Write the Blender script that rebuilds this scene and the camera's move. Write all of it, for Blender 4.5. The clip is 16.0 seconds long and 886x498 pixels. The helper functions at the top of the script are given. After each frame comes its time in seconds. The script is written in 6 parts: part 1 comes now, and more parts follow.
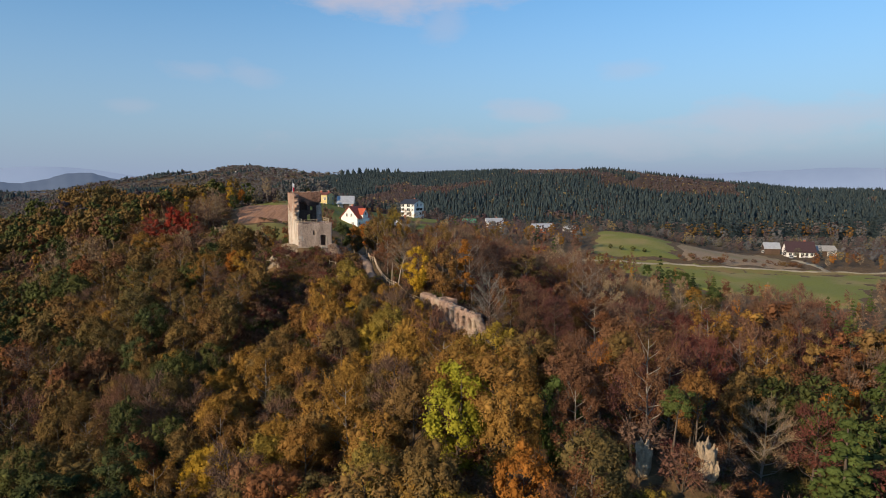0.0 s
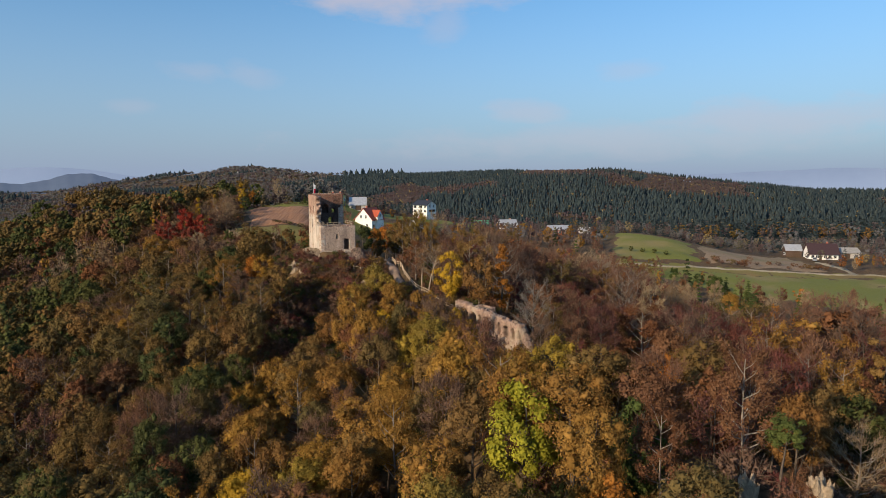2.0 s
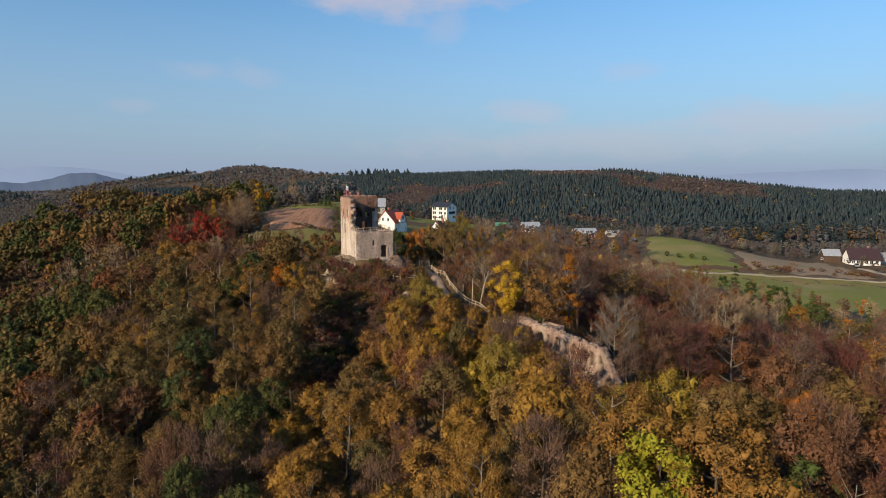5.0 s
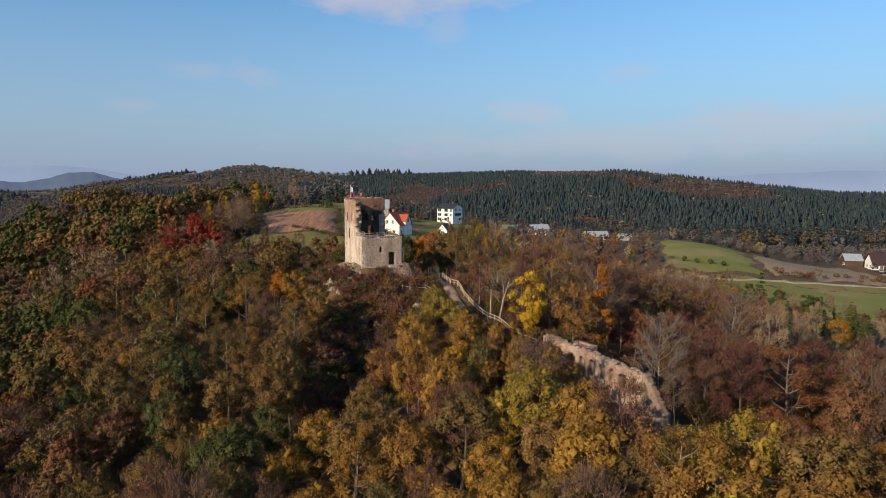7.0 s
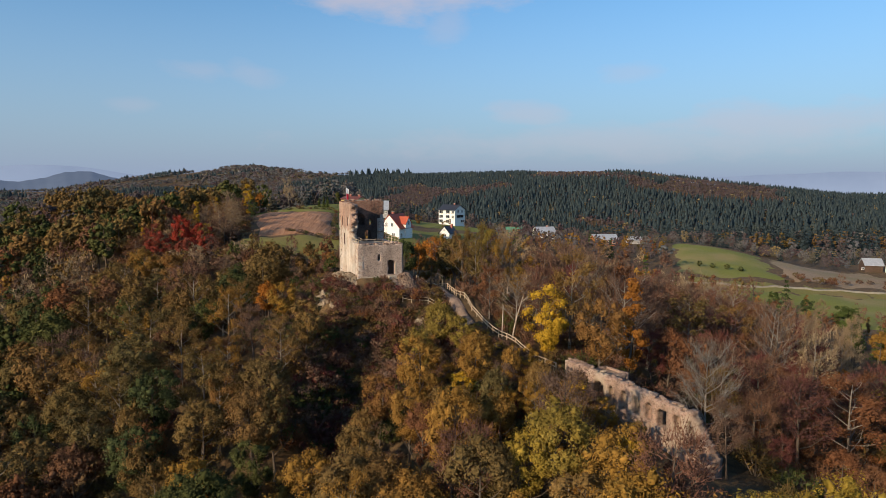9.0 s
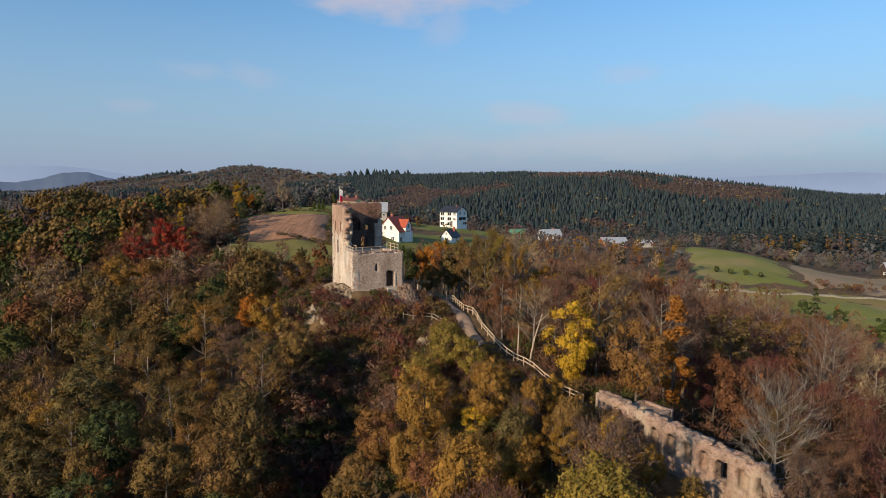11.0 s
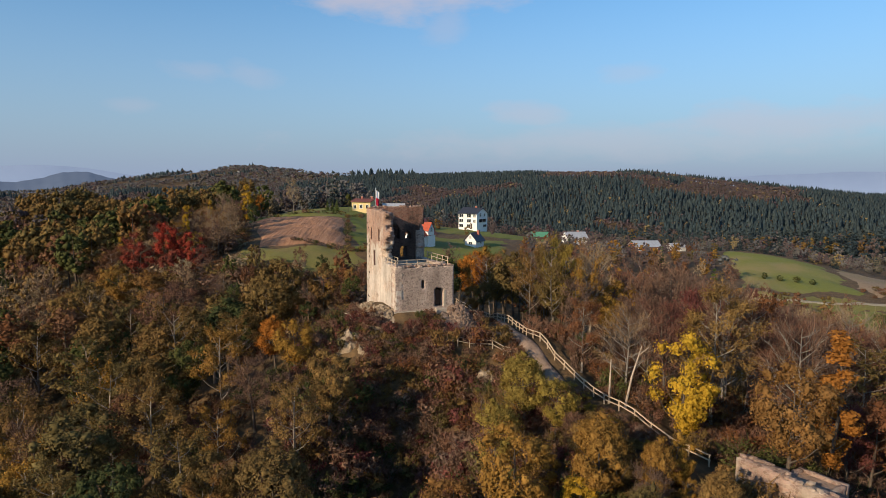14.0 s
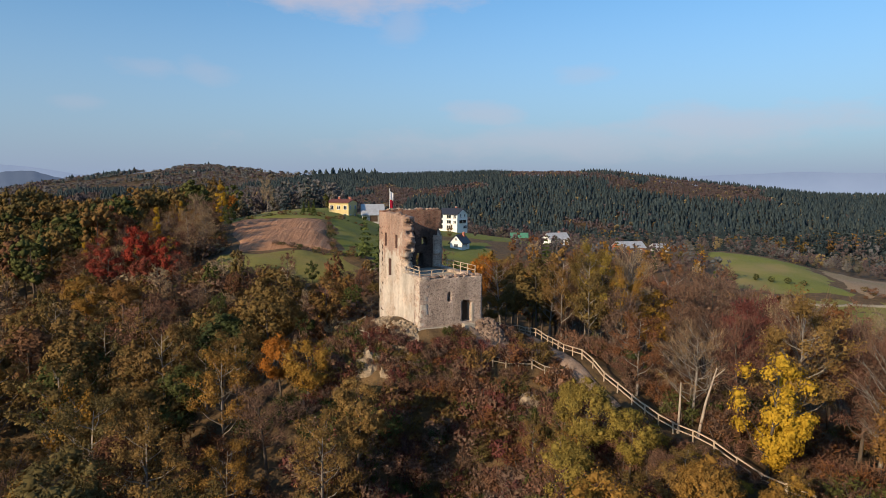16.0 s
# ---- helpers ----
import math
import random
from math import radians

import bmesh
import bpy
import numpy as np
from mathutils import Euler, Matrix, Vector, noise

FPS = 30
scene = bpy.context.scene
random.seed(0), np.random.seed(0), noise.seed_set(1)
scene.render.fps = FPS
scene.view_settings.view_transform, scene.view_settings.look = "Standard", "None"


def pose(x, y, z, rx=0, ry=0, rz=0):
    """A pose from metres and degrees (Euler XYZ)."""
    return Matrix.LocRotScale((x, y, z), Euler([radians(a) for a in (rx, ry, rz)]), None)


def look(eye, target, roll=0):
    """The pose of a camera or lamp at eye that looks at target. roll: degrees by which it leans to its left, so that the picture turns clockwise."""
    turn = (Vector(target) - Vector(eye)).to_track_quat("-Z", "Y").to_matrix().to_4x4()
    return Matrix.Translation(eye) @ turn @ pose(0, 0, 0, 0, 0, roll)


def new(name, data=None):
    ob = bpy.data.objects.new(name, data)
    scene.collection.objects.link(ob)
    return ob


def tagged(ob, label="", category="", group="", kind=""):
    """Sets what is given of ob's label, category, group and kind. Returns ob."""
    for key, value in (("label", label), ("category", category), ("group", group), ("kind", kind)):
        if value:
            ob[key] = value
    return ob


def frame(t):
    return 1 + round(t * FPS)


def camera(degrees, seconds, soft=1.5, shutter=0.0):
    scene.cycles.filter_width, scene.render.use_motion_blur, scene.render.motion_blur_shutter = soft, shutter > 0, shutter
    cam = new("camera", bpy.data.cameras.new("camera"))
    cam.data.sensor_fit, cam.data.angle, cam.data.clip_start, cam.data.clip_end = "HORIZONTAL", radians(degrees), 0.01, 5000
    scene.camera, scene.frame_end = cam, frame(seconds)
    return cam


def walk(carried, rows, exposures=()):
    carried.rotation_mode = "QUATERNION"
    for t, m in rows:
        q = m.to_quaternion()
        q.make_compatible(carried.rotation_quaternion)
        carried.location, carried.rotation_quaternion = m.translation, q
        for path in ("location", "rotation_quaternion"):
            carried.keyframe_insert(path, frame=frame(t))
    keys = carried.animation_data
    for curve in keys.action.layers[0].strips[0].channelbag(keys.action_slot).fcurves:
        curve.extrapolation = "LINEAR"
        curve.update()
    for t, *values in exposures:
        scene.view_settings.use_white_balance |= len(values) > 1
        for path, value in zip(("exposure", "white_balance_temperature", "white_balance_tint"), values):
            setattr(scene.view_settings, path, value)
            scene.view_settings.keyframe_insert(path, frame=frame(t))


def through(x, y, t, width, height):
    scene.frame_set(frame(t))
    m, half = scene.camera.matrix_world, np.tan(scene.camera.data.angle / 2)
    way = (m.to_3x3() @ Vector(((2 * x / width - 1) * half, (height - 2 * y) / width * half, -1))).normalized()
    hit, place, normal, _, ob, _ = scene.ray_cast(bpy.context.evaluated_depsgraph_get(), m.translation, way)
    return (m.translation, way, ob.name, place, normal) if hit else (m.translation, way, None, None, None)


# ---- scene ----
cam = camera(68.5, 16.0, 0.6)
METRES, EYE, TILT, LEAN, TURN = 90.0, 17.0, -6.3, 0.0, 0.0
ROWS = [
    (0.0, 0.0, 0.0, 0.0, 0.0, 0.0, -0.0),
    (0.5, -0.0156, 0.0161, 0.0024, 0.0, 0.02, 0.02),
    (1.0, -0.0327, 0.0333, 0.0046, 0.01, 0.03, 0.04),
    (1.5, -0.0512, 0.0516, 0.0071, 0.01, 0.04, 0.02),
    (2.0, -0.0707, 0.0709, 0.0093, 0.01, 0.04, 0.04),
    (2.5, -0.0912, 0.0908, 0.0114, 0.01, 0.05, 0.03),
    (3.0, -0.112, 0.1116, 0.0138, 0.01, 0.03, 0.06),
    (3.5, -0.1315, 0.1343, 0.0167, 0.03, 0.03, 0.03),
    (4.0, -0.1484, 0.1588, 0.0199, 0.05, 0.04, -0.03),
    (6.5, -0.197, 0.3014, 0.0374, 0.09, 0.08, -0.25),
    (7.0, -0.2018, 0.3331, 0.041, 0.08, 0.09, -0.3),
    (7.5, -0.2057, 0.3649, 0.0449, 0.06, 0.1, -0.34),
    (8.0, -0.2086, 0.3975, 0.0486, 0.05, 0.1, -0.36),
    (8.5, -0.2108, 0.4305, 0.0526, 0.05, 0.1, -0.39),
    (9.0, -0.2127, 0.4636, 0.0562, 0.02, 0.1, -0.41),
    (11.5, -0.2306, 0.6315, 0.073, -0.07, 0.18, -0.4),
    (12.0, -0.241, 0.6619, 0.0763, -0.07, 0.17, -0.41),
    (12.5, -0.254, 0.6914, 0.0794, -0.07, 0.15, -0.38),
    (13.0, -0.2693, 0.7199, 0.0827, -0.06, 0.14, -0.38),
    (13.5, -0.2863, 0.7471, 0.0858, -0.05, 0.14, -0.38),
    (14.0, -0.305, 0.7737, 0.0885, -0.03, 0.13, -0.38),
    (14.5, -0.325, 0.7994, 0.0914, -0.01, 0.11, -0.33),
    (15.0, -0.3459, 0.8248, 0.0941, -0.17, 0.11, -0.3),
    (15.5, -0.3679, 0.8495, 0.0967, -1.99, 0.11, -0.13),
    (16.0, -0.3908, 0.8749, 0.0989, -3.66, 0.11, -0.02),
]
walk(cam, [(t, pose(0, 0, EYE, TILT, LEAN, TURN) @ pose(METRES * x, METRES * y, METRES * z, 90 + pitch, roll, yaw)) for t, x, y, z, yaw, pitch, roll in ROWS], [(0.0, 0.15), (16.0, 0.15)])


# ---------- sky and sun ----------
SUN_AZIMUTH, SUN_HEIGHT = 226.0, 21.5
world = bpy.data.worlds.new("sky")
scene.world = world
world.use_nodes = True
wt = world.node_tree
for n in list(wt.nodes):
    wt.nodes.remove(n)


def wnode(kind, **values):
    n = wt.nodes.new(kind)
    for key, value in values.items():
        n.inputs[key].default_value = value
    return n


def wmath(op, a, b=None, clamp=False):
    n = wt.nodes.new("ShaderNodeMath")
    n.operation, n.use_clamp = op, clamp
    for i, v in enumerate((a, b)):
        if v is None:
            continue
        if isinstance(v, (int, float)):
            n.inputs[i].default_value = v
        else:
            wt.links.new(v, n.inputs[i])
    return n.outputs[0]


def wmix(fac, a, b):
    n = wt.nodes.new("ShaderNodeMix")
    n.data_type = "RGBA"
    for socket, v in ((n.inputs[0], fac), (n.inputs[6], a), (n.inputs[7], b)):
        if isinstance(v, (int, float, tuple)):
            socket.default_value = v
        else:
            wt.links.new(v, socket)
    return n.outputs[2]


sky = wt.nodes.new("ShaderNodeTexSky")
sky.sky_type, sky.sun_disc = "NISHITA", False
sky.sun_elevation, sky.sun_rotation = radians(SUN_HEIGHT), radians(SUN_AZIMUTH)
sky.altitude, sky.air_density, sky.dust_density, sky.ozone_density = 350, 1.0, 0.6, 2.6
coord = wt.nodes.new("ShaderNodeTexCoord")
split = wt.nodes.new("ShaderNodeSeparateXYZ")
wt.links.new(coord.outputs["Generated"], split.inputs[0])
azimuth = wmath("ARCTAN2", split.outputs[0], split.outputs[1])
rise = wmath("ARCSINE", split.outputs[2])
warp = wnode("ShaderNodeTexNoise", Scale=9.0, Detail=5.0, Roughness=0.6)
stretch = wt.nodes.new("ShaderNodeMapping")
stretch.inputs["Scale"].default_value = (1, 1, 2.6)
wt.links.new(coord.outputs["Generated"], stretch.inputs[0])
wt.links.new(stretch.outputs[0], warp.inputs["Vector"])
ragged = wmath("SUBTRACT", warp.outputs["Fac"], 0.5)
cover = None
# thin clouds: azimuth, height, half width, half height (degrees), density
for az, el, w, h, thick in ((-5.0, 15.0, 11.0, 2.3, 1.0), (0.2, 13.0, 2.2, 2.6, 0.35), (-20.2, 8.3, 3.0, 1.0, 0.34), (-16.2, 8.5, 2.4, 1.2, 0.3),
                            (-25.0, 5.5, 2.4, 0.8, 0.26), (7.2, 5.6, 5.0, 1.3, 0.5), (15.5, 8.8, 2.6, 0.9, 0.3), (27, 4.5, 13.0, 1.9, 0.6),
                            (14, 3.2, 26.0, 1.7, 0.45)):
    dx = wmath("DIVIDE", wmath("SUBTRACT", azimuth, radians(az)), radians(w))
    dy = wmath("DIVIDE", wmath("SUBTRACT", rise, radians(el)), radians(h))
    away = wmath("SQRT", wmath("ADD", wmath("MULTIPLY", dx, dx), wmath("MULTIPLY", dy, dy)))
    puff = wmath("SUBTRACT", 1.0, wmath("ADD", away, wmath("MULTIPLY", ragged, 2.2)), True)
    puff = wmath("MULTIPLY", wmath("SMOOTH_MIN", puff, 0.75), thick)
    cover = puff if cover is None else wmath("MAXIMUM", cover, puff)
veil = wmath("POWER", wmath("SUBTRACT", 1.0, wmath("MULTIPLY", wmath("ABSOLUTE", split.outputs[2]), 3.6), True), 1.1)
tone = wt.nodes.new("ShaderNodeMix")
tone.data_type, tone.blend_type = "RGBA", "MULTIPLY"
tone.inputs[0].default_value, tone.inputs[7].default_value = 1.0, (0.86, 1.22, 1.38, 1)
wt.links.new(sky.outputs[0], tone.inputs[6])
hazy = wmix(veil, tone.outputs[2], (2.65, 3.3, 4.55, 1))
cloudy = wmix(cover, hazy, (4.9, 4.6, 5.3, 1))
shine = wnode("ShaderNodeBackground", Strength=0.1035)
wt.links.new(cloudy, shine.inputs[0])
out = wt.nodes.new("ShaderNodeOutputWorld")
wt.links.new(shine.outputs[0], out.inputs[0])

sun_data = bpy.data.lights.new("sun", "SUN")
sun_data.energy, sun_data.angle, sun_data.color = 5.0, radians(0.6), (1.0, 0.78, 0.53)
sun = new("sun", sun_data)
az, el = radians(SUN_AZIMUTH), radians(SUN_HEIGHT)
sun_way = Vector((math.sin(az) * math.cos(el), math.cos(az) * math.cos(el), math.sin(el)))
sun.matrix_world = look(sun_way * 300, (0, 0, 0))

# ---------- materials ----------
class Mat:
    """A small helper round a Principled material's nodes."""

    def __init__(self, name, rough=0.9, metal=0.0, spec=0.3):
        self.m = bpy.data.materials.new(name)
        self.m.use_nodes = True
        self.t = self.m.node_tree
        self.b = self.t.nodes["Principled BSDF"]
        self.b.inputs["Roughness"].default_value = rough
        self.b.inputs["Metallic"].default_value = metal
        self.b.inputs["Specular IOR Level"].default_value = spec
        self.co = None

    def put(self, value, socket):
        if isinstance(value, (int, float)):
            socket.default_value = value
        elif isinstance(value, tuple):
            socket.default_value = value if len(value) == 4 or len(socket.default_value) == 3 else (*value, 1)
        else:
            self.t.links.new(value, socket)

    def where(self, space="Object"):
        if self.co is None:
            self.co = self.t.nodes.new("ShaderNodeTexCoord")
        return self.co.outputs[space]

    def place(self):
        return self.t.nodes.new("ShaderNodeNewGeometry").outputs["Position"]

    def noise(self, scale, detail=4.0, rough=0.55, vector=None, stretch=None):
        n = self.t.nodes.new("ShaderNodeTexNoise")
        n.inputs["Scale"].default_value, n.inputs["Detail"].default_value, n.inputs["Roughness"].default_value = scale, detail, rough
        v = self.where() if vector is None else vector
        if stretch:
            s = self.t.nodes.new("ShaderNodeMapping")
            s.inputs["Scale"].default_value = stretch
            self.t.links.new(v, s.inputs[0])
            v = s.outputs[0]
        self.t.links.new(v, n.inputs["Vector"])
        return n.outputs["Fac"]

    def cells(self, scale, feature="F1", stretch=None, vector=None, out="Color"):
        n = self.t.nodes.new("ShaderNodeTexVoronoi")
        n.feature = feature
        n.inputs["Scale"].default_value = scale
        v = self.where() if vector is None else vector
        if stretch:
            s = self.t.nodes.new("ShaderNodeMapping")
            s.inputs["Scale"].default_value = stretch
            self.t.links.new(v, s.inputs[0])
            v = s.outputs[0]
        self.t.links.new(v, n.inputs["Vector"])
        return n.outputs[out]

    def ramp(self, fac, *stops):
        n = self.t.nodes.new("ShaderNodeValToRGB")
        while len(n.color_ramp.elements) < len(stops):
            n.color_ramp.elements.new(0.5)
        for e, (p, c) in zip(n.color_ramp.elements, stops):
            e.position, e.color = p, (*c, 1) if isinstance(c, tuple) else (c, c, c, 1)
        self.put(fac, n.inputs[0])
        return n.outputs[0]

    def mix(self, fac, a, b, blend="MIX"):
        n = self.t.nodes.new("ShaderNodeMix")
        n.data_type, n.blend_type = "RGBA", blend
        self.put(fac, n.inputs[0]), self.put(a, n.inputs[6]), self.put(b, n.inputs[7])
        return n.outputs[2]

    def math(self, op, a, b=0.0):
        n = self.t.nodes.new("ShaderNodeMath")
        n.operation = op
        self.put(a, n.inputs[0]), self.put(b, n.inputs[1])
        return n.outputs[0]

    def chance(self):
        """A number of its own for each object, with the attribute tint of joined things added."""
        info = self.t.nodes.new("ShaderNodeObjectInfo").outputs["Random"]
        tint = self.t.nodes.new("ShaderNodeAttribute")
        tint.attribute_name = "tint"
        return self.math("FRACT", self.math("ADD", info, tint.outputs["Fac"]))

    def island(self):
        return self.t.nodes.new("ShaderNodeNewGeometry").outputs["Random Per Island"]

    def color(self, value):
        self.put(value, self.b.inputs["Base Color"])
        return self

    def bump(self, value, strength=0.4, distance=0.05):
        n = self.t.nodes.new("ShaderNodeBump")
        n.inputs["Strength"].default_value, n.inputs["Distance"].default_value = strength, distance
        self.t.links.new(value, n.inputs["Height"])
        self.t.links.new(n.outputs[0], self.b.inputs["Normal"])
        return self


def leaf_material(name, *shades, through=0.12, vary=0.2):
    """Thin leaves in a few shades, chosen tree by tree and leaf by leaf, that let some light through."""
    k = Mat(name)
    tree = k.ramp(k.chance(), *[((i + 0.5) / len(shades), c) for i, c in enumerate(shades)])
    leaf = k.ramp(k.island(), (0.0, 1 - vary), (0.5, 1.0), (1.0, 1 + 1.2 * vary))
    patch = k.ramp(k.noise(0.35, 2.0), (0.3, 1 - 1.3 * vary), (0.7, 1 + 1.3 * vary))
    c = k.mix(1.0, k.mix(1.0, tree, leaf, "MULTIPLY"), patch, "MULTIPLY")
    k.t.nodes.remove(k.b)
    dull = k.t.nodes.new("ShaderNodeBsdfDiffuse")
    thin = k.t.nodes.new("ShaderNodeBsdfTranslucent")
    both = k.t.nodes.new("ShaderNodeMixShader")
    both.inputs[0].default_value = through
    k.put(c, dull.inputs[0]), k.put(c, thin.inputs[0])
    k.t.links.new(dull.outputs[0], both.inputs[1])
    k.t.links.new(thin.outputs[0], both.inputs[2])
    k.t.links.new(both.outputs[0], k.t.nodes["Material Output"].inputs[0])
    return k.m


LEAVES = {
    "gold": leaf_material("golden_leaves", (0.235, 0.130, 0.034), (0.270, 0.152, 0.032), (0.195, 0.100, 0.034), (0.200, 0.124, 0.044)),
    "yellow": leaf_material("yellow_leaves", (0.42, 0.26, 0.028), (0.36, 0.22, 0.028)),
    "olive": leaf_material("olive_leaves", (0.133, 0.093, 0.035), (0.162, 0.101, 0.036), (0.112, 0.090, 0.037), (0.172, 0.101, 0.038)),
    "green": leaf_material("green_leaves", (0.068, 0.076, 0.026), (0.085, 0.086, 0.029), (0.058, 0.068, 0.027)),
    "rust": leaf_material("rust_leaves", (0.158, 0.072, 0.036), (0.182, 0.08, 0.034), (0.130, 0.066, 0.038), (0.165, 0.085, 0.045)),
    "orange": leaf_material("orange_leaves", (0.31, 0.12, 0.024), (0.28, 0.125, 0.03)),
    "crimson": leaf_material("crimson_leaves", (0.26, 0.042, 0.026), (0.20, 0.058, 0.038)),
    "citron": leaf_material("yellow_olive_leaves", (0.235, 0.168, 0.034), (0.205, 0.150, 0.040), (0.265, 0.182, 0.032)),
    "lime": leaf_material("lime_leaves", (0.29, 0.26, 0.022), (0.26, 0.24, 0.026)),
    "brown": leaf_material("brown_twigs", (0.152, 0.093, 0.064), (0.138, 0.094, 0.072), (0.180, 0.098, 0.060), (0.150, 0.077, 0.054), through=0.1),
    "pale": leaf_material("pale_twigs", (0.275, 0.205, 0.125), (0.242, 0.162, 0.095), through=0.1),
    "wine": leaf_material("wine_red_twigs", (0.130, 0.047, 0.040), (0.150, 0.058, 0.044), (0.110, 0.052, 0.044), through=0.1),
    "needle": leaf_material("needles", (0.066, 0.088, 0.026), (0.084, 0.102, 0.030), (0.056, 0.074, 0.028), through=0.1),
    # far foliage: distance haze is put into these bluish, paler leaf colours
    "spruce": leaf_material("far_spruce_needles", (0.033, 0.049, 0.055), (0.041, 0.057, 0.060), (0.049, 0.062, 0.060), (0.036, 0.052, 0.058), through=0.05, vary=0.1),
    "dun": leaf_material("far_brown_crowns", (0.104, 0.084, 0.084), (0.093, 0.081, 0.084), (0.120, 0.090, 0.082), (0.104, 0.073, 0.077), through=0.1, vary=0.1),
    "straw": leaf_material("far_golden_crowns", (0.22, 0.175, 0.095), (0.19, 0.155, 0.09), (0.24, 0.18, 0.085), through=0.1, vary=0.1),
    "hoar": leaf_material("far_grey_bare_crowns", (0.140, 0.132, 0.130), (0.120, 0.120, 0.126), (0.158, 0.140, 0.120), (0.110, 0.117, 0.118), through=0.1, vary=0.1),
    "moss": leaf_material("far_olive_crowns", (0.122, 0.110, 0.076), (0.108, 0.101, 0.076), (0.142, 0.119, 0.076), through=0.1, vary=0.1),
}


def bark_material(name, dark, light):
    k = Mat(name)
    return k.color(k.ramp(k.noise(3.0, 5, 0.6, stretch=(3, 3, 0.6)), (0.3, dark), (0.7, light))).bump(k.noise(9.0, 3, stretch=(3, 3, 0.5)), 0.6, 0.03).m


BARK = bark_material("bark", (0.05, 0.038, 0.028), (0.14, 0.11, 0.085))
PALE_BARK = bark_material("pale_bark", (0.12, 0.10, 0.08), (0.29, 0.25, 0.21))
DEAD_WOOD = bark_material("weathered_wood", (0.22, 0.17, 0.13), (0.45, 0.37, 0.28))


def ground_material():
    k = Mat("leaf_litter")
    p = k.place()
    litter = k.ramp(k.noise(0.9, 6, 0.65, p), (0.25, (0.05, 0.034, 0.018)), (0.5, (0.11, 0.07, 0.033)), (0.75, (0.18, 0.11, 0.048)))
    grass = k.ramp(k.noise(0.5, 4, 0.6, p), (0.3, (0.06, 0.075, 0.018)), (0.7, (0.10, 0.115, 0.03)))
    return k.color(k.mix(k.ramp(k.noise(0.035, 3, 0.5, p), (0.62, 0.0), (0.76, 0.7)), litter, grass)).bump(k.noise(1.4, 5, 0.7, p), 0.7, 0.25).m


def grass_material(name, a, b, c, dry):
    k = Mat(name)
    p = k.place()
    fine = k.ramp(k.noise(1.3, 6, 0.7, p), (0.25, a), (0.55, b), (0.8, c))
    worn = k.ramp(k.noise(0.045, 4, 0.55, p), (0.48, 0.0), (0.66, 0.8))
    return k.color(k.mix(worn, fine, dry)).bump(k.noise(2.5, 5, 0.7, p), 0.6, 0.15).m


GROUND = ground_material()
MEADOW = grass_material("meadow_grass", (0.145, 0.135, 0.03), (0.19, 0.168, 0.038), (0.23, 0.185, 0.052), (0.225, 0.145, 0.062))
LAWN = grass_material("lawn_grass", (0.115, 0.13, 0.02), (0.15, 0.162, 0.026), (0.185, 0.178, 0.034), (0.18, 0.15, 0.042))
FIELD = grass_material("field_grass", (0.135, 0.148, 0.026), (0.168, 0.177, 0.034), (0.20, 0.195, 0.045), (0.26, 0.20, 0.082))
HEATH = grass_material("dry_heath", (0.20, 0.135, 0.08), (0.29, 0.205, 0.125), (0.35, 0.25, 0.155), (0.19, 0.165, 0.065))


def soil_material(name, dark, light, scale=1.5):
    k = Mat(name)
    p = k.place()
    c = k.ramp(k.noise(scale, 6, 0.7, p), (0.25, dark), (0.75, light))
    broad = k.ramp(k.noise(0.08, 3, 0.5, p), (0.3, 0.75), (0.7, 1.25))
    return k.color(k.mix(1.0, c, broad, "MULTIPLY")).bump(k.noise(3.0, 5, 0.7, p), 0.8, 0.15).m



def ploughed():
    k = Mat("ploughed_soil")
    p = k.place()
    lines = k.noise(1.0, 4, 0.6, p, stretch=(1.5, 0.06, 0.2))
    clods = k.noise(1.5, 6, 0.7, p)
    c = k.ramp(k.math("ADD", k.math("MULTIPLY", lines, 0.65), k.math("MULTIPLY", clods, 0.35)), (0.34, (0.17, 0.085, 0.045)), (0.5, (0.34, 0.175, 0.095)), (0.66, (0.44, 0.245, 0.14)))
    return k.color(c).bump(k.math("ADD", lines, clods), 0.9, 0.3).m


SOIL = ploughed()
PATH = soil_material("trodden_path", (0.13, 0.085, 0.06), (0.36, 0.26, 0.19), 0.9)
TRACK = soil_material("gravel_track", (0.22, 0.19, 0.13), (0.36, 0.31, 0.23), 0.9)
ROCK = soil_material("limestone_rock", (0.13, 0.092, 0.06), (0.47, 0.37, 0.255), 1.3)


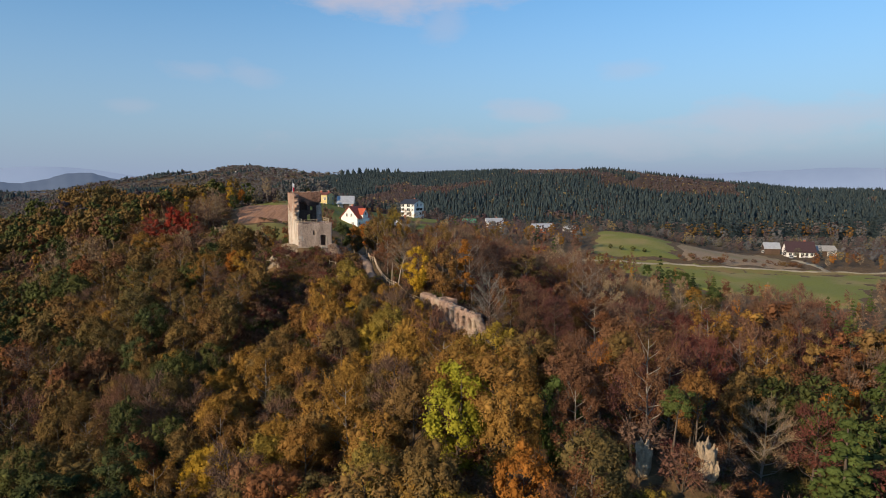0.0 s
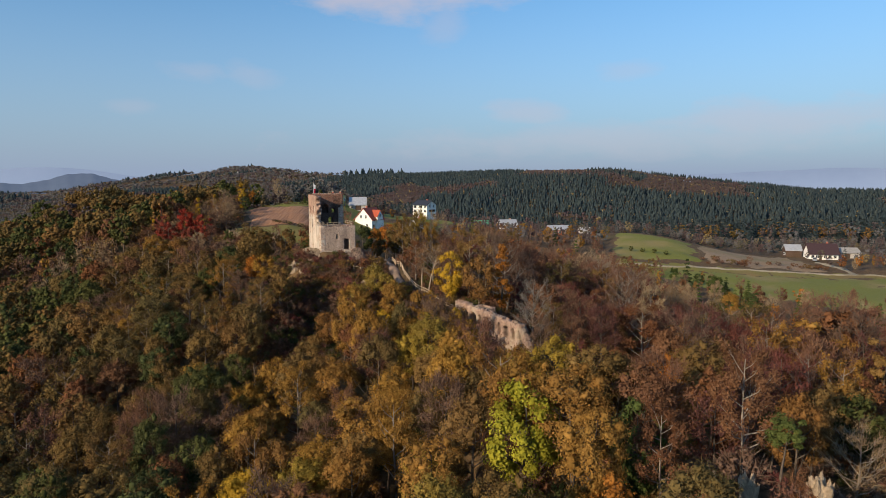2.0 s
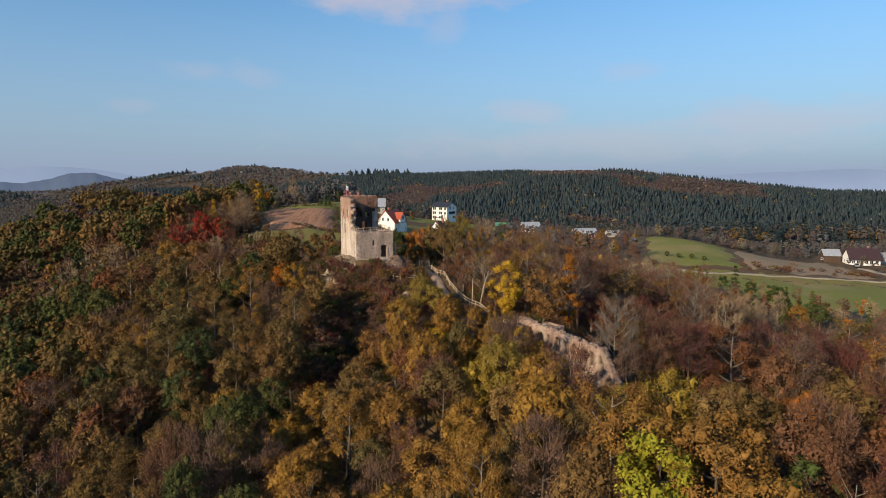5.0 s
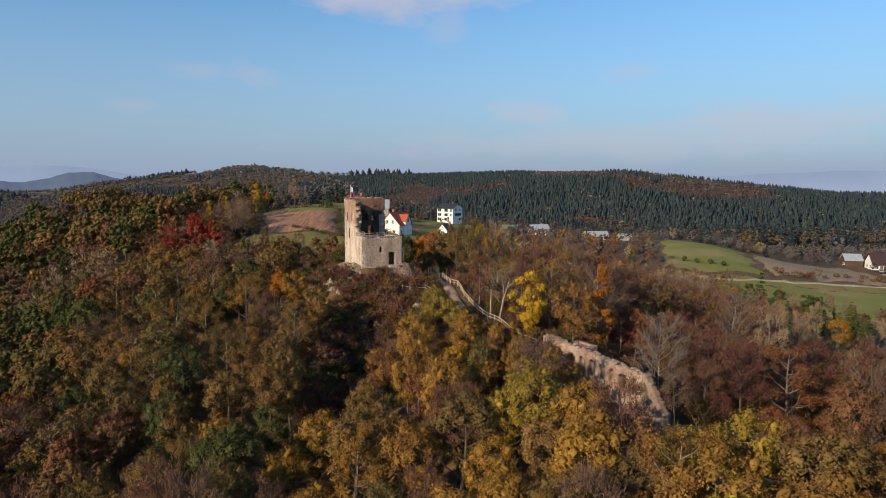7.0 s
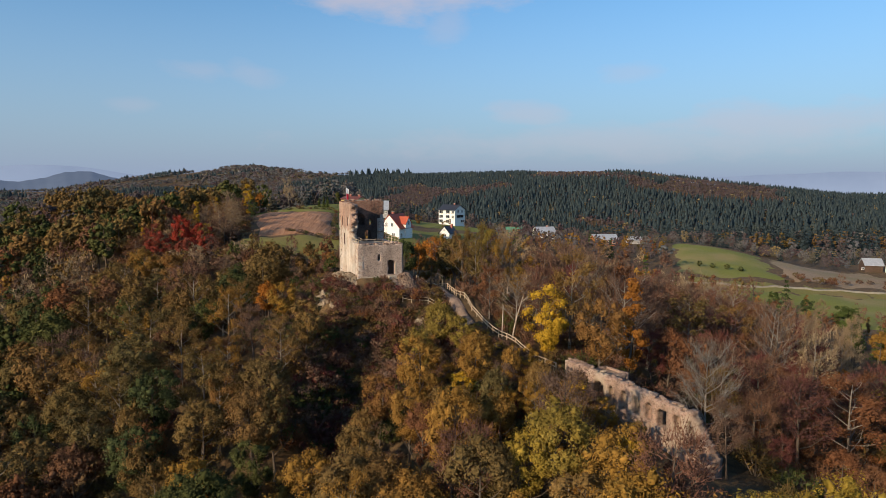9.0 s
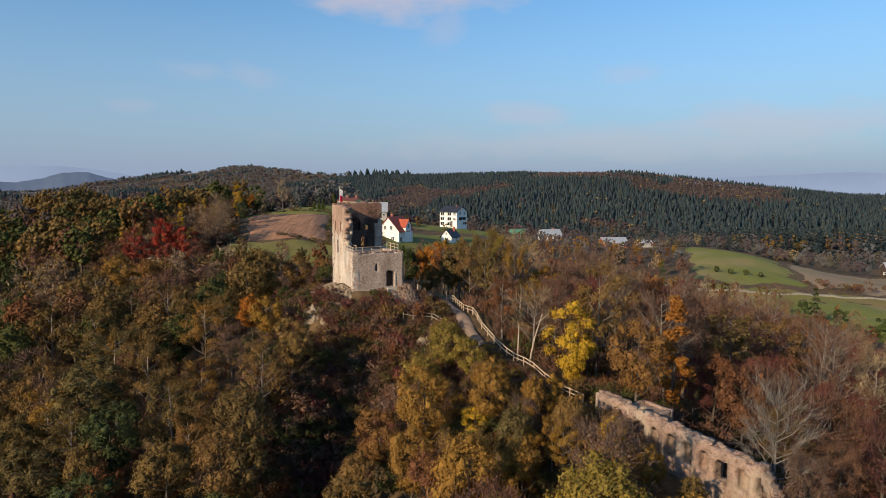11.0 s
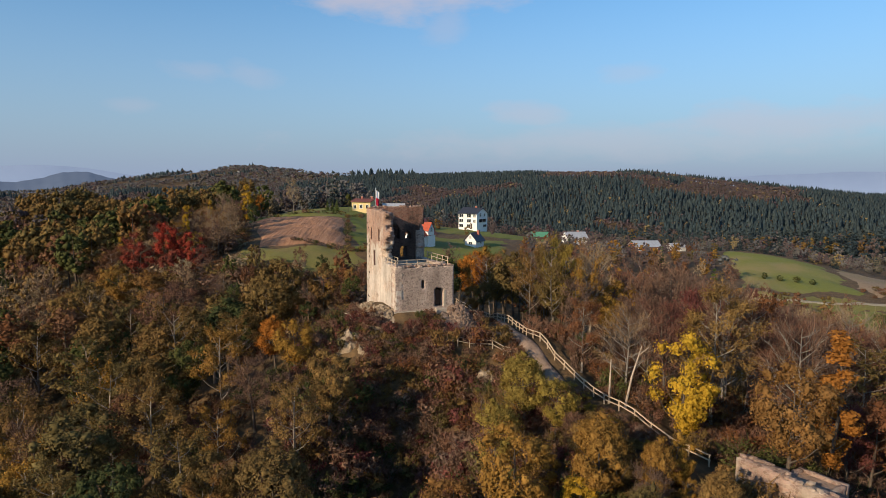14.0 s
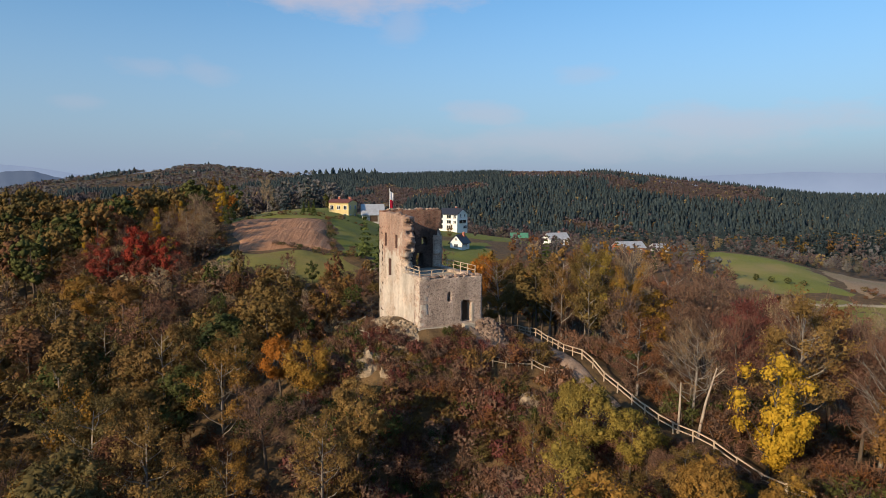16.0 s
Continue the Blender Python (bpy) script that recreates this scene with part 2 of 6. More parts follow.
def masonry(name, stone, mortar, rubble, plaster=None, amount=0.0, brick_from=None):
    """Rubble masonry with mortar, under patches of old plaster, and red brick above a height."""
    k = Mat(name, rough=0.95)
    p = k.place()
    shade = k.cells(rubble, vector=p, stretch=(1, 1, 1.5))
    tone = k.ramp(shade, (0.0, tuple(0.6 * v for v in stone)), (0.5, stone), (1.0, tuple(min(1.35 * v, 0.7) for v in stone)))
    edge = k.cells(rubble, "DISTANCE_TO_EDGE", vector=p, stretch=(1, 1, 1.5), out="Distance")
    joint = k.ramp(edge, (0.02, 1.0), (0.11, 0.0))
    c = k.mix(k.math("MULTIPLY", joint, 0.8), tone, mortar)
    if plaster:
        coat = k.ramp(k.noise(0.32, 5, 0.62, p), (amount - 0.06, 0.0), (amount + 0.06, 0.92))
        skin = k.mix(k.ramp(k.noise(1.7, 5, 0.65, p), (0.3, 0.0), (0.7, 1.0)), plaster, tuple(0.72 * v for v in plaster))
        c = k.mix(coat, c, skin)
    if brick_from is not None:
        xyz = k.t.nodes.new("ShaderNodeSeparateXYZ")
        k.put(p, xyz.inputs[0])
        brick = k.mix(k.ramp(k.cells(3.4, "DISTANCE_TO_EDGE", vector=p, stretch=(1, 1, 3.0), out="Distance"), (0.02, 0.7), (0.10, 0.0)),
                      k.ramp(k.cells(3.4, vector=p, stretch=(1, 1, 3.0)), (0.0, (0.15, 0.06, 0.04)), (0.5, (0.27, 0.115, 0.07)), (1.0, (0.36, 0.19, 0.12))), (0.36, 0.29, 0.22))
        wobble = k.math("MULTIPLY", k.math("SUBTRACT", k.noise(0.5, 5, 0.65, p), 0.5), 9.0)
        level = k.math("SUBTRACT", k.math("ADD", xyz.outputs[2], wobble), brick_from)
        c = k.mix(k.ramp(level, (0.0, 0.0), (0.9, 0.72)), c, brick)
    streak = k.ramp(k.noise(0.8, 4, 0.6, p, stretch=(1, 1, 0.25)), (0.3, 0.62), (0.66, 1.12))
    k.color(k.mix(1.0, c, streak, "MULTIPLY"))
    k.bump(k.math("ADD", k.math("MULTIPLY", edge, 0.8), k.math("MULTIPLY", k.noise(4.0, 5, 0.7, p), 0.5)), 0.8, 0.1)
    return k.m


TOWER_FRONT = masonry("rubble_stone", (0.40, 0.295, 0.235), (0.54, 0.44, 0.35), 3.6)
TOWER_SIDE = masonry("plastered_stone", (0.46, 0.355, 0.275), (0.56, 0.46, 0.36), 3.6, (0.62, 0.54, 0.45), 0.47, 8.8)
# inner face: the shade below the brick is put into the dark stone colour
TOWER_INNER = masonry("shade_dark_masonry", (0.075, 0.047, 0.037), (0.10, 0.072, 0.056), 3.8, None, 0.0, 10.6)
CURTAIN = masonry("weathered_limestone", (0.29, 0.19, 0.145), (0.34, 0.26, 0.20), 3.2, (0.47, 0.375, 0.285), 0.56)
RUBBLE = masonry("rubble_heap", (0.21, 0.14, 0.105), (0.20, 0.15, 0.115), 3.0)


def plain(name, c, rough=0.7, metal=0.0, vary=0.18, scale=1.2, spec=0.3):
    k = Mat(name, rough, metal, spec)
    a = tuple(max(v * (1 - vary), 0) for v in c)
    b = tuple(min(v * (1 + vary), 0.95) for v in c)
    fine = k.noise(scale * 7, 4, 0.6)
    return k.color(k.mix(k.ramp(fine, (0.35, 0.0), (0.65, 0.35)), k.ramp(k.noise(scale, 4, 0.6), (0.3, a), (0.7, b)), a)).bump(fine, 0.2, 0.01).m


WHITE_WALL = plain("white_render", (0.78, 0.77, 0.74), 0.85, vary=0.05)
YELLOW_WALL = plain("yellow_render", (0.60, 0.48, 0.23), 0.85, vary=0.08)
GREY_WALL = plain("grey_render", (0.40, 0.38, 0.35), 0.85, vary=0.1)
BROWN_WALL = plain("brown_boards", (0.085, 0.055, 0.04), 0.8)
RED_TILE = plain("red_roof_tiles", (0.42, 0.09, 0.045), 0.6, scale=2.0)
DARK_TILE = plain("dark_roof_tiles", (0.035, 0.038, 0.05), 0.5, scale=2.0)
OLD_TILE = plain("old_red_roof_tiles", (0.17, 0.06, 0.045), 0.7, scale=2.0)
BROWN_TILE = plain("brown_roof_tiles", (0.055, 0.032, 0.034), 0.6, scale=2.0)
ZINC = plain("zinc_sheet", (0.50, 0.52, 0.54), 0.45, 0.4)
GREEN_SHEET = plain("green_roof_sheet", (0.08, 0.24, 0.15), 0.5)
CHIMNEY_BRICK = plain("chimney_brick", (0.38, 0.13, 0.09), 0.9)
FRAME_WHITE = plain("white_frame", (0.75, 0.75, 0.73), 0.5, vary=0.04)
CONCRETE = plain("pale_concrete", (0.40, 0.345, 0.275), 0.9)
RAIL = plain("pale_planed_timber", (0.47, 0.36, 0.25), 0.75)
RAIL_OLD = plain("grey_timber", (0.34, 0.28, 0.21), 0.85)
STEEL = plain("painted_steel", (0.6, 0.6, 0.6), 0.4, 0.6)
FLAG_WHITE = plain("white_cloth", (0.78, 0.78, 0.78), 0.9, vary=0.04)
FLAG_RED = plain("red_cloth", (0.60, 0.02, 0.05), 0.9, vary=0.05)
GLASS = Mat("window_glass", 0.08, 0.0, 0.6).color((0.02, 0.025, 0.03)).m
# dark colour standing in for the shade inside the tower's side windows
OPENING_SHADE = plain("opening_shade", (0.07, 0.035, 0.026), 0.9)
DARK_DOOR = plain("dark_door", (0.07, 0.045, 0.03), 0.7)
CAR_PAINT = plain("car_paint", (0.30, 0.32, 0.35), 0.3, 0.3, 0.03)
TYRE = plain("tyre_rubber", (0.02, 0.02, 0.02), 0.85)

# ---------- the lie of the land ----------
def soft(v, k):
    """Smooth ramp: about 0 below zero and v above."""
    return k * np.logaddexp(0.0, np.asarray(v, float) / k)


def smooth_max(parts, k):
    return k * np.logaddexp.reduce(np.array(parts) / k, axis=0)


def crest(x, y, line, left, right, width):
    """A ridge along a line of (x, y, z), falling away with the slopes left and right of its way."""
    best, height = np.full(x.shape, 1e9), np.zeros(x.shape)
    for (ax, ay, az), (bx, by, bz) in zip(line, line[1:]):
        dx, dy = bx - ax, by - ay
        raw = ((x - ax) * dx + (y - ay) * dy) / (dx * dx + dy * dy)
        s = np.clip(raw, 0, 1)
        d = np.hypot(x - ax - s * dx, y - ay - s * dy)
        side = (x - ax) * dy - (y - ay) * dx
        mix = 0.5 + 0.5 * np.tanh(side / np.hypot(dx, dy) / 6.0)
        slope = left * (1 - mix) + right * mix
        z = az + s * (bz - az) - slope * (np.sqrt(d * d + width * width) - width)
        height = np.where(d < best, z, height)
        best = np.minimum(best, d)
    return height


CASTLE_RIDGE = [(30, -60, -30), (16, 40, -18), (12, 62, -15), (8, 85, -12.5), (4, 102, -10.5), (-3, 115, -8), (-9, 126, -6),
                (-16, 148, -2.6), (-22, 152.0, -1.2), (-29, 153, -0.4), (-35, 157.5, -2.4)]
BACK_SADDLE = [(-35, 166, -3), (-36, 175, -5), (-40, 195, -4), (-45, 225, 0)]
WEST_SPUR = [(-36, 152, -1.8), (-42, 146, -6), (-52, 138, -12), (-63, 124, -19), (-72, 110, -31)]
NORTH_SPUR = [(-37, 157, -1.4), (-48, 158, -8), (-72, 159, -15), (-92, 165, -20)]
RAVINE = [(-31, 136, 0), (-34, 126, 0), (-37, 108, 0), (-36, 100, 0)]
BACK_PATH = [(-17, 150, -5.5), (-18.5, 160, -8.0), (-21, 172, -6.4), (-25, 183, -4.9)]
PLATFORM = [(-38.5, 156, -1.0), (-40, 152.5, -1.4), (-39, 150, -1.8)]
SHELF = [(-26.5, 145.8, -2.6), (-22, 145.4, -3.2), (-18, 145, -4.4)]
FAR_RIDGE = [(-1300, 2300, -30), (-850, 2000, -2), (-527, 1740, 40), (-350, 1420, 26), (-80, 1090, 17), (98, 1000, 22), (211, 850, 22),
             (300, 770, 9), (420, 770, -3), (600, 720, -4), (1300, 900, -6)]
WEST_RIDGE = [(-900, 760, -40), (-560, 800, -24), (-408, 880, -5), (-300, 960, -1), (-200, 1040, -3)]


def height(x, y):
    """The ground's height at x, y."""
    x, y = np.asarray(x, float), np.asarray(y, float)
    far = soft(y - 345, 12)
    plateau = np.maximum(6.6 - 0.42 * soft(x + 56, 4) + 0.325 * soft(x + 34, 5) - 0.3 * soft(-80 - x, 8), -19.0)
    plateau = plateau - 0.14 * soft(252 - y, 8) - 0.22 * soft(200 - y, 5) - 0.17 * far
    west = np.minimum(-33 + 0.138 * (y - 110), -1.0) - 0.5 * soft(-166 - x, 8) - 0.3 * soft(y - 298, 10)
    west = np.maximum(west, -48.0)
    west = west - 1.2 * soft(x + 20, 20)
    east = -19.0 - 0.03 * soft(y - 250, 30) + 0 * x
    east = east - 0.5 * soft(-x - 6, 6)
    ridge = crest(x, y, CASTLE_RIDGE, 0.62, 0.30, 4.5)
    parts = [np.maximum(plateau, -60), np.maximum(west, -60), np.maximum(east, -60), ridge,
             crest(x, y, BACK_SADDLE, 0.6, 0.45, 6.0), crest(x, y, WEST_SPUR, 0.75, 0.6, 3.0),
             crest(x, y, NORTH_SPUR, 0.4, 0.5, 5.0), crest(x, y, BACK_PATH, 0.5, 0.5, 2.0), crest(x, y, SHELF, 0.9, 1.3, 1.0), crest(x, y, PLATFORM, 1.6, 1.6, 1.0),
             crest(x, y, FAR_RIDGE, 0.08, 0.135, 60.0), crest(x, y, WEST_RIDGE, 0.08, 0.14, 40.0),
             np.full(x.shape, -30.0) - 0.012 * soft(120 - y, 30)]
    parts.append(-8.2 - 1.1 * soft(np.hypot(x - 20.8, y - 57.2) - 2.4, 0.6))
    gully = 0 * x + 1e9
    for (ax, ay, _), (bx, by, _) in zip(RAVINE, RAVINE[1:]):
        s = np.clip(((x - ax) * (bx - ax) + (y - ay) * (by - ay)) / ((bx - ax) ** 2 + (by - ay) ** 2), 0, 1)
        gully = np.minimum(gully, np.hypot(x - ax - s * (bx - ax), y - ay - s * (by - ay)))
    for (ax, ay), (bx, by) in (((-36.5, 157.0), (-33.0, 151.5)), ((-33.0, 151.5), (-29.0, 152.4))):
        s = np.clip(((x - ax) * (bx - ax) + (y - ay) * (by - ay)) / ((bx - ax) ** 2 + (by - ay) ** 2), 0, 1)
        knoll = np.hypot(x - ax - s * (bx - ax), y - ay - s * (by - ay))
        parts.append((-0.7 if ax < -34 else -0.1) - 1.3 * soft(knoll - (2.6 if ax < -34 else 3.3), 0.4))
    hill = 1.6 * np.exp(-((x + 15) / 26) ** 2 - ((y - 322) / 32) ** 2)
    hill = hill + 5.6 * np.exp(-((x - 86) / 30) ** 2 - ((y - 300) / 34) ** 2)
    hill = hill + 9.0 * np.exp(-((x + 155) / 27) ** 2 - ((y - 280) / 42) ** 2)
    return smooth_max(parts, 1.6) + hill - 7.5 * np.exp(-(gully / 6.5) ** 2)

# ---------- making meshes ----------
def mesh_of(name, verts, faces, material, smooth=False, tint=None):
    """A mesh from arrays of corners and of faces that all have the same number of corners."""
    verts, faces = np.asarray(verts, np.float32), np.asarray(faces, np.int32)
    me = bpy.data.meshes.new(name)
    n = faces.shape[1]
    me.vertices.add(len(verts))
    me.vertices.foreach_set("co", verts.ravel())
    me.loops.add(faces.size)
    me.loops.foreach_set("vertex_index", faces.ravel())
    me.polygons.add(len(faces))
    me.polygons.foreach_set("loop_start", np.arange(0, faces.size, n, dtype=np.int32))
    if smooth:
        me.polygons.foreach_set("use_smooth", np.ones(len(faces), bool))
    if tint is not None:
        me.attributes.new("tint", "FLOAT", "POINT").data.foreach_set("value", np.asarray(tint, np.float32))
    me.materials.append(material)
    me.update(calc_edges=True)
    me.validate()
    return me


def part(name, me, parent=None, label=""):
    ob = new(name, me)
    ob.parent = parent
    if label:
        ob["label"] = label
    return ob


def thing(name, x, y, z, turn=0.0, label="", category="", group="", kind=""):
    ob = new(name)
    ob.empty_display_size = 0.3
    ob.matrix_basis = pose(x, y, z, 0, 0, turn)
    return tagged(ob, label, category, group, kind)


def bm_mesh(name, bm, material, smooth=False):
    me = bpy.data.meshes.new(name)
    bm.to_mesh(me)
    bm.free()
    if smooth:
        me.polygons.foreach_set("use_smooth", np.ones(len(me.polygons), bool))
    me.materials.append(material)
    return me


def box_bm(bm, x0, x1, y0, y1, z0, z1, bevel=0.0):
    made = bmesh.ops.create_cube(bm, size=1, matrix=Matrix.LocRotScale(((x0 + x1) / 2, (y0 + y1) / 2, (z0 + z1) / 2), None, (x1 - x0, y1 - y0, z1 - z0)))
    if bevel:
        edges = list({e for v in made["verts"] for e in v.link_edges})
        bmesh.ops.bevel(bm, geom=edges, offset=bevel, segments=1, affect="EDGES")


def box_mesh(name, size, material, bevel=0.01):
    bm = bmesh.new()
    box_bm(bm, *size, bevel)
    return bm_mesh(name, bm, material)


def beam_mesh(name, a, b, thick, material, wide=None):
    """A squared timber from a to b."""
    a, b = Vector(a), Vector(b)
    bm = bmesh.new()
    bmesh.ops.create_cube(bm, size=1, matrix=Matrix.Diagonal((wide or thick, thick, (b - a).length, 1)))
    bmesh.ops.bevel(bm, geom=bm.edges[:], offset=thick * 0.12, segments=1, affect="EDGES")
    turn = (b - a).to_track_quat("Z", "Y").to_matrix().to_4x4()
    bm.transform(Matrix.Translation((a + b) / 2) @ turn)
    return bm_mesh(name, bm, material)


def tube(points, radii, sides=5):
    """Corners and quads of a round limb along points."""
    points = [Vector(p) for p in points]
    rings, faces = [], []
    for i, p in enumerate(points):
        way = (points[min(i + 1, len(points) - 1)] - points[max(i - 1, 0)]).normalized()
        q = way.to_track_quat("Z", "Y")
        for s in range(sides):
            a = 2 * math.pi * s / sides
            rings.append(p + q @ Vector((math.cos(a) * radii[i], math.sin(a) * radii[i], 0)))
    for i in range(len(points) - 1):
        for s in range(sides):
            j = (s + 1) % sides
            faces.append((i * sides + s, i * sides + j, (i + 1) * sides + j, (i + 1) * sides + s))
    return [tuple(v) for v in rings], faces


def join(pieces):
    """Several (corners, faces) as one."""
    verts, faces, n = [], [], 0
    for v, f in pieces:
        verts.append(np.asarray(v, float)), faces.append(np.asarray(f, int) + n)
        n += len(v)
    return np.concatenate(verts), np.concatenate(faces)


def stone_mesh(name, size, seed, material, rough=0.25):
    rng = random.Random(seed)
    bm = bmesh.new()
    bmesh.ops.create_icosphere(bm, subdivisions=1, radius=0.5)
    for v in bm.verts:
        v.co = Vector((v.co.x * size[0], v.co.y * size[1], v.co.z * size[2])) * (1 + rng.uniform(-rough, rough))
    return bm_mesh(name, bm, material)


# ---------- ground ----------
def graded(stops):
    """Grid lines from (start, step) stops; the last stop is the end."""
    lines = []
    for (a, step), (b, _) in zip(stops, stops[1:]):
        lines.extend(np.linspace(a, b, max(int(round((b - a) / step)), 1), endpoint=False))
    return np.array(lines + [stops[-1][0]])


def ruffle(x, y):
    """Small unevenness of the ground."""
    return 0.35 * np.sin(0.31 * x + 1.3 * np.sin(0.17 * y)) * np.sin(0.27 * y + 0.9 * np.sin(0.23 * x)) + 0.15 * np.sin(0.83 * x + 0.4 * y) * np.sin(0.71 * y - 0.3 * x)


def grid_mesh(name, xs, ys, z, material):
    gx, gy = np.meshgrid(xs, ys)
    n, m = len(xs), len(ys)
    i = (np.arange(m - 1)[:, None] * n + np.arange(n - 1)[None, :]).ravel()
    return mesh_of(name, np.stack([gx.ravel(), gy.ravel(), z(gx, gy).ravel()], 1), np.stack([i, i + 1, i + n + 1, i + n], 1), material, True)


gx = graded([(-4800, 400), (-1400, 60), (-500, 20), (-220, 4), (-110, 1.6), (70, 4), (240, 14), (600, 45), (1400, 400), (4800, 0)])
gy = graded([(-900, 150), (-150, 12), (20, 4), (50, 1.7), (245, 3), (400, 12), (700, 25), (1300, 60), (2500, 300), (4850, 0)])
ground = new("ground", grid_mesh("ground", gx, gy, lambda x, y: height(x, y) + ruffle(x, y) * np.exp(-((y - 150) / 260.0) ** 2), GROUND))
tagged(ground, "wooded hills and valley under brown fallen leaves", "ground", kind="structure")


def patch(name, corners, material, label, category, lift=0.3, step=1.6, furrow=0.0, wobble=1.5):
    """A sheet of field laid on the ground between four corners, with uneven edges."""
    (ax, ay), (bx, by), (cx, cy), (dx, dy) = corners
    n = max(int(math.hypot(bx - ax, by - ay) / step), 2)
    m = max(int(math.hypot(dx - ax, dy - ay) / step), 2)
    u, v = np.meshgrid(np.linspace(0, 1, n + 1), np.linspace(0, 1, m + 1))
    x = (1 - v) * ((1 - u) * ax + u * bx) + v * ((1 - u) * dx + u * cx)
    y = (1 - v) * ((1 - u) * ay + u * by) + v * ((1 - u) * dy + u * cy)
    rim = np.minimum(np.minimum(u, 1 - u) * n, np.minimum(v, 1 - v) * m)
    edge = np.exp(-rim / 4.0)
    x = x + edge * wobble * np.sin(0.35 * y + 0.21 * x)
    y = y + edge * wobble * np.sin(0.31 * x - 0.17 * y)
    z = height(x, y) + ruffle(x, y) * np.exp(-((y - 150) / 260.0) ** 2) + lift - 0.9 * lift * np.exp(-rim / 1.2) * 1.6
    if furrow:
        z = z + furrow * np.sin(u * n * 1.9) * (1 - edge)
    i = (np.arange(m)[:, None] * (n + 1) + np.arange(n)[None, :]).ravel()
    me = mesh_of(name, np.stack([x.ravel(), y.ravel(), z.ravel()], 1), np.stack([i, i + 1, i + n + 2, i + n + 1], 1), material, True)
    return tagged(new(name, me), label, category, kind="structure")


PLOUGHED = [(-70, 219), (-50, 225.5), (-56.5, 262), (-83, 263)]
SLOPE = [(-77, 201), (-40, 204), (-47, 225), (-72, 218.5)]
PASTURE = [(-49, 222), (-8, 232), (-6, 300), (-57, 272)]
TOP_LAWN = [(-90, 265), (-40, 264), (-30, 322), (-92, 322)]
HAY_FIELD = [(54, 245), (91, 250), (102, 288), (73, 306)]
HEATH_STRIP = [(92.5, 250), (142, 249), (147, 294), (103.5, 289)]
LOW_FIELD = [(80, 207), (114, 175), (170, 239), (52, 235.5)]
VERGE = [(52, 232.5), (170, 236), (146, 248), (56, 244)]
HOUSE_LAWN = [(-40, 300), (16, 310), (20, 345), (-35, 345)]
patch("ploughed_field", PLOUGHED, SOIL, "brown ploughed field with long furrows on the hill", "field", 0.45, 1.0, 0.1, 0.5)
patch("hillside_meadow", SLOPE, MEADOW, "dull green meadow below the ploughed field", "meadow")
patch("pasture", PASTURE, LAWN, "green pasture between the houses", "pasture", 0.25)
patch("hilltop_lawn", TOP_LAWN, LAWN, "bright green grass on top of the hill", "lawn", 0.35)
patch("hay_field", HAY_FIELD, FIELD, "bright green field sloping down to the woods", "field", 0.3, 2.5)
patch("heath_strip", HEATH_STRIP, HEATH, "brown fallow strip with low scrub", "field", 0.3, 2.5)
patch("low_field", LOW_FIELD, FIELD, "wide green field with a dry yellow patch", "field", 0.3, 2.5)
patch("road_verge", VERGE, MEADOW, "rough grass along the gravel road", "verge", 0.2, 2.5)
patch("house_lawn", HOUSE_LAWN, LAWN, "grass round the white house", "lawn", 0.3)


def ribbon(name, line, width, material, label, category, lift=0.32):
    """A path laid on the ground along a line of (x, y)."""
    line = [Vector((*p, 0)) for p in line]
    dense = []
    for a, b in zip(line, line[1:]):
        k = max(int((b - a).length / 1.2), 1)
        dense.extend(a.lerp(b, i / k) for i in range(k))
    dense.append(line[-1])
    verts, faces = [], []
    for i, p in enumerate(dense):
        way = (dense[min(i + 2, len(dense) - 1)] - dense[max(i - 2, 0)]).normalized()
        side = Vector((-way.y, way.x, 0))
        w = width * (1 + 0.18 * math.sin(i * 0.7) + 0.1 * math.sin(i * 1.9))
        for s in (-0.5, -0.25, 0, 0.25, 0.5):
            q = p + side * (w * s)
            r = float(ruffle(q.x, q.y)) * math.exp(-((q.y - 150) / 260) ** 2)
            verts.append((q.x, q.y, float(height(q.x, q.y)) + r + (lift if abs(s) < 0.4 else -0.1)))
    for i in range(len(dense) - 1):
        for j in range(4):
            faces.append((i * 5 + j, i * 5 + j + 1, i * 5 + j + 6, i * 5 + j + 5))
    return tagged(new(name, mesh_of(name, verts, faces, material, True)), label, category, kind="structure")


PATH_LINE = [(-26.5, 181.5), (-22.4, 171.2), (-20.3, 161), (-19, 152.5), (-17.4, 146.8), (-16.4, 142.5), (-14.8, 137.5), (-12.6, 132.4), (-10, 128.2), (-7, 123.5)]
ribbon("footpath", PATH_LINE[:7], 1.9, PATH, "trodden earth footpath climbing to the ruin", "path", 0.35)
DOOR_PATH = [(-27.6, 150.0), (-26.2, 148.6), (-22.5, 148.2), (-18.6, 148.0)]
ribbon("door_path", DOOR_PATH, 1.4, PATH, "trodden earth path to the tower door", "path", 0.3)
ROAD_LINE = [(18, 240), (40, 235), (62, 236.5), (92, 241.5), (120, 244), (146, 243), (190, 236)]
ribbon("field_road", ROAD_LINE, 1.7, TRACK, "pale gravel road along the fields", "road", 0.45)
ribbon("farm_drive", [(146, 243), (149, 255), (150, 276)], 2.6, TRACK, "gravel drive up to the farmhouse", "drive", 0.35)


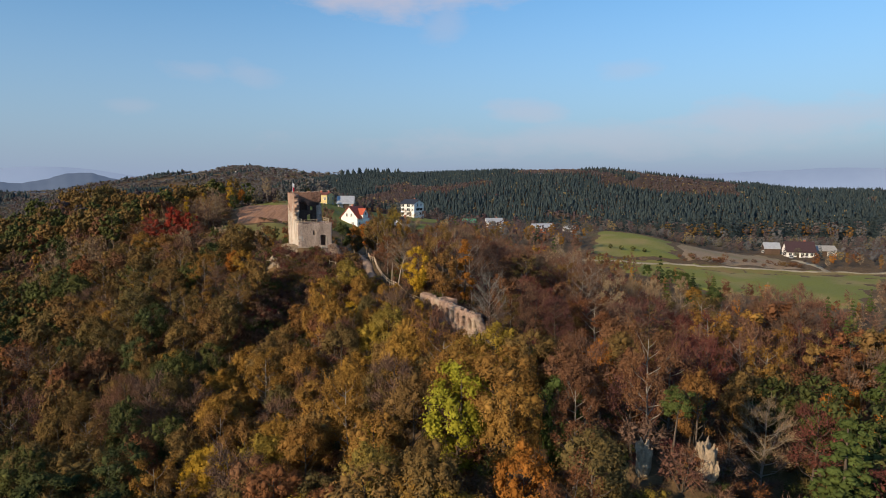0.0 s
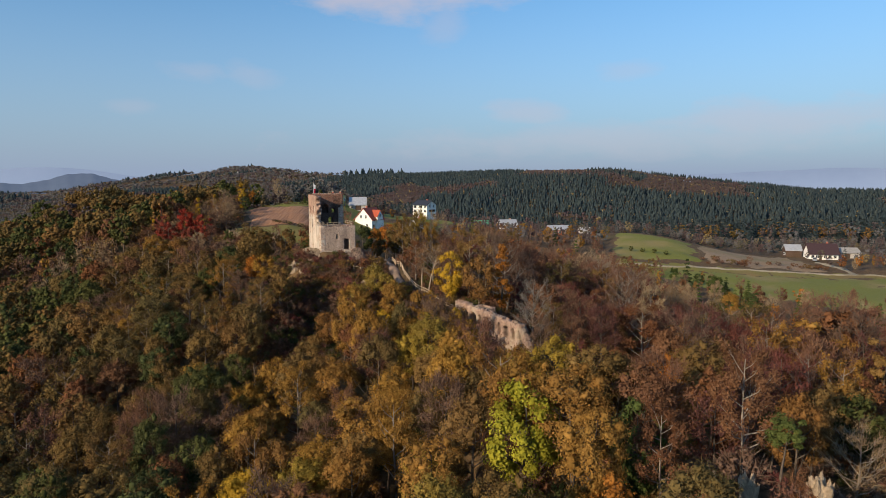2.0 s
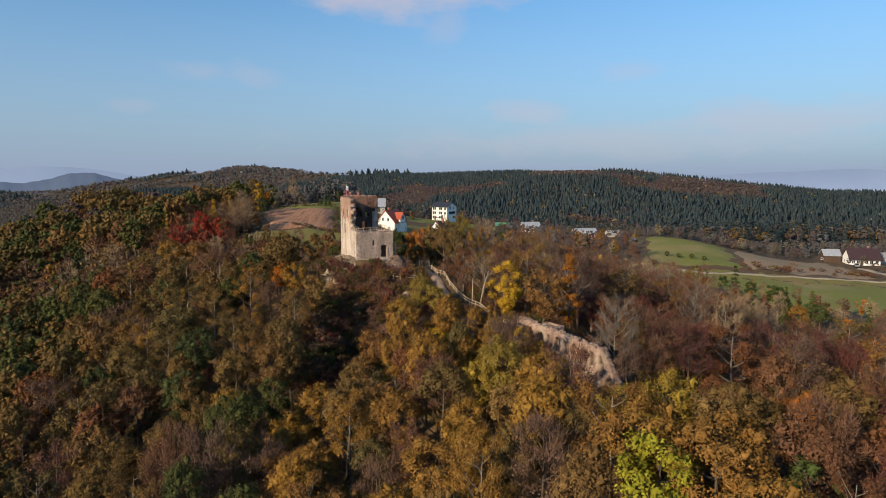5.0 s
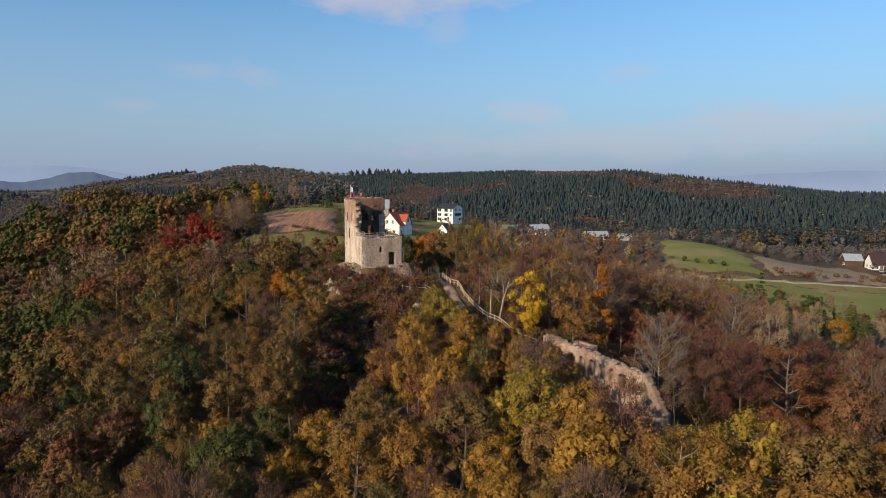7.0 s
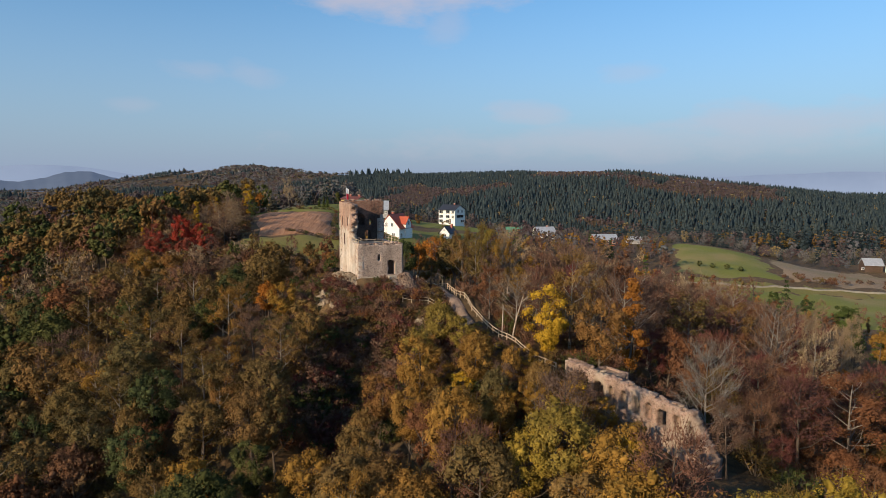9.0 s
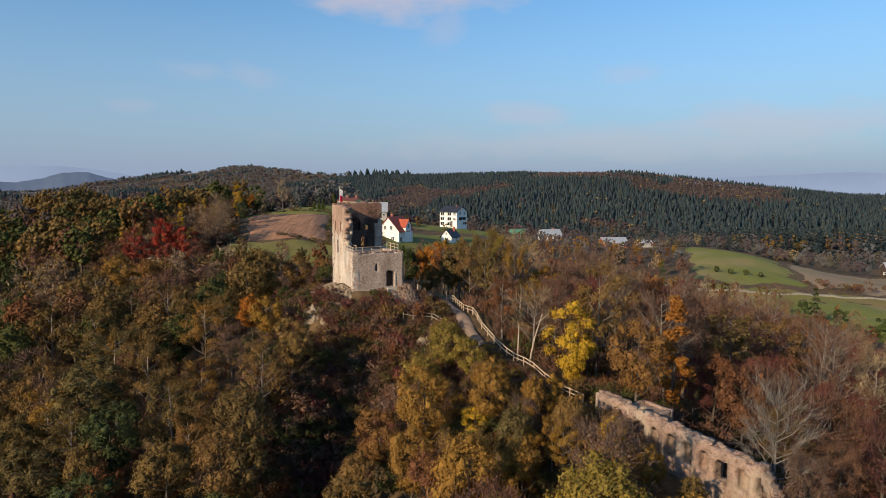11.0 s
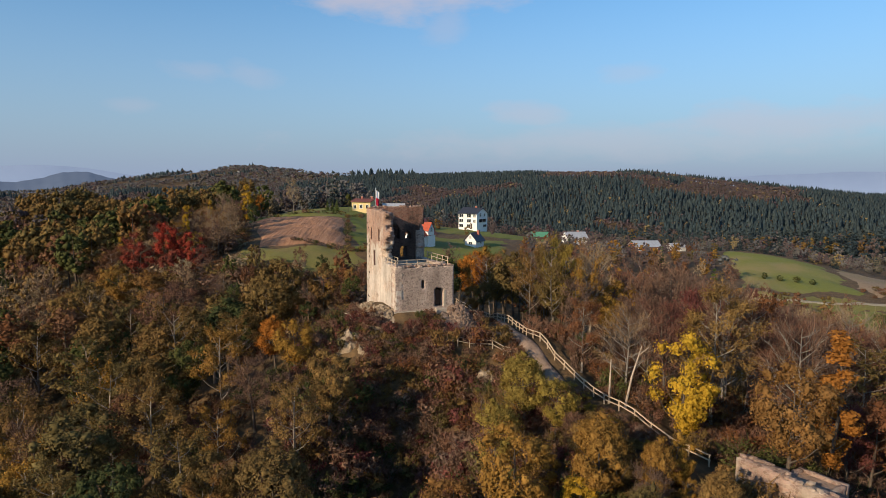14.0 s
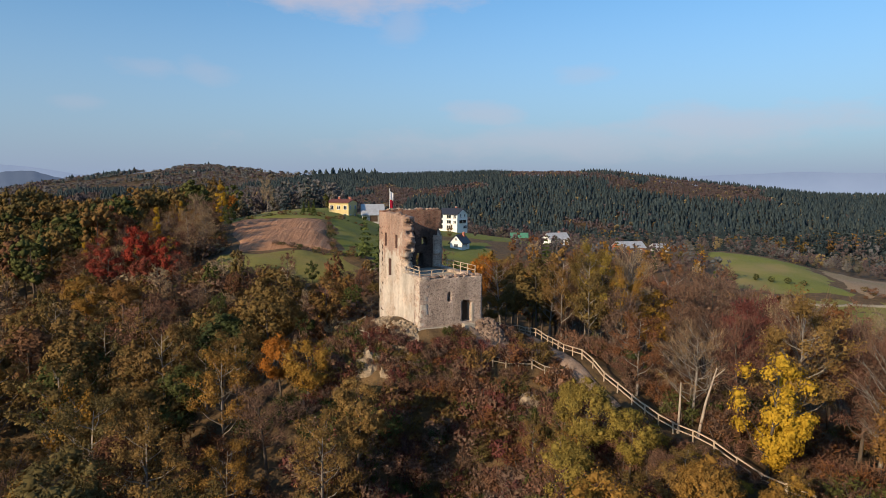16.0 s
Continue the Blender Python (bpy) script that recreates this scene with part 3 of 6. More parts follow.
def far_hills():
    """Blue hills at the edge of sight, a plain backdrop; their haze is a glow put into the colour."""
    k = Mat("haze_glow_blue", 1.0)
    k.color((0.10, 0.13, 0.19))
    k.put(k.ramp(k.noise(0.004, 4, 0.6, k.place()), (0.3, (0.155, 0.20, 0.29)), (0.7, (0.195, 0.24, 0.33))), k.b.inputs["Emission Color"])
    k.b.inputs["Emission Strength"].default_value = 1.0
    a = np.radians(np.linspace(-62, 62, 320))
    top = 22 + 16 * np.sin(3.1 * a + 0.3) + 12 * np.sin(9.3 * a + 1) + 5 * np.sin(23 * a + 2) + 2.5 * np.sin(61 * a)
    top = top + 34 * np.exp(-((np.degrees(a) - 31) / 11) ** 2) + 64 * np.exp(-((np.degrees(a) + 31) / 6) ** 2) - 10 * np.exp(-((np.degrees(a) + 36) / 3) ** 2)
    r, top = 2750.0, 17 + 0.62 * (top - 17)
    rows = [np.stack([np.sin(a) * r, np.cos(a) * r, np.full(a.shape, -160.0)], 1), np.stack([np.sin(a) * (r + 150), np.cos(a) * (r + 150), top], 1),
            np.stack([np.sin(a) * (r + 200), np.cos(a) * (r + 200), top - 60], 1)]
    n = len(a)
    i = np.concatenate([np.arange(n - 1), np.arange(n - 1) + n])
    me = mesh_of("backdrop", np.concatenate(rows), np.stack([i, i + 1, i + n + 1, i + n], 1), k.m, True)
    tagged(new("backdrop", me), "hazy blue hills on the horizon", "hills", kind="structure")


far_hills()


def west_ridge():
    """A dark wooded ridge far off in the west, in front of the blue hills; a plain backdrop that glows in a painted
    haze blue.
    """
    k = Mat("haze_glow_ridge", 1.0)
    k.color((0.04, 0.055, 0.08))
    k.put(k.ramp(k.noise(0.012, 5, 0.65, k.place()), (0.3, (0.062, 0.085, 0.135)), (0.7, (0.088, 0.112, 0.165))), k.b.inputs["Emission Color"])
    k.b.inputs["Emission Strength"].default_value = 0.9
    a = np.radians(np.linspace(-62, -22, 260))
    d = np.degrees(a)
    top = -34 + 62 * np.exp(-((d + 28.6) / 3.6) ** 2) + 40 * np.exp(-((d + 37) / 5.0) ** 2) + 1.6 * np.sin(70 * a) + 1.1 * np.sin(190 * a + 1) + 0.7 * np.sin(431 * a)
    r = 2350.0
    rows = [np.stack([np.sin(a) * (r - 250), np.cos(a) * (r - 250), np.full(a.shape, -120.0)], 1), np.stack([np.sin(a) * r, np.cos(a) * r, top], 1),
            np.stack([np.sin(a) * (r + 60), np.cos(a) * (r + 60), top - 40], 1)]
    n = len(a)
    i = np.concatenate([np.arange(n - 1), np.arange(n - 1) + n])
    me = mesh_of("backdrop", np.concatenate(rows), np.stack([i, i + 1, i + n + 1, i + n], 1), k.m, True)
    tagged(new("backdrop", me), "dark wooded ridge on the horizon, tinted blue with painted haze", "hills", kind="structure")


west_ridge()

# ---------- the ruined tower ----------
def hash_noise(a, b, seed=0.0):
    return noise.noise(Vector((a, b, seed)))


def cell_wall(name, length, low, high, thick, cell, solid, material, rough=0.03, layers=2):
    """A masonry wall along x from 0 to length, thick in y, built up of cells where solid(u, z, layer) holds, so that openings go
    through it and broken edges stay ragged."""
    nu, nz = int(round(length / cell)), int(round((high - low) / cell))
    du, dz, dy = length / nu, (high - low) / nz, thick / layers
    full = np.zeros((nu + 2, nz + 2, layers + 2), bool)
    for i in range(nu):
        for k in range(nz):
            for j in range(layers):
                full[i + 1, k + 1, j + 1] = solid((i + 0.5) * du, low + (k + 0.5) * dz, j)
    index, verts, faces = {}, [], []

    def corner(i, k, j):
        key = (i, k, j)
        if key not in index:
            index[key] = len(verts)
            u, z, y = i * du, low + k * dz, j * dy
            p = Vector((u * 1.7, y * 2.1, z * 1.7))
            s = noise.noise(p + Vector((3, 7, length))) * rough
            e = noise.noise(p * 0.9 + Vector((9, 1, length))) * cell * 0.5
            inner = 0 < i < nu and k > 0
            verts.append((u + (e if inner else 0), y + s, z + (noise.noise(p + Vector((5, 5, 1))) * cell * 0.45 if inner else 0)))
        return index[key]

    for i, k, j in zip(*np.nonzero(full)):
        a, b, c = i - 1, k - 1, j - 1
        if not full[i, k, j - 1]:
            faces.append((corner(a, b, c), corner(a + 1, b, c), corner(a + 1, b + 1, c), corner(a, b + 1, c)))
        if not full[i, k, j + 1]:
            faces.append((corner(a + 1, b, c + 1), corner(a, b, c + 1), corner(a, b + 1, c + 1), corner(a + 1, b + 1, c + 1)))
        if not full[i - 1, k, j]:
            faces.append((corner(a, b, c + 1), corner(a, b, c), corner(a, b + 1, c), corner(a, b + 1, c + 1)))
        if not full[i + 1, k, j]:
            faces.append((corner(a + 1, b, c), corner(a + 1, b, c + 1), corner(a + 1, b + 1, c + 1), corner(a + 1, b + 1, c)))
        if not full[i, k + 1, j]:
            faces.append((corner(a, b + 1, c), corner(a + 1, b + 1, c), corner(a + 1, b + 1, c + 1), corner(a, b + 1, c + 1)))
        if not full[i, k - 1, j]:
            faces.append((corner(a, b, c + 1), corner(a + 1, b, c + 1), corner(a + 1, b, c), corner(a, b, c)))
    return mesh_of(name, verts, faces, material)


def arch(u, z, mid, half, foot, top):
    """Inside a round-headed opening."""
    spring = top - half
    return abs(u - mid) < half and z > foot and (z < spring or math.hypot(u - mid, z - spring) < half)


TOWER_TURN = 23.7
tower = thing("ruined_tower", -33.3, 148.6, 0.0, TOWER_TURN, "ruined stone and brick castle tower, half of its upper storeys fallen", "tower")
TW, TD, TB, TERRACE, TOP = 7.95, 11.4, -0.8, 6.5, 13.3
WT = 1.25


def front_solid(u, z, j):
    if z > TERRACE - 0.12 + 0.16 * hash_noise(u * 1.3, 2.0):
        return False
    return not (arch(u, z, 5.95, 0.58, 1.2, 3.75) or (abs(u - 3.75) < 0.14 and 3.7 < z < 4.75))


SIDE_WINDOWS = ((9.35, 0.42, 9.1, 10.7), (6.2, 0.42, 9.1, 10.7), (8.05, 0.5, 5.8, 7.7), (3.3, 0.16, 1.6, 2.1), (6.6, 0.14, 1.7, 2.1))


def left_solid(v, z, j):
    edge = 3.9 + 0.7 * hash_noise(z * 0.55, 7.0) + 0.5 * hash_noise(z * 1.7, 3.0 + 2.0 * j) + 0.28 * hash_noise(z * 5.3, 1.0 + 3.0 * j) + (0.45 if z < 8.4 else 0.0) - 0.25 * max(z - 12.2, 0)
    if z > TERRACE + 0.05 * math.sin(v * 5) and v < edge:
        return False
    if z > TOP - 0.25 + 0.22 * hash_noise(v * 0.8, 4.0) - 0.25 * max(6.0 - v, 0) * 0.4:
        return False
    for mid, half, foot, top in SIDE_WINDOWS:
        if abs(v - mid) < half and foot < z < top and j < 2:
            return False
    return True


def back_solid(u, z, j):
    right = TW + 0.3 - max(0.0, 0.35 * hash_noise(z * 1.4, 5.0)) - (0.9 if 9.2 < z < 10.9 else 0.0)
    if u > right and z > TERRACE:
        return False
    if z > TOP + 0.05 + 0.22 * hash_noise(u * 1.1, 9.0):
        return False
    return not (arch(u, z, 5.5, 0.42, 9.0, 10.0) or arch(u, z, 4.9, 0.55, 6.3, 8.0) or (arch(u, z, 3.5, 0.8, 8.9, 11.0) and j < 2) or arch(u, z, 1.9, 0.5, 6.3, 8.0))


def right_solid(v, z, j):
    if z > TERRACE - 0.1 + 0.12 * hash_noise(v * 1.3, 11.0):
        if v < 10.0 + 0.3 * hash_noise(z * 1.2, 1.0):
            return False
        if z > 6.5 + (v - 8.0) * 1.7 + 0.6 * hash_noise(z, v):
            return False
    return not arch(v, z, 5.5, 0.35, 3.4, 4.8)


def tower_wall(name, solid, length, high, material, m, label):
    me = cell_wall(name, length, TB, high, WT, 0.2, solid, material, layers=3)
    ob = part(name, me, tower, label)
    ob.matrix_basis = m
    return ob


tower_wall("front_wall", front_solid, TW, 6.9, TOWER_FRONT, pose(0, 0, 0), "rough rubble stone wall with an arched doorway")
tower_wall("side_wall", left_solid, TD, 13.9, TOWER_SIDE, Matrix(((0, 1, 0, 0), (1, 0, 0, 0.004), (0, 0, 1, 0), (0, 0, 0, 1))), "pale plastered wall with a broken brick edge")
tower_wall("rear_wall", back_solid, TW - 0.02, 13.9, TOWER_INNER, pose(0.01, TD - WT - 0.01, 0), "inner face with window holes, shade painted in below the brick")
tower_wall("right_wall", right_solid, TD - 0.02, 11.5, TOWER_FRONT, Matrix(((0, 1, 0, TW - WT - 0.006), (1, 0, 0, 0.01), (0, 0, 1, 0), (0, 0, 0, 1))), "rubble stone wall")
# shallow dark panels added in the side windows in place of their deep shade
for mid, half, foot, top in SIDE_WINDOWS[:3]:
    part("window_infill", box_mesh("window_infill", (0.09, 0.7, mid - half - 0.1, mid + half + 0.1, foot - 0.1, top + 0.1), OPENING_SHADE, 0), tower, "dark panel standing in for the shade inside a window")
part("terrace_floor", box_mesh("terrace_floor", (WT - 0.1, TW - WT + 0.1, WT - 0.1, TD - WT + 0.1, 5.55, 6.05), CONCRETE, 0.02), tower, "pale terrace slab")
part("ground_floor", box_mesh("ground_floor", (WT - 0.1, TW - WT + 0.1, WT - 0.1, TD - WT + 0.1, 0.5, 0.95), CONCRETE, 0.02), tower)
part("door_leaf", box_mesh("door_leaf", (5.38, 6.52, 0.95, 1.02, 1.2, 3.3), DARK_DOOR), tower, "dark half-open doorway leaf")
part("door_step", box_mesh("door_step", (5.3, 6.7, -0.8, -0.06, 0.4, 1.1), CONCRETE, 0.05), tower, "pale stone doorstep")
part("door_surround", box_mesh("door_surround", (6.56, 6.86, -0.05, 0.2, 1.2, 3.3), CONCRETE, 0.03), tower, "pale stone jamb")
part("plinth", box_mesh("plinth", (-0.1, 3.6, -0.3, 0.02, -0.6, 0.98), CONCRETE, 0.06), tower, "pale stone footing")
part("side_plinth", box_mesh("side_plinth", (-0.22, 0.02, 0.1, 5.2, -0.6, 0.92), CONCRETE, 0.06), tower, "pale stone footing")
CAP_RNG = random.Random(5)
CAP = [stone_mesh("capstone", (0.75, 0.55, 0.35), s, CURTAIN, 0.2) for s in range(4)]
for i in range(14):
    ob = part("capstone", CAP[i % 4], tower)
    ob.matrix_basis = pose(0.3 + i * 0.55, 0.45 + CAP_RNG.uniform(-0.2, 0.2), TERRACE - 0.02, 0, 0, CAP_RNG.uniform(0, 360))
for i in range(16):
    v = 4.8 + i * 0.42
    ob = part("capstone", CAP[i % 4], tower)
    ob.matrix_basis = pose(0.6 + CAP_RNG.uniform(-0.2, 0.2), v, TOP - 0.22 + 0.22 * hash_noise(v * 0.8, 4.0) - 0.1 * max(6.0 - v, 0), 0, 0, CAP_RNG.uniform(0, 360))
for i in range(15):
    u = 0.9 + i * 0.48
    ob = part("capstone", CAP[i % 4], tower)
    ob.matrix_basis = pose(u, TD - 0.6, TOP + 0.08 + 0.22 * hash_noise(u * 1.1, 9.0), 0, 0, CAP_RNG.uniform(0, 360))


# ---------- rails and fences ----------
def fence(name, line, material, label, tall=1.05, gap=2.0, thick=0.12, rails=(0.95, 0.5), group="", lift=0.0, lean=0.0, ground_z=None):
    """Posts and rails along a line of (x, y) or (x, y, z)."""
    pts = []
    for p in line:
        z = p[2] if len(p) > 2 else float(height(p[0], p[1]) + ruffle(p[0], p[1]))
        pts.append(Vector((p[0], p[1], z + lift)))
    posts = []
    for a, b in zip(pts, pts[1:]):
        k = max(int(round((b - a).length / gap)), 1)
        for i in range(k):
            q = a.lerp(b, i / k)
            if len(line[0]) == 2:
                q.z = float(height(q.x, q.y) + ruffle(q.x, q.y)) + lift
            posts.append(q)
    posts.append(pts[-1])
    base = posts[0]
    root = thing(name, *base, 0.0, label, "fence" if "fence" in name else "railing", group)
    rng = random.Random(len(posts))
    for q in posts:
        r = q - base
        sway = Vector((rng.uniform(-0.05, 0.05), rng.uniform(-0.05, 0.05), 0)) * (1 + lean)
        part("post", beam_mesh("post", r + Vector((0, 0, -0.35)), r + sway + Vector((0, 0, tall)), thick, material), root)
    for a, b in zip(posts, posts[1:]):
        for h in rails:
            drop = rng.uniform(-0.04, 0.04)
            over = (b - a).normalized() * 0.12
            part("rail", beam_mesh("rail", a - base - over + Vector((0, 0, h + drop)), b - base + over + Vector((0, 0, h + drop)), thick * 0.75, material, thick * 1.15), root)
    return root


def tower_xyz(u, v, z):
    c, s = math.cos(radians(TOWER_TURN)), math.sin(radians(TOWER_TURN))
    return (-33.3 + u * c - v * s, 148.6 + u * s + v * c, z)


fence("terrace_railing", [tower_xyz(0.35, 3.6, 6.42), tower_xyz(0.35, 0.4, 6.42), tower_xyz(4.6, 0.4, 6.42)], RAIL, "pale new timber railing on the terrace edge", 0.85, 1.5, 0.09, (0.8, 0.42))
fence("terrace_railing", [tower_xyz(7.4, 0.7, 6.42), tower_xyz(7.4, 7.6, 6.42)], RAIL, "pale new timber railing on the far terrace edge", 1.0, 1.7, 0.09, (0.95, 0.5))
fence("terrace_railing", [tower_xyz(1.7, 3.5, 6.05), tower_xyz(1.7, 6.2, 6.05)], RAIL, "pale timber railing beside the broken wall", 1.2, 1.3, 0.09, (1.15, 0.65))
fence("path_fence", [(-25, 182.6), (-21, 171.7), (-19, 162), (-17.6, 155), (-16.9, 150), (-15.6, 147), (-14.6, 142.5), (-13.2, 138.2), (-11.1, 133.5), (-8.0, 128.3), (-4.6, 123.3)],
      RAIL, "pale timber post and rail fence along the footpath", 1.05, 2.0, 0.12)
fence("ledge_fence", [(-25.6, 145.4), (-24.2, 145.4), (-21.5, 145.0), (-19, 144.0)], RAIL_OLD, "low grey timber fence above the drop", 0.9, 1.5, 0.12)
fence("rock_fence", [(-38.6, 149.3), (-40.2, 151.5), (-40.8, 154.5), (-39.6, 158.4)], RAIL_OLD, "leaning grey timber fence on the rock ledge", 1.0, 1.8, 0.11, lean=5)
fence("wall_fence", [(-6.5, 92.5), (-2.5, 91.0), (1.5, 90.5), (5.0, 91.8)], RAIL_OLD, "low grey rail fence below the castle wall", 0.7, 2.0, 0.14, (0.6, 0.25))

flag_root = thing("flag", *tower_xyz(1.1, 10.7, 12.9), TOWER_TURN, "white and red flag hanging on a steel pole", "flag")
verts, faces = tube([(0, 0, 0), (0, 0, 3.1)], [0.05, 0.035], 8)
part("pole", mesh_of("pole", verts, faces, STEEL, True), flag_root)
for name, z0, z1, mat in (("white_half", 1.75, 2.75, FLAG_WHITE), ("red_half", 0.75, 1.748, FLAG_RED)):
    vs, fs = [], []
    for side in (-0.012, 0.012):
        for i in range(7):
            for k in range(7):
                f = i / 6
                z = z0 + (z1 - z0) * k / 6
                vs.append((0.04 + 0.42 * f, side + 0.09 * math.sin(f * 7 + z * 1.5) * f, z - 0.28 * f * (1 - 0.3 * math.sin(z))))
    for s in (0, 49):
        for i in range(6):
            for k in range(6):
                fs.append((s + i * 7 + k, s + i * 7 + k + 7, s + i * 7 + k + 8, s + i * 7 + k + 1))
    for k in range(6):
        fs.append((k, k + 1, k + 50, k + 49)), fs.append((42 + k, 91 + k, 92 + k, 43 + k))
    part(name, mesh_of(name, vs, fs, mat, True), flag_root)


# ---------- rubble and rock ----------
def rubble_heap(x, y, radius, tall, count, seed, label, material):
    z = float(height(x, y) + ruffle(x, y))
    root = thing("rubble_heap", x, y, z, 0, label, "rubble")
    rng = random.Random(seed)
    bm = bmesh.new()
    bmesh.ops.create_grid(bm, x_segments=16, y_segments=16, size=radius)
    for v in bm.verts:
        r = min(v.co.length / radius, 1)
        ground_z = float(height(x + v.co.x, y + v.co.y) + ruffle(x + v.co.x, y + v.co.y)) - z
        v.co.z = ground_z - 0.15 + tall * (1 - r) ** 0.8 * (1 + 0.4 * noise.noise(v.co * 1.3))
    part("mound", bm_mesh("mound", bm, ROCK if material is ROCK else PATH), root)
    kinds = [stone_mesh("stone", (rng.uniform(0.3, 0.6), rng.uniform(0.25, 0.5), rng.uniform(0.2, 0.4)), seed + s, material) for s in range(8)]
    for i in range(count):
        a, r = rng.uniform(0, 6.283), radius * math.sqrt(rng.random()) * 0.95
        px, py = r * math.cos(a), r * math.sin(a)
        g = float(height(x + px, y + py) + ruffle(x + px, y + py)) - z
        ob = part("stone", kinds[i % 8], root)
        ob.matrix_basis = pose(px, py, g - 0.05 + tall * (1 - r / radius) ** 0.8, rng.uniform(0, 360), rng.uniform(0, 360), rng.uniform(0, 360))
    return root


rubble_heap(-25.0, 150.4, 2.0, 1.5, 170, 3, "heap of broken stone beside the tower door", RUBBLE)
rubble_heap(-38.4, 152.8, 2.3, 0.9, 190, 8, "low heap of pale stones beside the tower", ROCK)
rubble_heap(-35.6, 148.4, 2.4, 0.35, 150, 12, "scatter of broken stones at the foot of the tower", ROCK)


def outcrop(x, y, top, tall, wide, seed, label, deep=2.5, rough=0.11):
    """A weathered rock face that stands out of the slope."""
    root = thing("rock_outcrop", x, y, top - tall, 0, label, "rock")
    bm = bmesh.new()
    bmesh.ops.create_icosphere(bm, subdivisions=5, radius=1.0)
    for v in bm.verts:
        q = v.co.copy()
        q = Vector((math.copysign(abs(q.x) ** 0.6, q.x), math.copysign(abs(q.y) ** 0.6, q.y), math.copysign(abs(q.z) ** 0.5, q.z)))
        n1 = noise.fractal(q * 1.8 + Vector((seed, 0, 0)), 0.95, 2.1, 6)
        v.co = Vector((q.x * wide, q.y * deep, (q.z * 0.5 + 0.5) * tall)) * (1 + rough * n1)
    part("rock_face", bm_mesh("rock_face", bm, ROCK), root)
    return root


outcrop(-38.7, 147.3, -1.0, 6.6, 1.5, 1, "pale limestone rock face below the tower", 1.7, 0.13)
outcrop(-36.6, 146.0, -2.6, 5.4, 1.0, 2, "pale limestone ledge below the tower", 1.2, 0.14)
outcrop(-22.4, 141.6, -4.2, 4.4, 1.3, 3, "small pale rock among bushes below the path", 1.0)
outcrop(23.2, 55.0, -6.6, 3.2, 0.8, 4, "pale rock crag among the trees", 0.9, 0.34)
outcrop(18.0, 56.0, -6.9, 3.0, 0.6, 5, "grey rock crag among the trees", 0.6, 0.36)


# ---------- the curtain wall ----------
WALL_FAR, WALL_NEAR = Vector((-4.2, 119.3, 0)), Vector((6.6, 101.2, 0))
wall_way = WALL_NEAR - WALL_FAR
WALL_LONG = wall_way.length
NICHES = [(3.4, 0.55, 2.0, 1), (5.6, 0.9, 2.7, 0), (7.6, 0.62, 2.1, 1), (9.5, 0.62, 2.1, 1), (11.3, 0.62, 2.0, 1), (13.0, 0.6, 1.9, 1), (14.8, 0.65, 2.1, 0), (16.7, 0.6, 1.9, 1), (18.4, 0.55, 1.6, 0)]


def curtain_solid(u, z, j):
    foot = -8.6 - 0.13 * u
    top = -4.35 - 0.055 * u + 0.28 * hash_noise(u * 0.9, 21.0)
    if u > 18.2:
        top -= (u - 18.2) * 1.3 + 0.3 * hash_noise(u * 3, 2.0)
    if z > top or z < foot - 2.5:
        return False
    for mid, half, tall, blind in NICHES:
        level = top - 0.75
        if arch(u, z, mid, half, level - tall, level) and (j < 2 or not blind):
            return False
    return True


curtain = thing("castle_wall", WALL_FAR.x, WALL_FAR.y, 0, math.degrees(math.atan2(wall_way.y, wall_way.x)), "ruined castle curtain wall with a row of arched niches", "wall")
part("masonry", cell_wall("masonry", WALL_LONG, -13.6, -3.6, 1.4, 0.27, curtain_solid, CURTAIN, 0.06, 3), curtain)
for i in range(40):
    u = 0.3 + i * 0.45
    ob = part("capstone", CAP[i % 4], curtain)
    ob.matrix_basis = pose(u, 0.7 + CAP_RNG.uniform(-0.4, 0.4), -4.35 - 0.055 * u + 0.28 * hash_noise(u * 0.9, 21.0) + 0.02, 0, 0, CAP_RNG.uniform(0, 360))


def gate_cell(x, y, turn, w, d, top, foot):
    """The small roofless chamber at the wall's upper end."""
    root = thing("roofless_chamber", x, y, 0, turn, "small roofless stone chamber behind the castle wall", "ruin")

    def solid(u, z, j):
        return z < top + 0.08 * hash_noise(u * 1.5, top + x)

    for name, length, m in (("wall_front", w, pose(0, 0, 0)), ("wall_back", w, pose(0, d - 0.4, 0)),
                            ("wall_side", d - 0.8, pose(0.4, 0.4, 0, 0, 0, 90)), ("wall_side", d - 0.8, pose(w, 0.4, 0, 0, 0, 90))):
        ob = part(name, cell_wall(name, length, foot, top + 0.4, 0.4, 0.25, solid, CURTAIN, 0.05), root)
        ob.matrix_basis = m
    part("earth_fill", box_mesh("earth_fill", (0.3, w - 0.3, 0.3, d - 0.3, foot, top - 0.35), PATH, 0.05), root, "reddish earth floor")
    return root


gate_cell(-1.6, 117.4, -58, 3.6, 2.7, -4.8, -9.0)


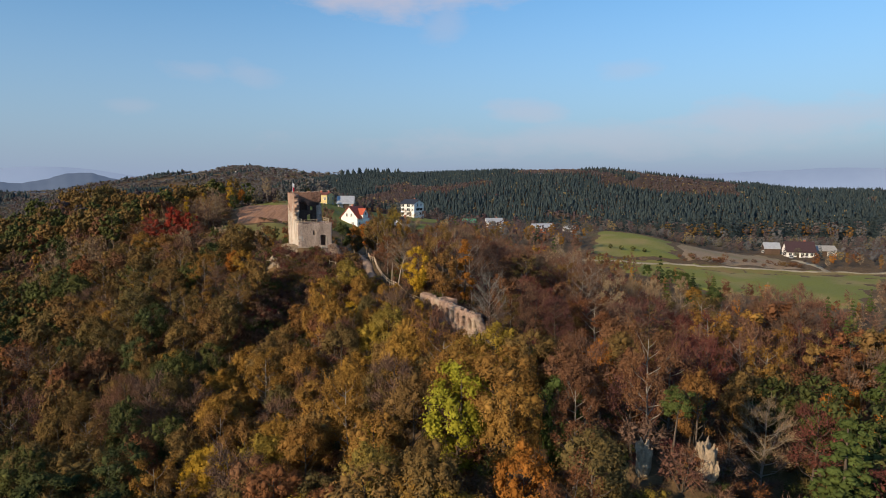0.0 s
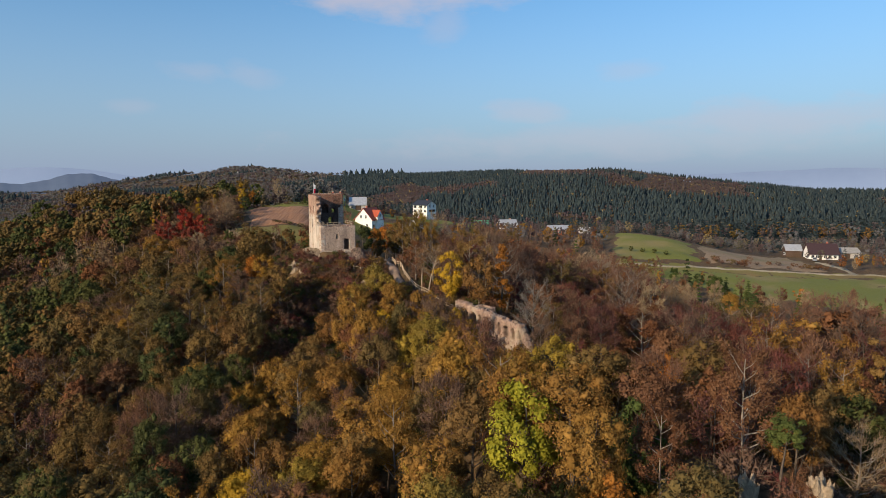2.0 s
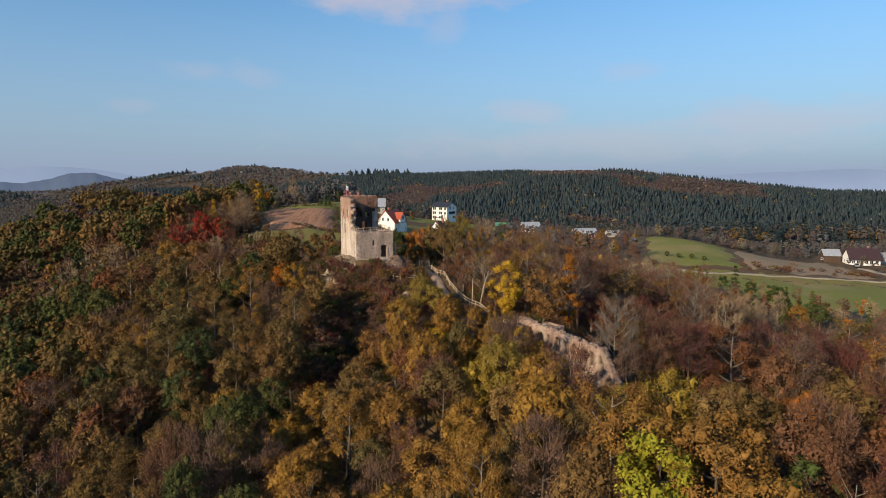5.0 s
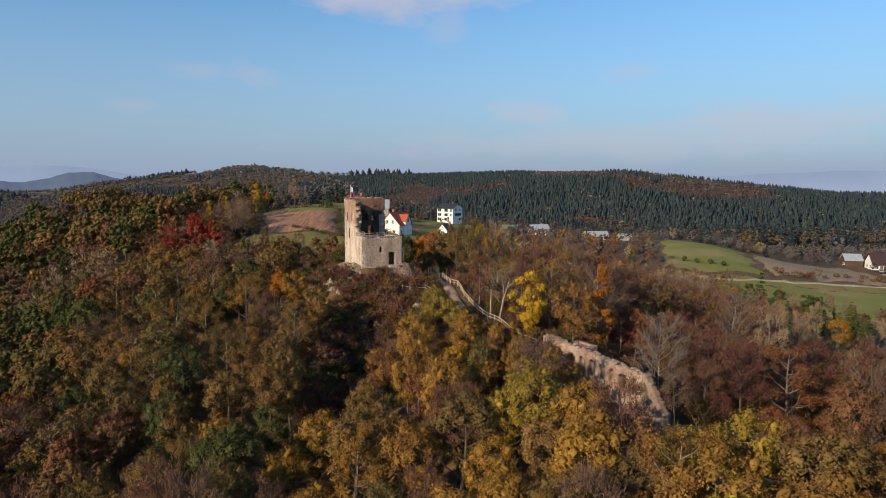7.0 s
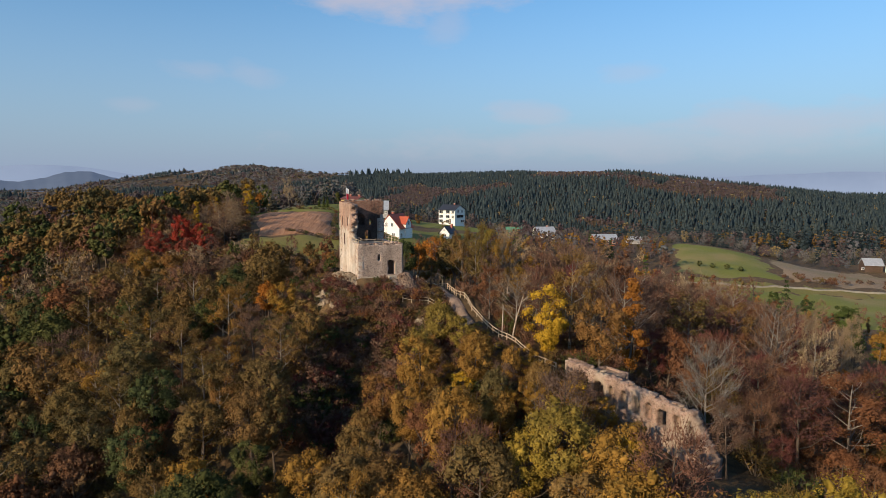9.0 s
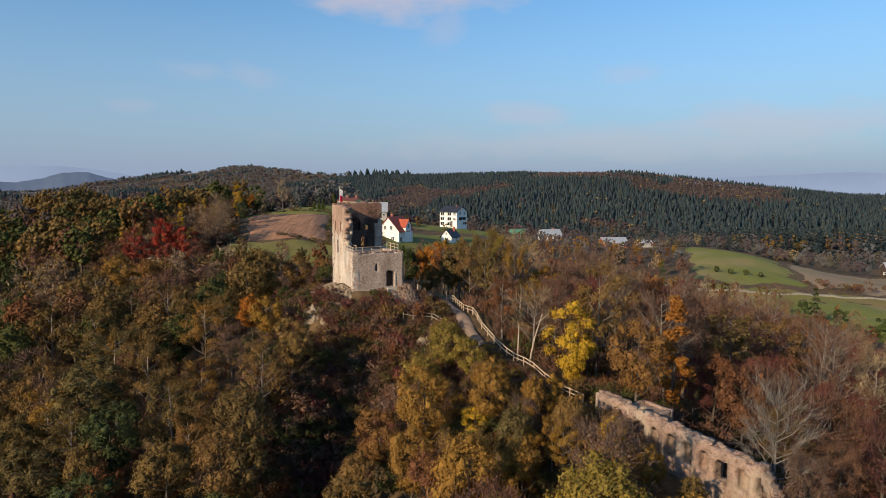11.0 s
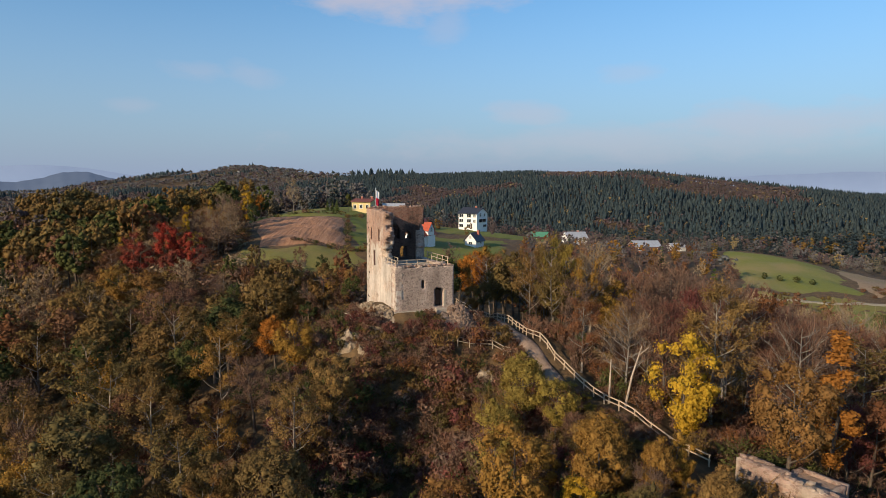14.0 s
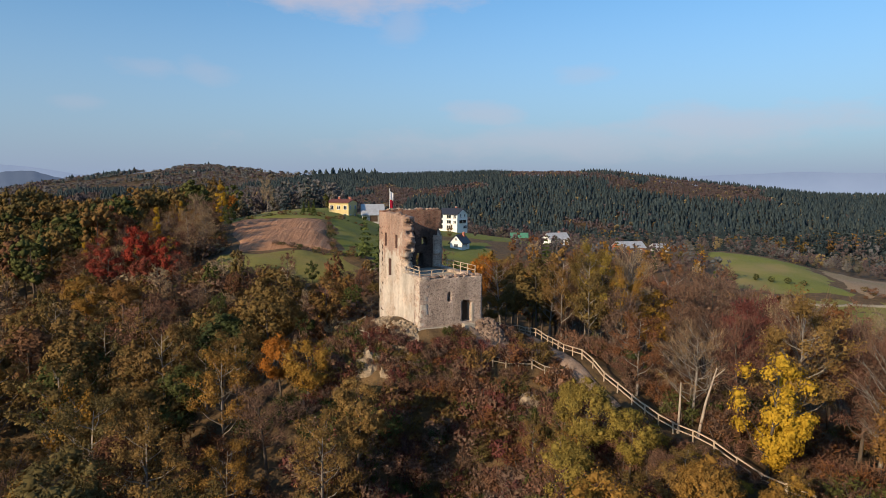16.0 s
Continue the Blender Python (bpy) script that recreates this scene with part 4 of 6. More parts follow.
def log_pile(x, y, turn, count, seed):
    z = float(height(x, y) + ruffle(x, y))
    root = thing("log_pile", x, y, z, turn, "felled pale trunks lying on the cleared ground", "logs")
    rng = random.Random(seed)
    for i in range(count):
        px, py = rng.uniform(-0.8, 0.8), (i - count / 2) * 0.55 + rng.uniform(-0.2, 0.2)
        L, a = rng.uniform(3.5, 6.0), rng.uniform(-0.12, 0.12)
        c, s = math.cos(radians(turn)), math.sin(radians(turn))
        g = float(height(x + px * c - py * s, y + px * s + py * c) + ruffle(x + px * c - py * s, y + px * s + py * c)) - z
        v, f = tube([(px - L / 2, py - a * L, g + 0.3), (px, py, g + 0.34), (px + L / 2, py + a * L, g + 0.3)], [0.17, 0.15, 0.11], 7)
        part("log", mesh_of("log", v, f, DEAD_WOOD, True), root)
    return root


log_pile(9.5, 91.0, 8, 7, 4)
log_pile(13.5, 92.5, -20, 4, 6)

# ---------- houses ----------
def gable_walls(w, d, eave, ridge, along_x):
    """A closed body with two gables; the ridge runs along x or along y."""
    bm = bmesh.new()
    if along_x:
        ring = [(-d / 2, -2), (d / 2, -2), (d / 2, eave), (0, ridge), (-d / 2, eave)]
        ends = [[bm.verts.new((s * w / 2, a, b)) for a, b in ring] for s in (-1, 1)]
    else:
        ring = [(-w / 2, -2), (w / 2, -2), (w / 2, eave), (0, ridge), (-w / 2, eave)]
        ends = [[bm.verts.new((a, s * d / 2, b)) for a, b in ring] for s in (-1, 1)]
    for e in ends:
        bm.faces.new(e)
    for i in range(5):
        j = (i + 1) % 5
        bm.faces.new((ends[0][i], ends[0][j], ends[1][j], ends[1][i]))
    bmesh.ops.recalc_face_normals(bm, faces=bm.faces[:])
    return bm


def roof_slab(run, half, eave, ridge, over, thick, side, along_x):
    """One pitch of a roof, with its overhang and thickness."""
    slope = (ridge - eave) / half
    out_z = eave - slope * over
    bm = bmesh.new()
    vs = []
    for r in (-run / 2 - over * 0.7, run / 2 + over * 0.7):
        for a, z in ((0, ridge + 0.02), (half + over, out_z + 0.02), (half + over, out_z + 0.02 + thick), (0, ridge + 0.02 + thick)):
            vs.append(bm.verts.new((r, side * a, z) if along_x else (side * a, r, z)))
    for f in ((0, 1, 2, 3), (7, 6, 5, 4), (0, 4, 5, 1), (1, 5, 6, 2), (2, 6, 7, 3), (3, 7, 4, 0)):
        bm.faces.new([vs[i] for i in f])
    bmesh.ops.recalc_face_normals(bm, faces=bm.faces[:])
    return bm


def house_window(root, face, a, z, w, h, w_body, d_body):
    """A window on the face -y, +y, -x or +x, at a along it."""
    frame = bmesh.new()
    t = 0.09
    for x0, x1, z0, z1 in ((-w / 2, w / 2, -h / 2, -h / 2 + t), (-w / 2, w / 2, h / 2 - t, h / 2), (-w / 2, -w / 2 + t, -h / 2 + t, h / 2 - t), (w / 2 - t, w / 2, -h / 2 + t, h / 2 - t), (-t / 2, t / 2, -h / 2 + t, h / 2 - t)):
        box_bm(frame, x0, x1, -0.07, 0.02, z0, z1)
    me = bm_mesh("window", frame, FRAME_WHITE)
    win = part("window", me, root)
    turn, pos = {"-y": (0, (a, -d_body / 2, z)), "+y": (180, (-a, d_body / 2, z)), "-x": (-90, (-w_body / 2, -a, z)), "+x": (90, (w_body / 2, a, z))}[face]
    win.matrix_basis = pose(*pos, 0, 0, turn)
    part("pane", box_mesh("pane", (-w / 2 + t, w / 2 - t, -0.03, 0.015, -h / 2 + t, h / 2 - t), GLASS, 0), win, "dark glass")
    part("sill", box_mesh("sill", (-w / 2 - 0.06, w / 2 + 0.06, -0.16, 0.0, -h / 2 - 0.07, -h / 2 - 0.002), CONCRETE, 0), win)
    return win


def house(name, x, y, turn, w, d, eave, ridge, along_x, wall, roof, label, windows, chimneys=(), over=0.5, lift=0.0, doors=()):
    z = float(height(x, y)) + lift
    root = thing(name, x, y, z, turn, label, "house")
    part("wall", bm_mesh("wall", gable_walls(w, d, eave, ridge - 0.05, along_x), wall), root)
    for side in (-1, 1):
        run, half = (w, d / 2) if along_x else (d, w / 2)
        part("roof", bm_mesh("roof", roof_slab(run, half, eave, ridge, over, 0.16, side, along_x), roof), root)
    for cx, cy, tall in chimneys:
        stack = part("chimney", box_mesh("chimney", (cx - 0.35, cx + 0.35, cy - 0.35, cy + 0.35, ridge - 1.6, ridge + tall), CHIMNEY_BRICK, 0.02), root, "brick chimney")
        part("chimney_cap", box_mesh("chimney_cap", (cx - 0.45, cx + 0.45, cy - 0.45, cy + 0.45, ridge + tall + 0.002, ridge + tall + 0.12), CONCRETE, 0.02), stack)
    for face, a, wz, ww, wh in windows:
        house_window(root, face, a, wz, ww, wh, w, d)
    for face, a, dw, dh in doors:
        turn_d, pos = {"-y": (0, (a, -d / 2, 0)), "-x": (-90, (-w / 2, -a, 0)), "+x": (90, (w / 2, a, 0))}[face]
        leaf = part("door", box_mesh("door", (-dw / 2, dw / 2, -0.06, 0.02, 0.0, dh), DARK_DOOR, 0.01), root, "dark front door")
        leaf.matrix_basis = pose(*pos, 0, 0, turn_d)
    return root


red_house = house("white_house", -35.0, 260.0, -27, 7.6, 8.6, 4.2, 8.2, False, WHITE_WALL, RED_TILE, "white two-storey house with a steep red tiled roof",
      [("-y", -1.8, 1.6, 1.1, 1.4), ("-y", 1.6, 1.6, 1.1, 1.4), ("-y", -1.1, 5.0, 0.9, 1.3), ("-y", 1.1, 5.0, 0.9, 1.3), ("+x", -3.0, 1.5, 1.2, 1.4), ("+x", 0.2, 1.5, 1.2, 1.4),
       ("+x", 3.0, 1.5, 1.2, 1.4), ("-x", 0, 1.6, 1.1, 1.4), ("+x", -2.6, 3.8, 1.0, 1.0), ("+x", 2.6, 3.8, 1.0, 1.0)], [(-0.6, -1.0, 0.8)], 0.6, -1.2, [("+x", 1.6, 1.0, 2.1)])
dormer = part("dormer", bm_mesh("dormer", gable_walls(4.4, 3.6, 5.4, 7.3, True), WHITE_WALL), red_house, "white gabled dormer")
dormer.matrix_basis = pose(2.2, 0.6, 0)
for side in (-1, 1):
    slab = part("dormer_roof", bm_mesh("dormer_roof", roof_slab(4.4, 1.8, 5.4, 7.35, 0.4, 0.14, side, True), RED_TILE), red_house)
    slab.matrix_basis = pose(2.2, 0.6, 0)
side_pane = house_window(red_house, "+x", 0.6, 5.5, 1.2, 1.3, 8.85, 8.6)

house("white_house", -15.5, 328.0, -36, 8.6, 7.6, 6.2, 8.1, True, WHITE_WALL, DARK_TILE, "tall white three-storey house with a dark low roof",
      [("-y", a, z, 2.0, 1.4) for a in (-3.0, 0.6) for z in (1.2, 3.2, 5.2)] + [("-y", 3.2, 5.2, 1.2, 1.2), ("-y", 3.2, 3.2, 1.2, 1.2), ("+x", 0.2, 3.3, 5.2, 1.3), ("+x", -1.4, 5.6, 1.0, 1.5), ("+x", 2.0, 1.2, 2.6, 1.1), ("+x", 1.6, 5.5, 1.0, 1.1)],
      [(1.2, 0.6, 0.7)], 0.6, 1.0, [("-y", 1.6, 1.2, 2.2)])
house("yellow_house", -54.8, 300.0, -20, 7.2, 6.8, 5.9, 6.7, True, YELLOW_WALL, OLD_TILE, "yellow two-storey house with a shallow dull red roof",
      [("-y", a, z, 1.2, 1.4) for a in (-2.4, 0.0, 2.4) for z in (1.4, 4.2)] + [("+x", a, z, 1.0, 1.3) for a in (-2.0, 1.8) for z in (1.4, 4.2)], [(-1.4, 0.4, 0.9), (2.4, 0.4, 0.9)], 0.6, -1.9)
house("barn", -45.0, 302.5, 4, 7.2, 7.0, 2.6, 5.6, True, GREY_WALL, ZINC, "grey barn with a wide pale sheet roof",
      [("-y", -2.6, 1.2, 1.0, 0.8), ("-y", 2.7, 1.2, 1.0, 0.8)], (), 0.6, 0.4, [("-y", 0.3, 2.6, 2.2)])
house("cottage", -17.4, 276.0, -30, 4.0, 5.4, 1.9, 4.1, False, WHITE_WALL, DARK_TILE, "small white cottage with a dark roof",
      [("-y", 0, 1.0, 1.4, 1.0), ("-y", 0.0, 2.9, 0.7, 0.7), ("+x", 0.5, 1.1, 1.0, 0.9)], [(0.6, 1.5, 0.7)], 0.5, 0.2)
house("bungalow", 26.0, 333.0, 12, 8.4, 6.0, 2.3, 4.3, True, WHITE_WALL, ZINC, "pale bungalow with a grey sheet roof",
      [("-y", a, 1.3, 1.2, 1.0) for a in (-3.0, -0.8, 3.0)] + [("+x", 0, 1.3, 1.2, 1.0)], [(1.5, 0.4, 0.6)], 0.5, 0.6, [("-y", 1.2, 0.9, 1.9)])
house("shed", 14.0, 348.0, -8, 7.0, 5.0, 2.4, 4.0, True, BROWN_WALL, GREEN_SHEET, "brown shed with a green sheet roof", [("-y", -1.5, 1.3, 0.9, 0.8)], (), 0.4, -0.6)
house("log_cabin", 47.0, 309.0, 6, 9.5, 6.5, 2.5, 4.2, True, plain("red_brown_boards", (0.34, 0.115, 0.05), 0.8), ZINC, "long red-brown timber cabin with a pale roof",
      [("-y", a, 1.4, 1.2, 1.0) for a in (-3.0, 0.2, 3.0)], [], 0.5, 0.2, [("-y", 1.6, 0.9, 2.0)])
house("shed", 62.0, 318.0, 10, 5.5, 4.5, 2.2, 3.4, True, GREY_WALL, ZINC, "small grey garden shed", [("-y", 0.8, 1.2, 0.8, 0.7)], (), 0.3, -0.4)
house("farmhouse", 160.5, 292.0, -12, 11.5, 8.0, 3.2, 6.9, True, WHITE_WALL, BROWN_TILE, "long white farmhouse under a dark brown roof",
      [("-y", a, 1.6, 1.3, 1.3) for a in (-4.4, -2.6, 0.6, 2.4, 4.4)] + [("-x", 1.5, 1.6, 1.2, 1.3), ("-x", -1.5, 1.6, 1.2, 1.3)], [(2.4, 0.4, 0.8)], 0.8, -0.4, [("-y", -1.3, 1.0, 2.1)])
house("barn", 152.5, 301.0, -12, 6.5, 6.0, 3.2, 5.4, True, BROWN_WALL, ZINC, "dark timber farm barn with a pale sheet roof", [("-y", -4.0, 1.6, 1.0, 0.9)], (), 0.5, -0.2, [("-y", 1.0, 3.0, 2.8)])
house("barn", 172.5, 295.0, -8, 10.5, 7.0, 2.8, 4.6, True, GREY_WALL, plain("grey_sheet_roof", (0.30, 0.29, 0.27), 0.7), "low grey outbuilding beside the farmhouse", [("-y", a, 1.4, 1.0, 0.9) for a in (-3.6, 3.4)], (), 0.5, -0.2, [("-y", 0, 2.4, 2.4)])
for hx, hy, hs, lab in ((-420, 1610, 1.0, "small white far-off house on the hill"), (-470, 1500, 1.0, "white far-off house among fields"), (-505, 1550, 0.9, "small far-off house among fields")):
    house("far_house", hx, hy, 15, 12.0 * hs, 9.0 * hs, 5.0, 9.0, True, WHITE_WALL, BROWN_TILE, lab, [("-y", a, 2.5, 1.6, 1.6) for a in (-3, 3)], (), 0.5)


def car(x, y, turn, paint, label):
    z = float(height(x, y)) + 0.42
    root = thing("car", x, y, z, turn, label, "car")
    bm = bmesh.new()
    box_bm(bm, -2.1, 2.1, -0.85, 0.85, 0.28, 0.85, 0.12)
    box_bm(bm, -1.3, 1.0, -0.75, 0.75, 0.852, 1.42, 0.22)
    part("body", bm_mesh("body", bm, paint), root)
    part("windscreen", box_mesh("windscreen", (-1.36, 1.06, -0.6, 0.6, 0.92, 1.26), GLASS, 0.05), root, "dark car glass")
    for wx in (-1.3, 1.3):
        for wy in (-0.8, 0.8):
            bm = bmesh.new()
            bmesh.ops.create_cone(bm, cap_ends=True, segments=12, radius1=0.32, radius2=0.32, depth=0.2, matrix=pose(wx, wy, 0.32, 90, 0, 0))
            part("wheel", bm_mesh("wheel", bm, TYRE), root)
    return root


car(150.5, 279.0, 60, CAR_PAINT, "grey car parked by the farmhouse drive")

# ---------- trees ----------
def leaf_cloud(rng, centres, radii, count, size, sliver=0.0, loose=0.55):
    """Single leaves and small sprays as triangles, scattered round clump centres and facing outwards."""
    pick = rng.integers(0, len(centres), count)
    spread = rng.normal(0, 1, (count, 3))
    spread /= np.maximum(np.linalg.norm(spread, axis=1, keepdims=True), 1e-6)
    reach = rng.random((count, 1)) ** 0.4
    mid = centres[pick] + spread * reach * radii[pick][:, None] * np.array([1, 1, 0.8])
    s = size * rng.uniform(0.6, 1.4, (count, 1))
    heart = np.mean(centres, axis=0) * np.array([1, 1, 0.85])
    out = mid - heart
    out /= np.maximum(np.linalg.norm(out, axis=1, keepdims=True), 1e-6)
    if sliver:
        a = 0.45 * rng.normal(0, 1, (count, 3)) + 0.6 * spread + 0.8 * out + np.array([0, 0, 0.5])
        face = rng.normal(0, 1, (count, 3))
    else:
        face = 0.75 * spread + 0.8 * out + loose * rng.normal(0, 1, (count, 3)) + np.array([0, 0, 0.25])
        face /= np.maximum(np.linalg.norm(face, axis=1, keepdims=True), 1e-6)
        a = np.cross(face, rng.normal(0, 1, (count, 3)))
    a /= np.maximum(np.linalg.norm(a, axis=1, keepdims=True), 1e-6)
    b = np.cross(face, a)
    b /= np.maximum(np.linalg.norm(b, axis=1, keepdims=True), 1e-6)
    wide = sliver if sliver else 0.62
    verts = np.stack([mid + a * s, mid - a * s * 0.55 + b * s * wide, mid - a * s * 0.55 - b * s * wide], 1).reshape(-1, 3)
    return verts, np.arange(count * 3).reshape(-1, 3)


def ball(sides=5):
    """Corners and faces of a ball of twenty triangles."""
    verts = [(0, 0, 1)] + [(0.894 * math.cos(6.2832 * i / sides), 0.894 * math.sin(6.2832 * i / sides), 0.447) for i in range(sides)]
    verts += [(0.894 * math.cos(6.2832 * (i + 0.5) / sides), 0.894 * math.sin(6.2832 * (i + 0.5) / sides), -0.447) for i in range(sides)] + [(0, 0, -1)]
    faces = []
    for i in range(sides):
        j = (i + 1) % sides
        faces += [(0, 1 + i, 1 + j), (1 + i, 6 + i, 1 + j), (1 + j, 6 + i, 6 + j), (11, 6 + j, 6 + i)]
    return np.array(verts), np.array(faces)


def cores(rng, centres, radii, part_of=0.72, plain=False):
    """The dense hearts of the clumps: uneven lumps."""
    unit, faces = ball()
    if plain:
        unit = np.array([(1, 0, 0), (0, 1, 0), (-1, 0, 0), (0, -1, 0), (0, 0, 1), (0, 0, -1)], float)
        faces = np.array([(0, 1, 4), (1, 2, 4), (2, 3, 4), (3, 0, 4), (1, 0, 5), (2, 1, 5), (3, 2, 5), (0, 3, 5)])
    n = len(unit)
    verts = centres[:, None, :] + unit[None] * (radii * part_of)[:, None, None] * rng.uniform(0.75, 1.2, (len(centres), n, 1))
    verts = verts + rng.normal(0, 0.1, verts.shape) * radii[:, None, None]
    return verts.reshape(-1, 3), (faces[None] + n * np.arange(len(centres))[:, None, None]).reshape(-1, 3)


def lobed_centres(rng, n, wide, low, high, cone=0.0):
    """Clump centres over an uneven crown; cone above 0 narrows it to the top."""
    d = rng.normal(0, 1, (n, 3))
    d /= np.linalg.norm(d, axis=1, keepdims=True)
    lobes = rng.normal(0, 1, (5, 3))
    lobes /= np.linalg.norm(lobes, axis=1, keepdims=True)
    bulge = 0.72 + 0.36 * np.max(d @ lobes.T, axis=1)
    r = bulge * rng.uniform(0.5, 1.0, n) ** 0.4
    z = low + (high - low) * (0.5 + 0.5 * d[:, 2] * r)
    f = (z - low) / (high - low)
    narrow = 1 - cone * np.clip(f, 0, 1)
    lower = np.clip(0.55 + 1.6 * f, 0, 1)
    return np.stack([d[:, 0] * r * wide * narrow * lower, d[:, 1] * r * wide * narrow * lower, z], 1)


def limbs(rng, tall, girth, spread, count, start=0.3, twigs=0):
    """Trunk and limbs as one bark mesh; also gives the limbs' ends."""
    lean = rng.normal(0, 0.035, 2)
    steps = 6 if count > 5 else 3
    zs = np.linspace(-0.8, tall, steps)
    line = [(lean[0] * z + 0.12 * math.sin(z * 0.6 + lean[1] * 90), lean[1] * z, z) for z in zs]
    pieces = [tube(line, [girth * (1.25 - 1.1 * i / (steps - 1)) for i in range(steps)], 6 if count > 5 else 4)]
    ends = []
    for i in range(count):
        f = start + (0.95 - start) * (i + rng.random()) / count
        z0 = tall * f
        ang = i * 2.4 + rng.uniform(-0.4, 0.4)
        reach = spread * (1.05 - 0.6 * f) * rng.uniform(0.75, 1.15)
        up = reach * rng.uniform(0.55, 1.1)
        p0 = np.array([lean[0] * z0, lean[1] * z0, z0])
        p1 = p0 + np.array([math.cos(ang) * reach * 0.5, math.sin(ang) * reach * 0.5, up * 0.35])
        p2 = p0 + np.array([math.cos(ang + 0.15) * reach, math.sin(ang + 0.15) * reach, up])
        g = girth * (0.62 - 0.4 * f)
        pieces.append(tube([p0, p1, p2], [g, g * 0.6, g * 0.15], 4))
        ends.append(p2)
        for k in range(twigs):
            t = rng.uniform(0.35, 1.0)
            q0 = p0 * (1 - t) + p2 * t
            q1 = q0 + np.array([math.cos(ang + rng.uniform(-1, 1)), math.sin(ang + rng.uniform(-1, 1)), rng.uniform(0.3, 1.2)]) * reach * 0.33
            pieces.append(tube([q0, (q0 + q1) / 2 + rng.normal(0, 0.05, 3), q1], [g * 0.34, g * 0.22, g * 0.06], 3))
            ends.append(q1)
    return pieces, np.array(ends)


def tree_kind(form, seed, leaves):
    """Arrays of bark and crown for one form of tree about 12 m high. leaves: how many."""
    rng = np.random.default_rng(seed)
    near = leaves > 1600
    if form == "broad":
        tall, wide = 11.8, 3.0
        pieces, ends = limbs(rng, 10.0, 0.22, 3.6, 9 if near else 2)
        c = lobed_centres(rng, 52 if near else 44 if leaves > 300 else 20, wide, 3.6, tall)
        radii = rng.uniform(0.65, 1.2, len(c)) * (1.0 if near else 1.05 if leaves > 300 else 1.25)
        if near:
            twig = leaf_cloud(rng, c, radii * 1.15, leaves // 9, 0.34, 0.05)
            crown = join([leaf_cloud(rng, c, radii * 1.06, leaves, 0.168 * math.sqrt(4300 / leaves), 0.0, 0.45), twig, cores(rng, c, radii, 0.4)])
        else:
            crown = join([leaf_cloud(rng, c, radii * 1.06, leaves, 0.16 * (4300 / leaves) ** 0.3, 0.0, 0.6), cores(rng, c, radii, 0.62, True)])
    elif form == "round":
        pieces, ends = limbs(rng, 8.5, 0.18, 3.4, 12, 0.12)
        c = lobed_centres(rng, 58, 3.1, 0.9, 10.0)
        radii = rng.uniform(0.6, 1.1, len(c))
        crown = join([leaf_cloud(rng, c, radii * 1.06, leaves, 0.18 * math.sqrt(4600 / leaves), 0.0, 0.45), cores(rng, c, radii, 0.42)])
    elif form == "thin":
        pieces, ends = limbs(rng, 11.5, 0.20, 3.4, 14 if near else 5, 0.28, 5 if near else 1)
        c = np.concatenate([ends, lobed_centres(rng, 30, 3.0, 4.0, 12.3)])
        twig = leaf_cloud(rng, c, rng.uniform(0.6, 1.2, len(c)), leaves * 6 // 10, 0.52 * math.sqrt(2600 / leaves) ** 0.6, 0.055 if near else 0.085)
        bits = leaf_cloud(rng, c, rng.uniform(0.5, 1.2, len(c)), leaves * 4 // 10, 0.15 * math.sqrt(2600 / leaves))
        crown = join([twig, bits])
    elif form == "sparse":
        pieces, ends = limbs(rng, 11.5, 0.19, 3.6, 14 if near else 5, 0.25, 5 if near else 1)
        c = np.concatenate([ends, lobed_centres(rng, 14, 3.0, 4.5, 12.0)])
        twig = leaf_cloud(rng, c, rng.uniform(0.4, 0.9, len(c)), leaves // 3, 0.42, 0.045)
        crown = join([leaf_cloud(rng, c, rng.uniform(0.4, 0.95, len(c)), leaves, 0.165 * math.sqrt(2600 / leaves)), twig])
    elif form == "column":
        pieces, ends = limbs(rng, 13.0, 0.17, 1.3, 8 if near else 4, 0.25)
        c = lobed_centres(rng, 34, 1.7, 2.6, 14.0, 0.75)
        crown = leaf_cloud(rng, c, rng.uniform(0.4, 0.8, len(c)), leaves, 0.19 * math.sqrt(2600 / leaves))
    elif form == "fir":
        pieces = [tube([(0, 0, -0.8), (0, 0, 6), (0.05, 0, 13.4)], [0.24, 0.15, 0.03], 6)]
        c, radii = [], []
        for level in np.linspace(1.8, 13.2, 15 if near else 8):
            reach = 3.1 * (1 - (level - 1.2) / 12.6) ** 0.85
            k = max(int(reach * 4), 3)
            for i in range(k):
                a = 6.283 * (i + rng.random()) / k
                for f in (0.35, 0.7, 1.0):
                    q = reach * f * rng.uniform(0.85, 1.1)
                    c.append((math.cos(a) * q, math.sin(a) * q, level - 0.28 * q + rng.uniform(-0.1, 0.1))), radii.append(0.32 + 0.16 * reach * (1.1 - f))
        c, radii = np.array(c), np.array(radii)
        crown = leaf_cloud(rng, c, radii, leaves, 0.2 * math.sqrt(3200 / leaves))
        if near:
            crown = join([crown, cores(rng, c, radii, 0.6)])
    elif form == "pine":
        pieces, ends = limbs(rng, 11.0, 0.2, 3.0, 9 if near else 4, 0.5)
        c = np.concatenate([ends, lobed_centres(rng, 18, 2.7, 5.8, 12.0, 0.35)])
        crown = leaf_cloud(rng, c, rng.uniform(0.55, 0.95, len(c)), leaves, 0.2 * math.sqrt(2800 / leaves))
    elif form == "shrub":
        pieces = []
        for i in range(5):
            a = 6.283 * i / 5 + rng.random()
            pieces.append(tube([(0, 0, -0.4), (math.cos(a) * 0.5, math.sin(a) * 0.5, 0.8), (math.cos(a) * 1.0, math.sin(a) * 1.0, 2.0)], [0.06, 0.04, 0.01], 4))
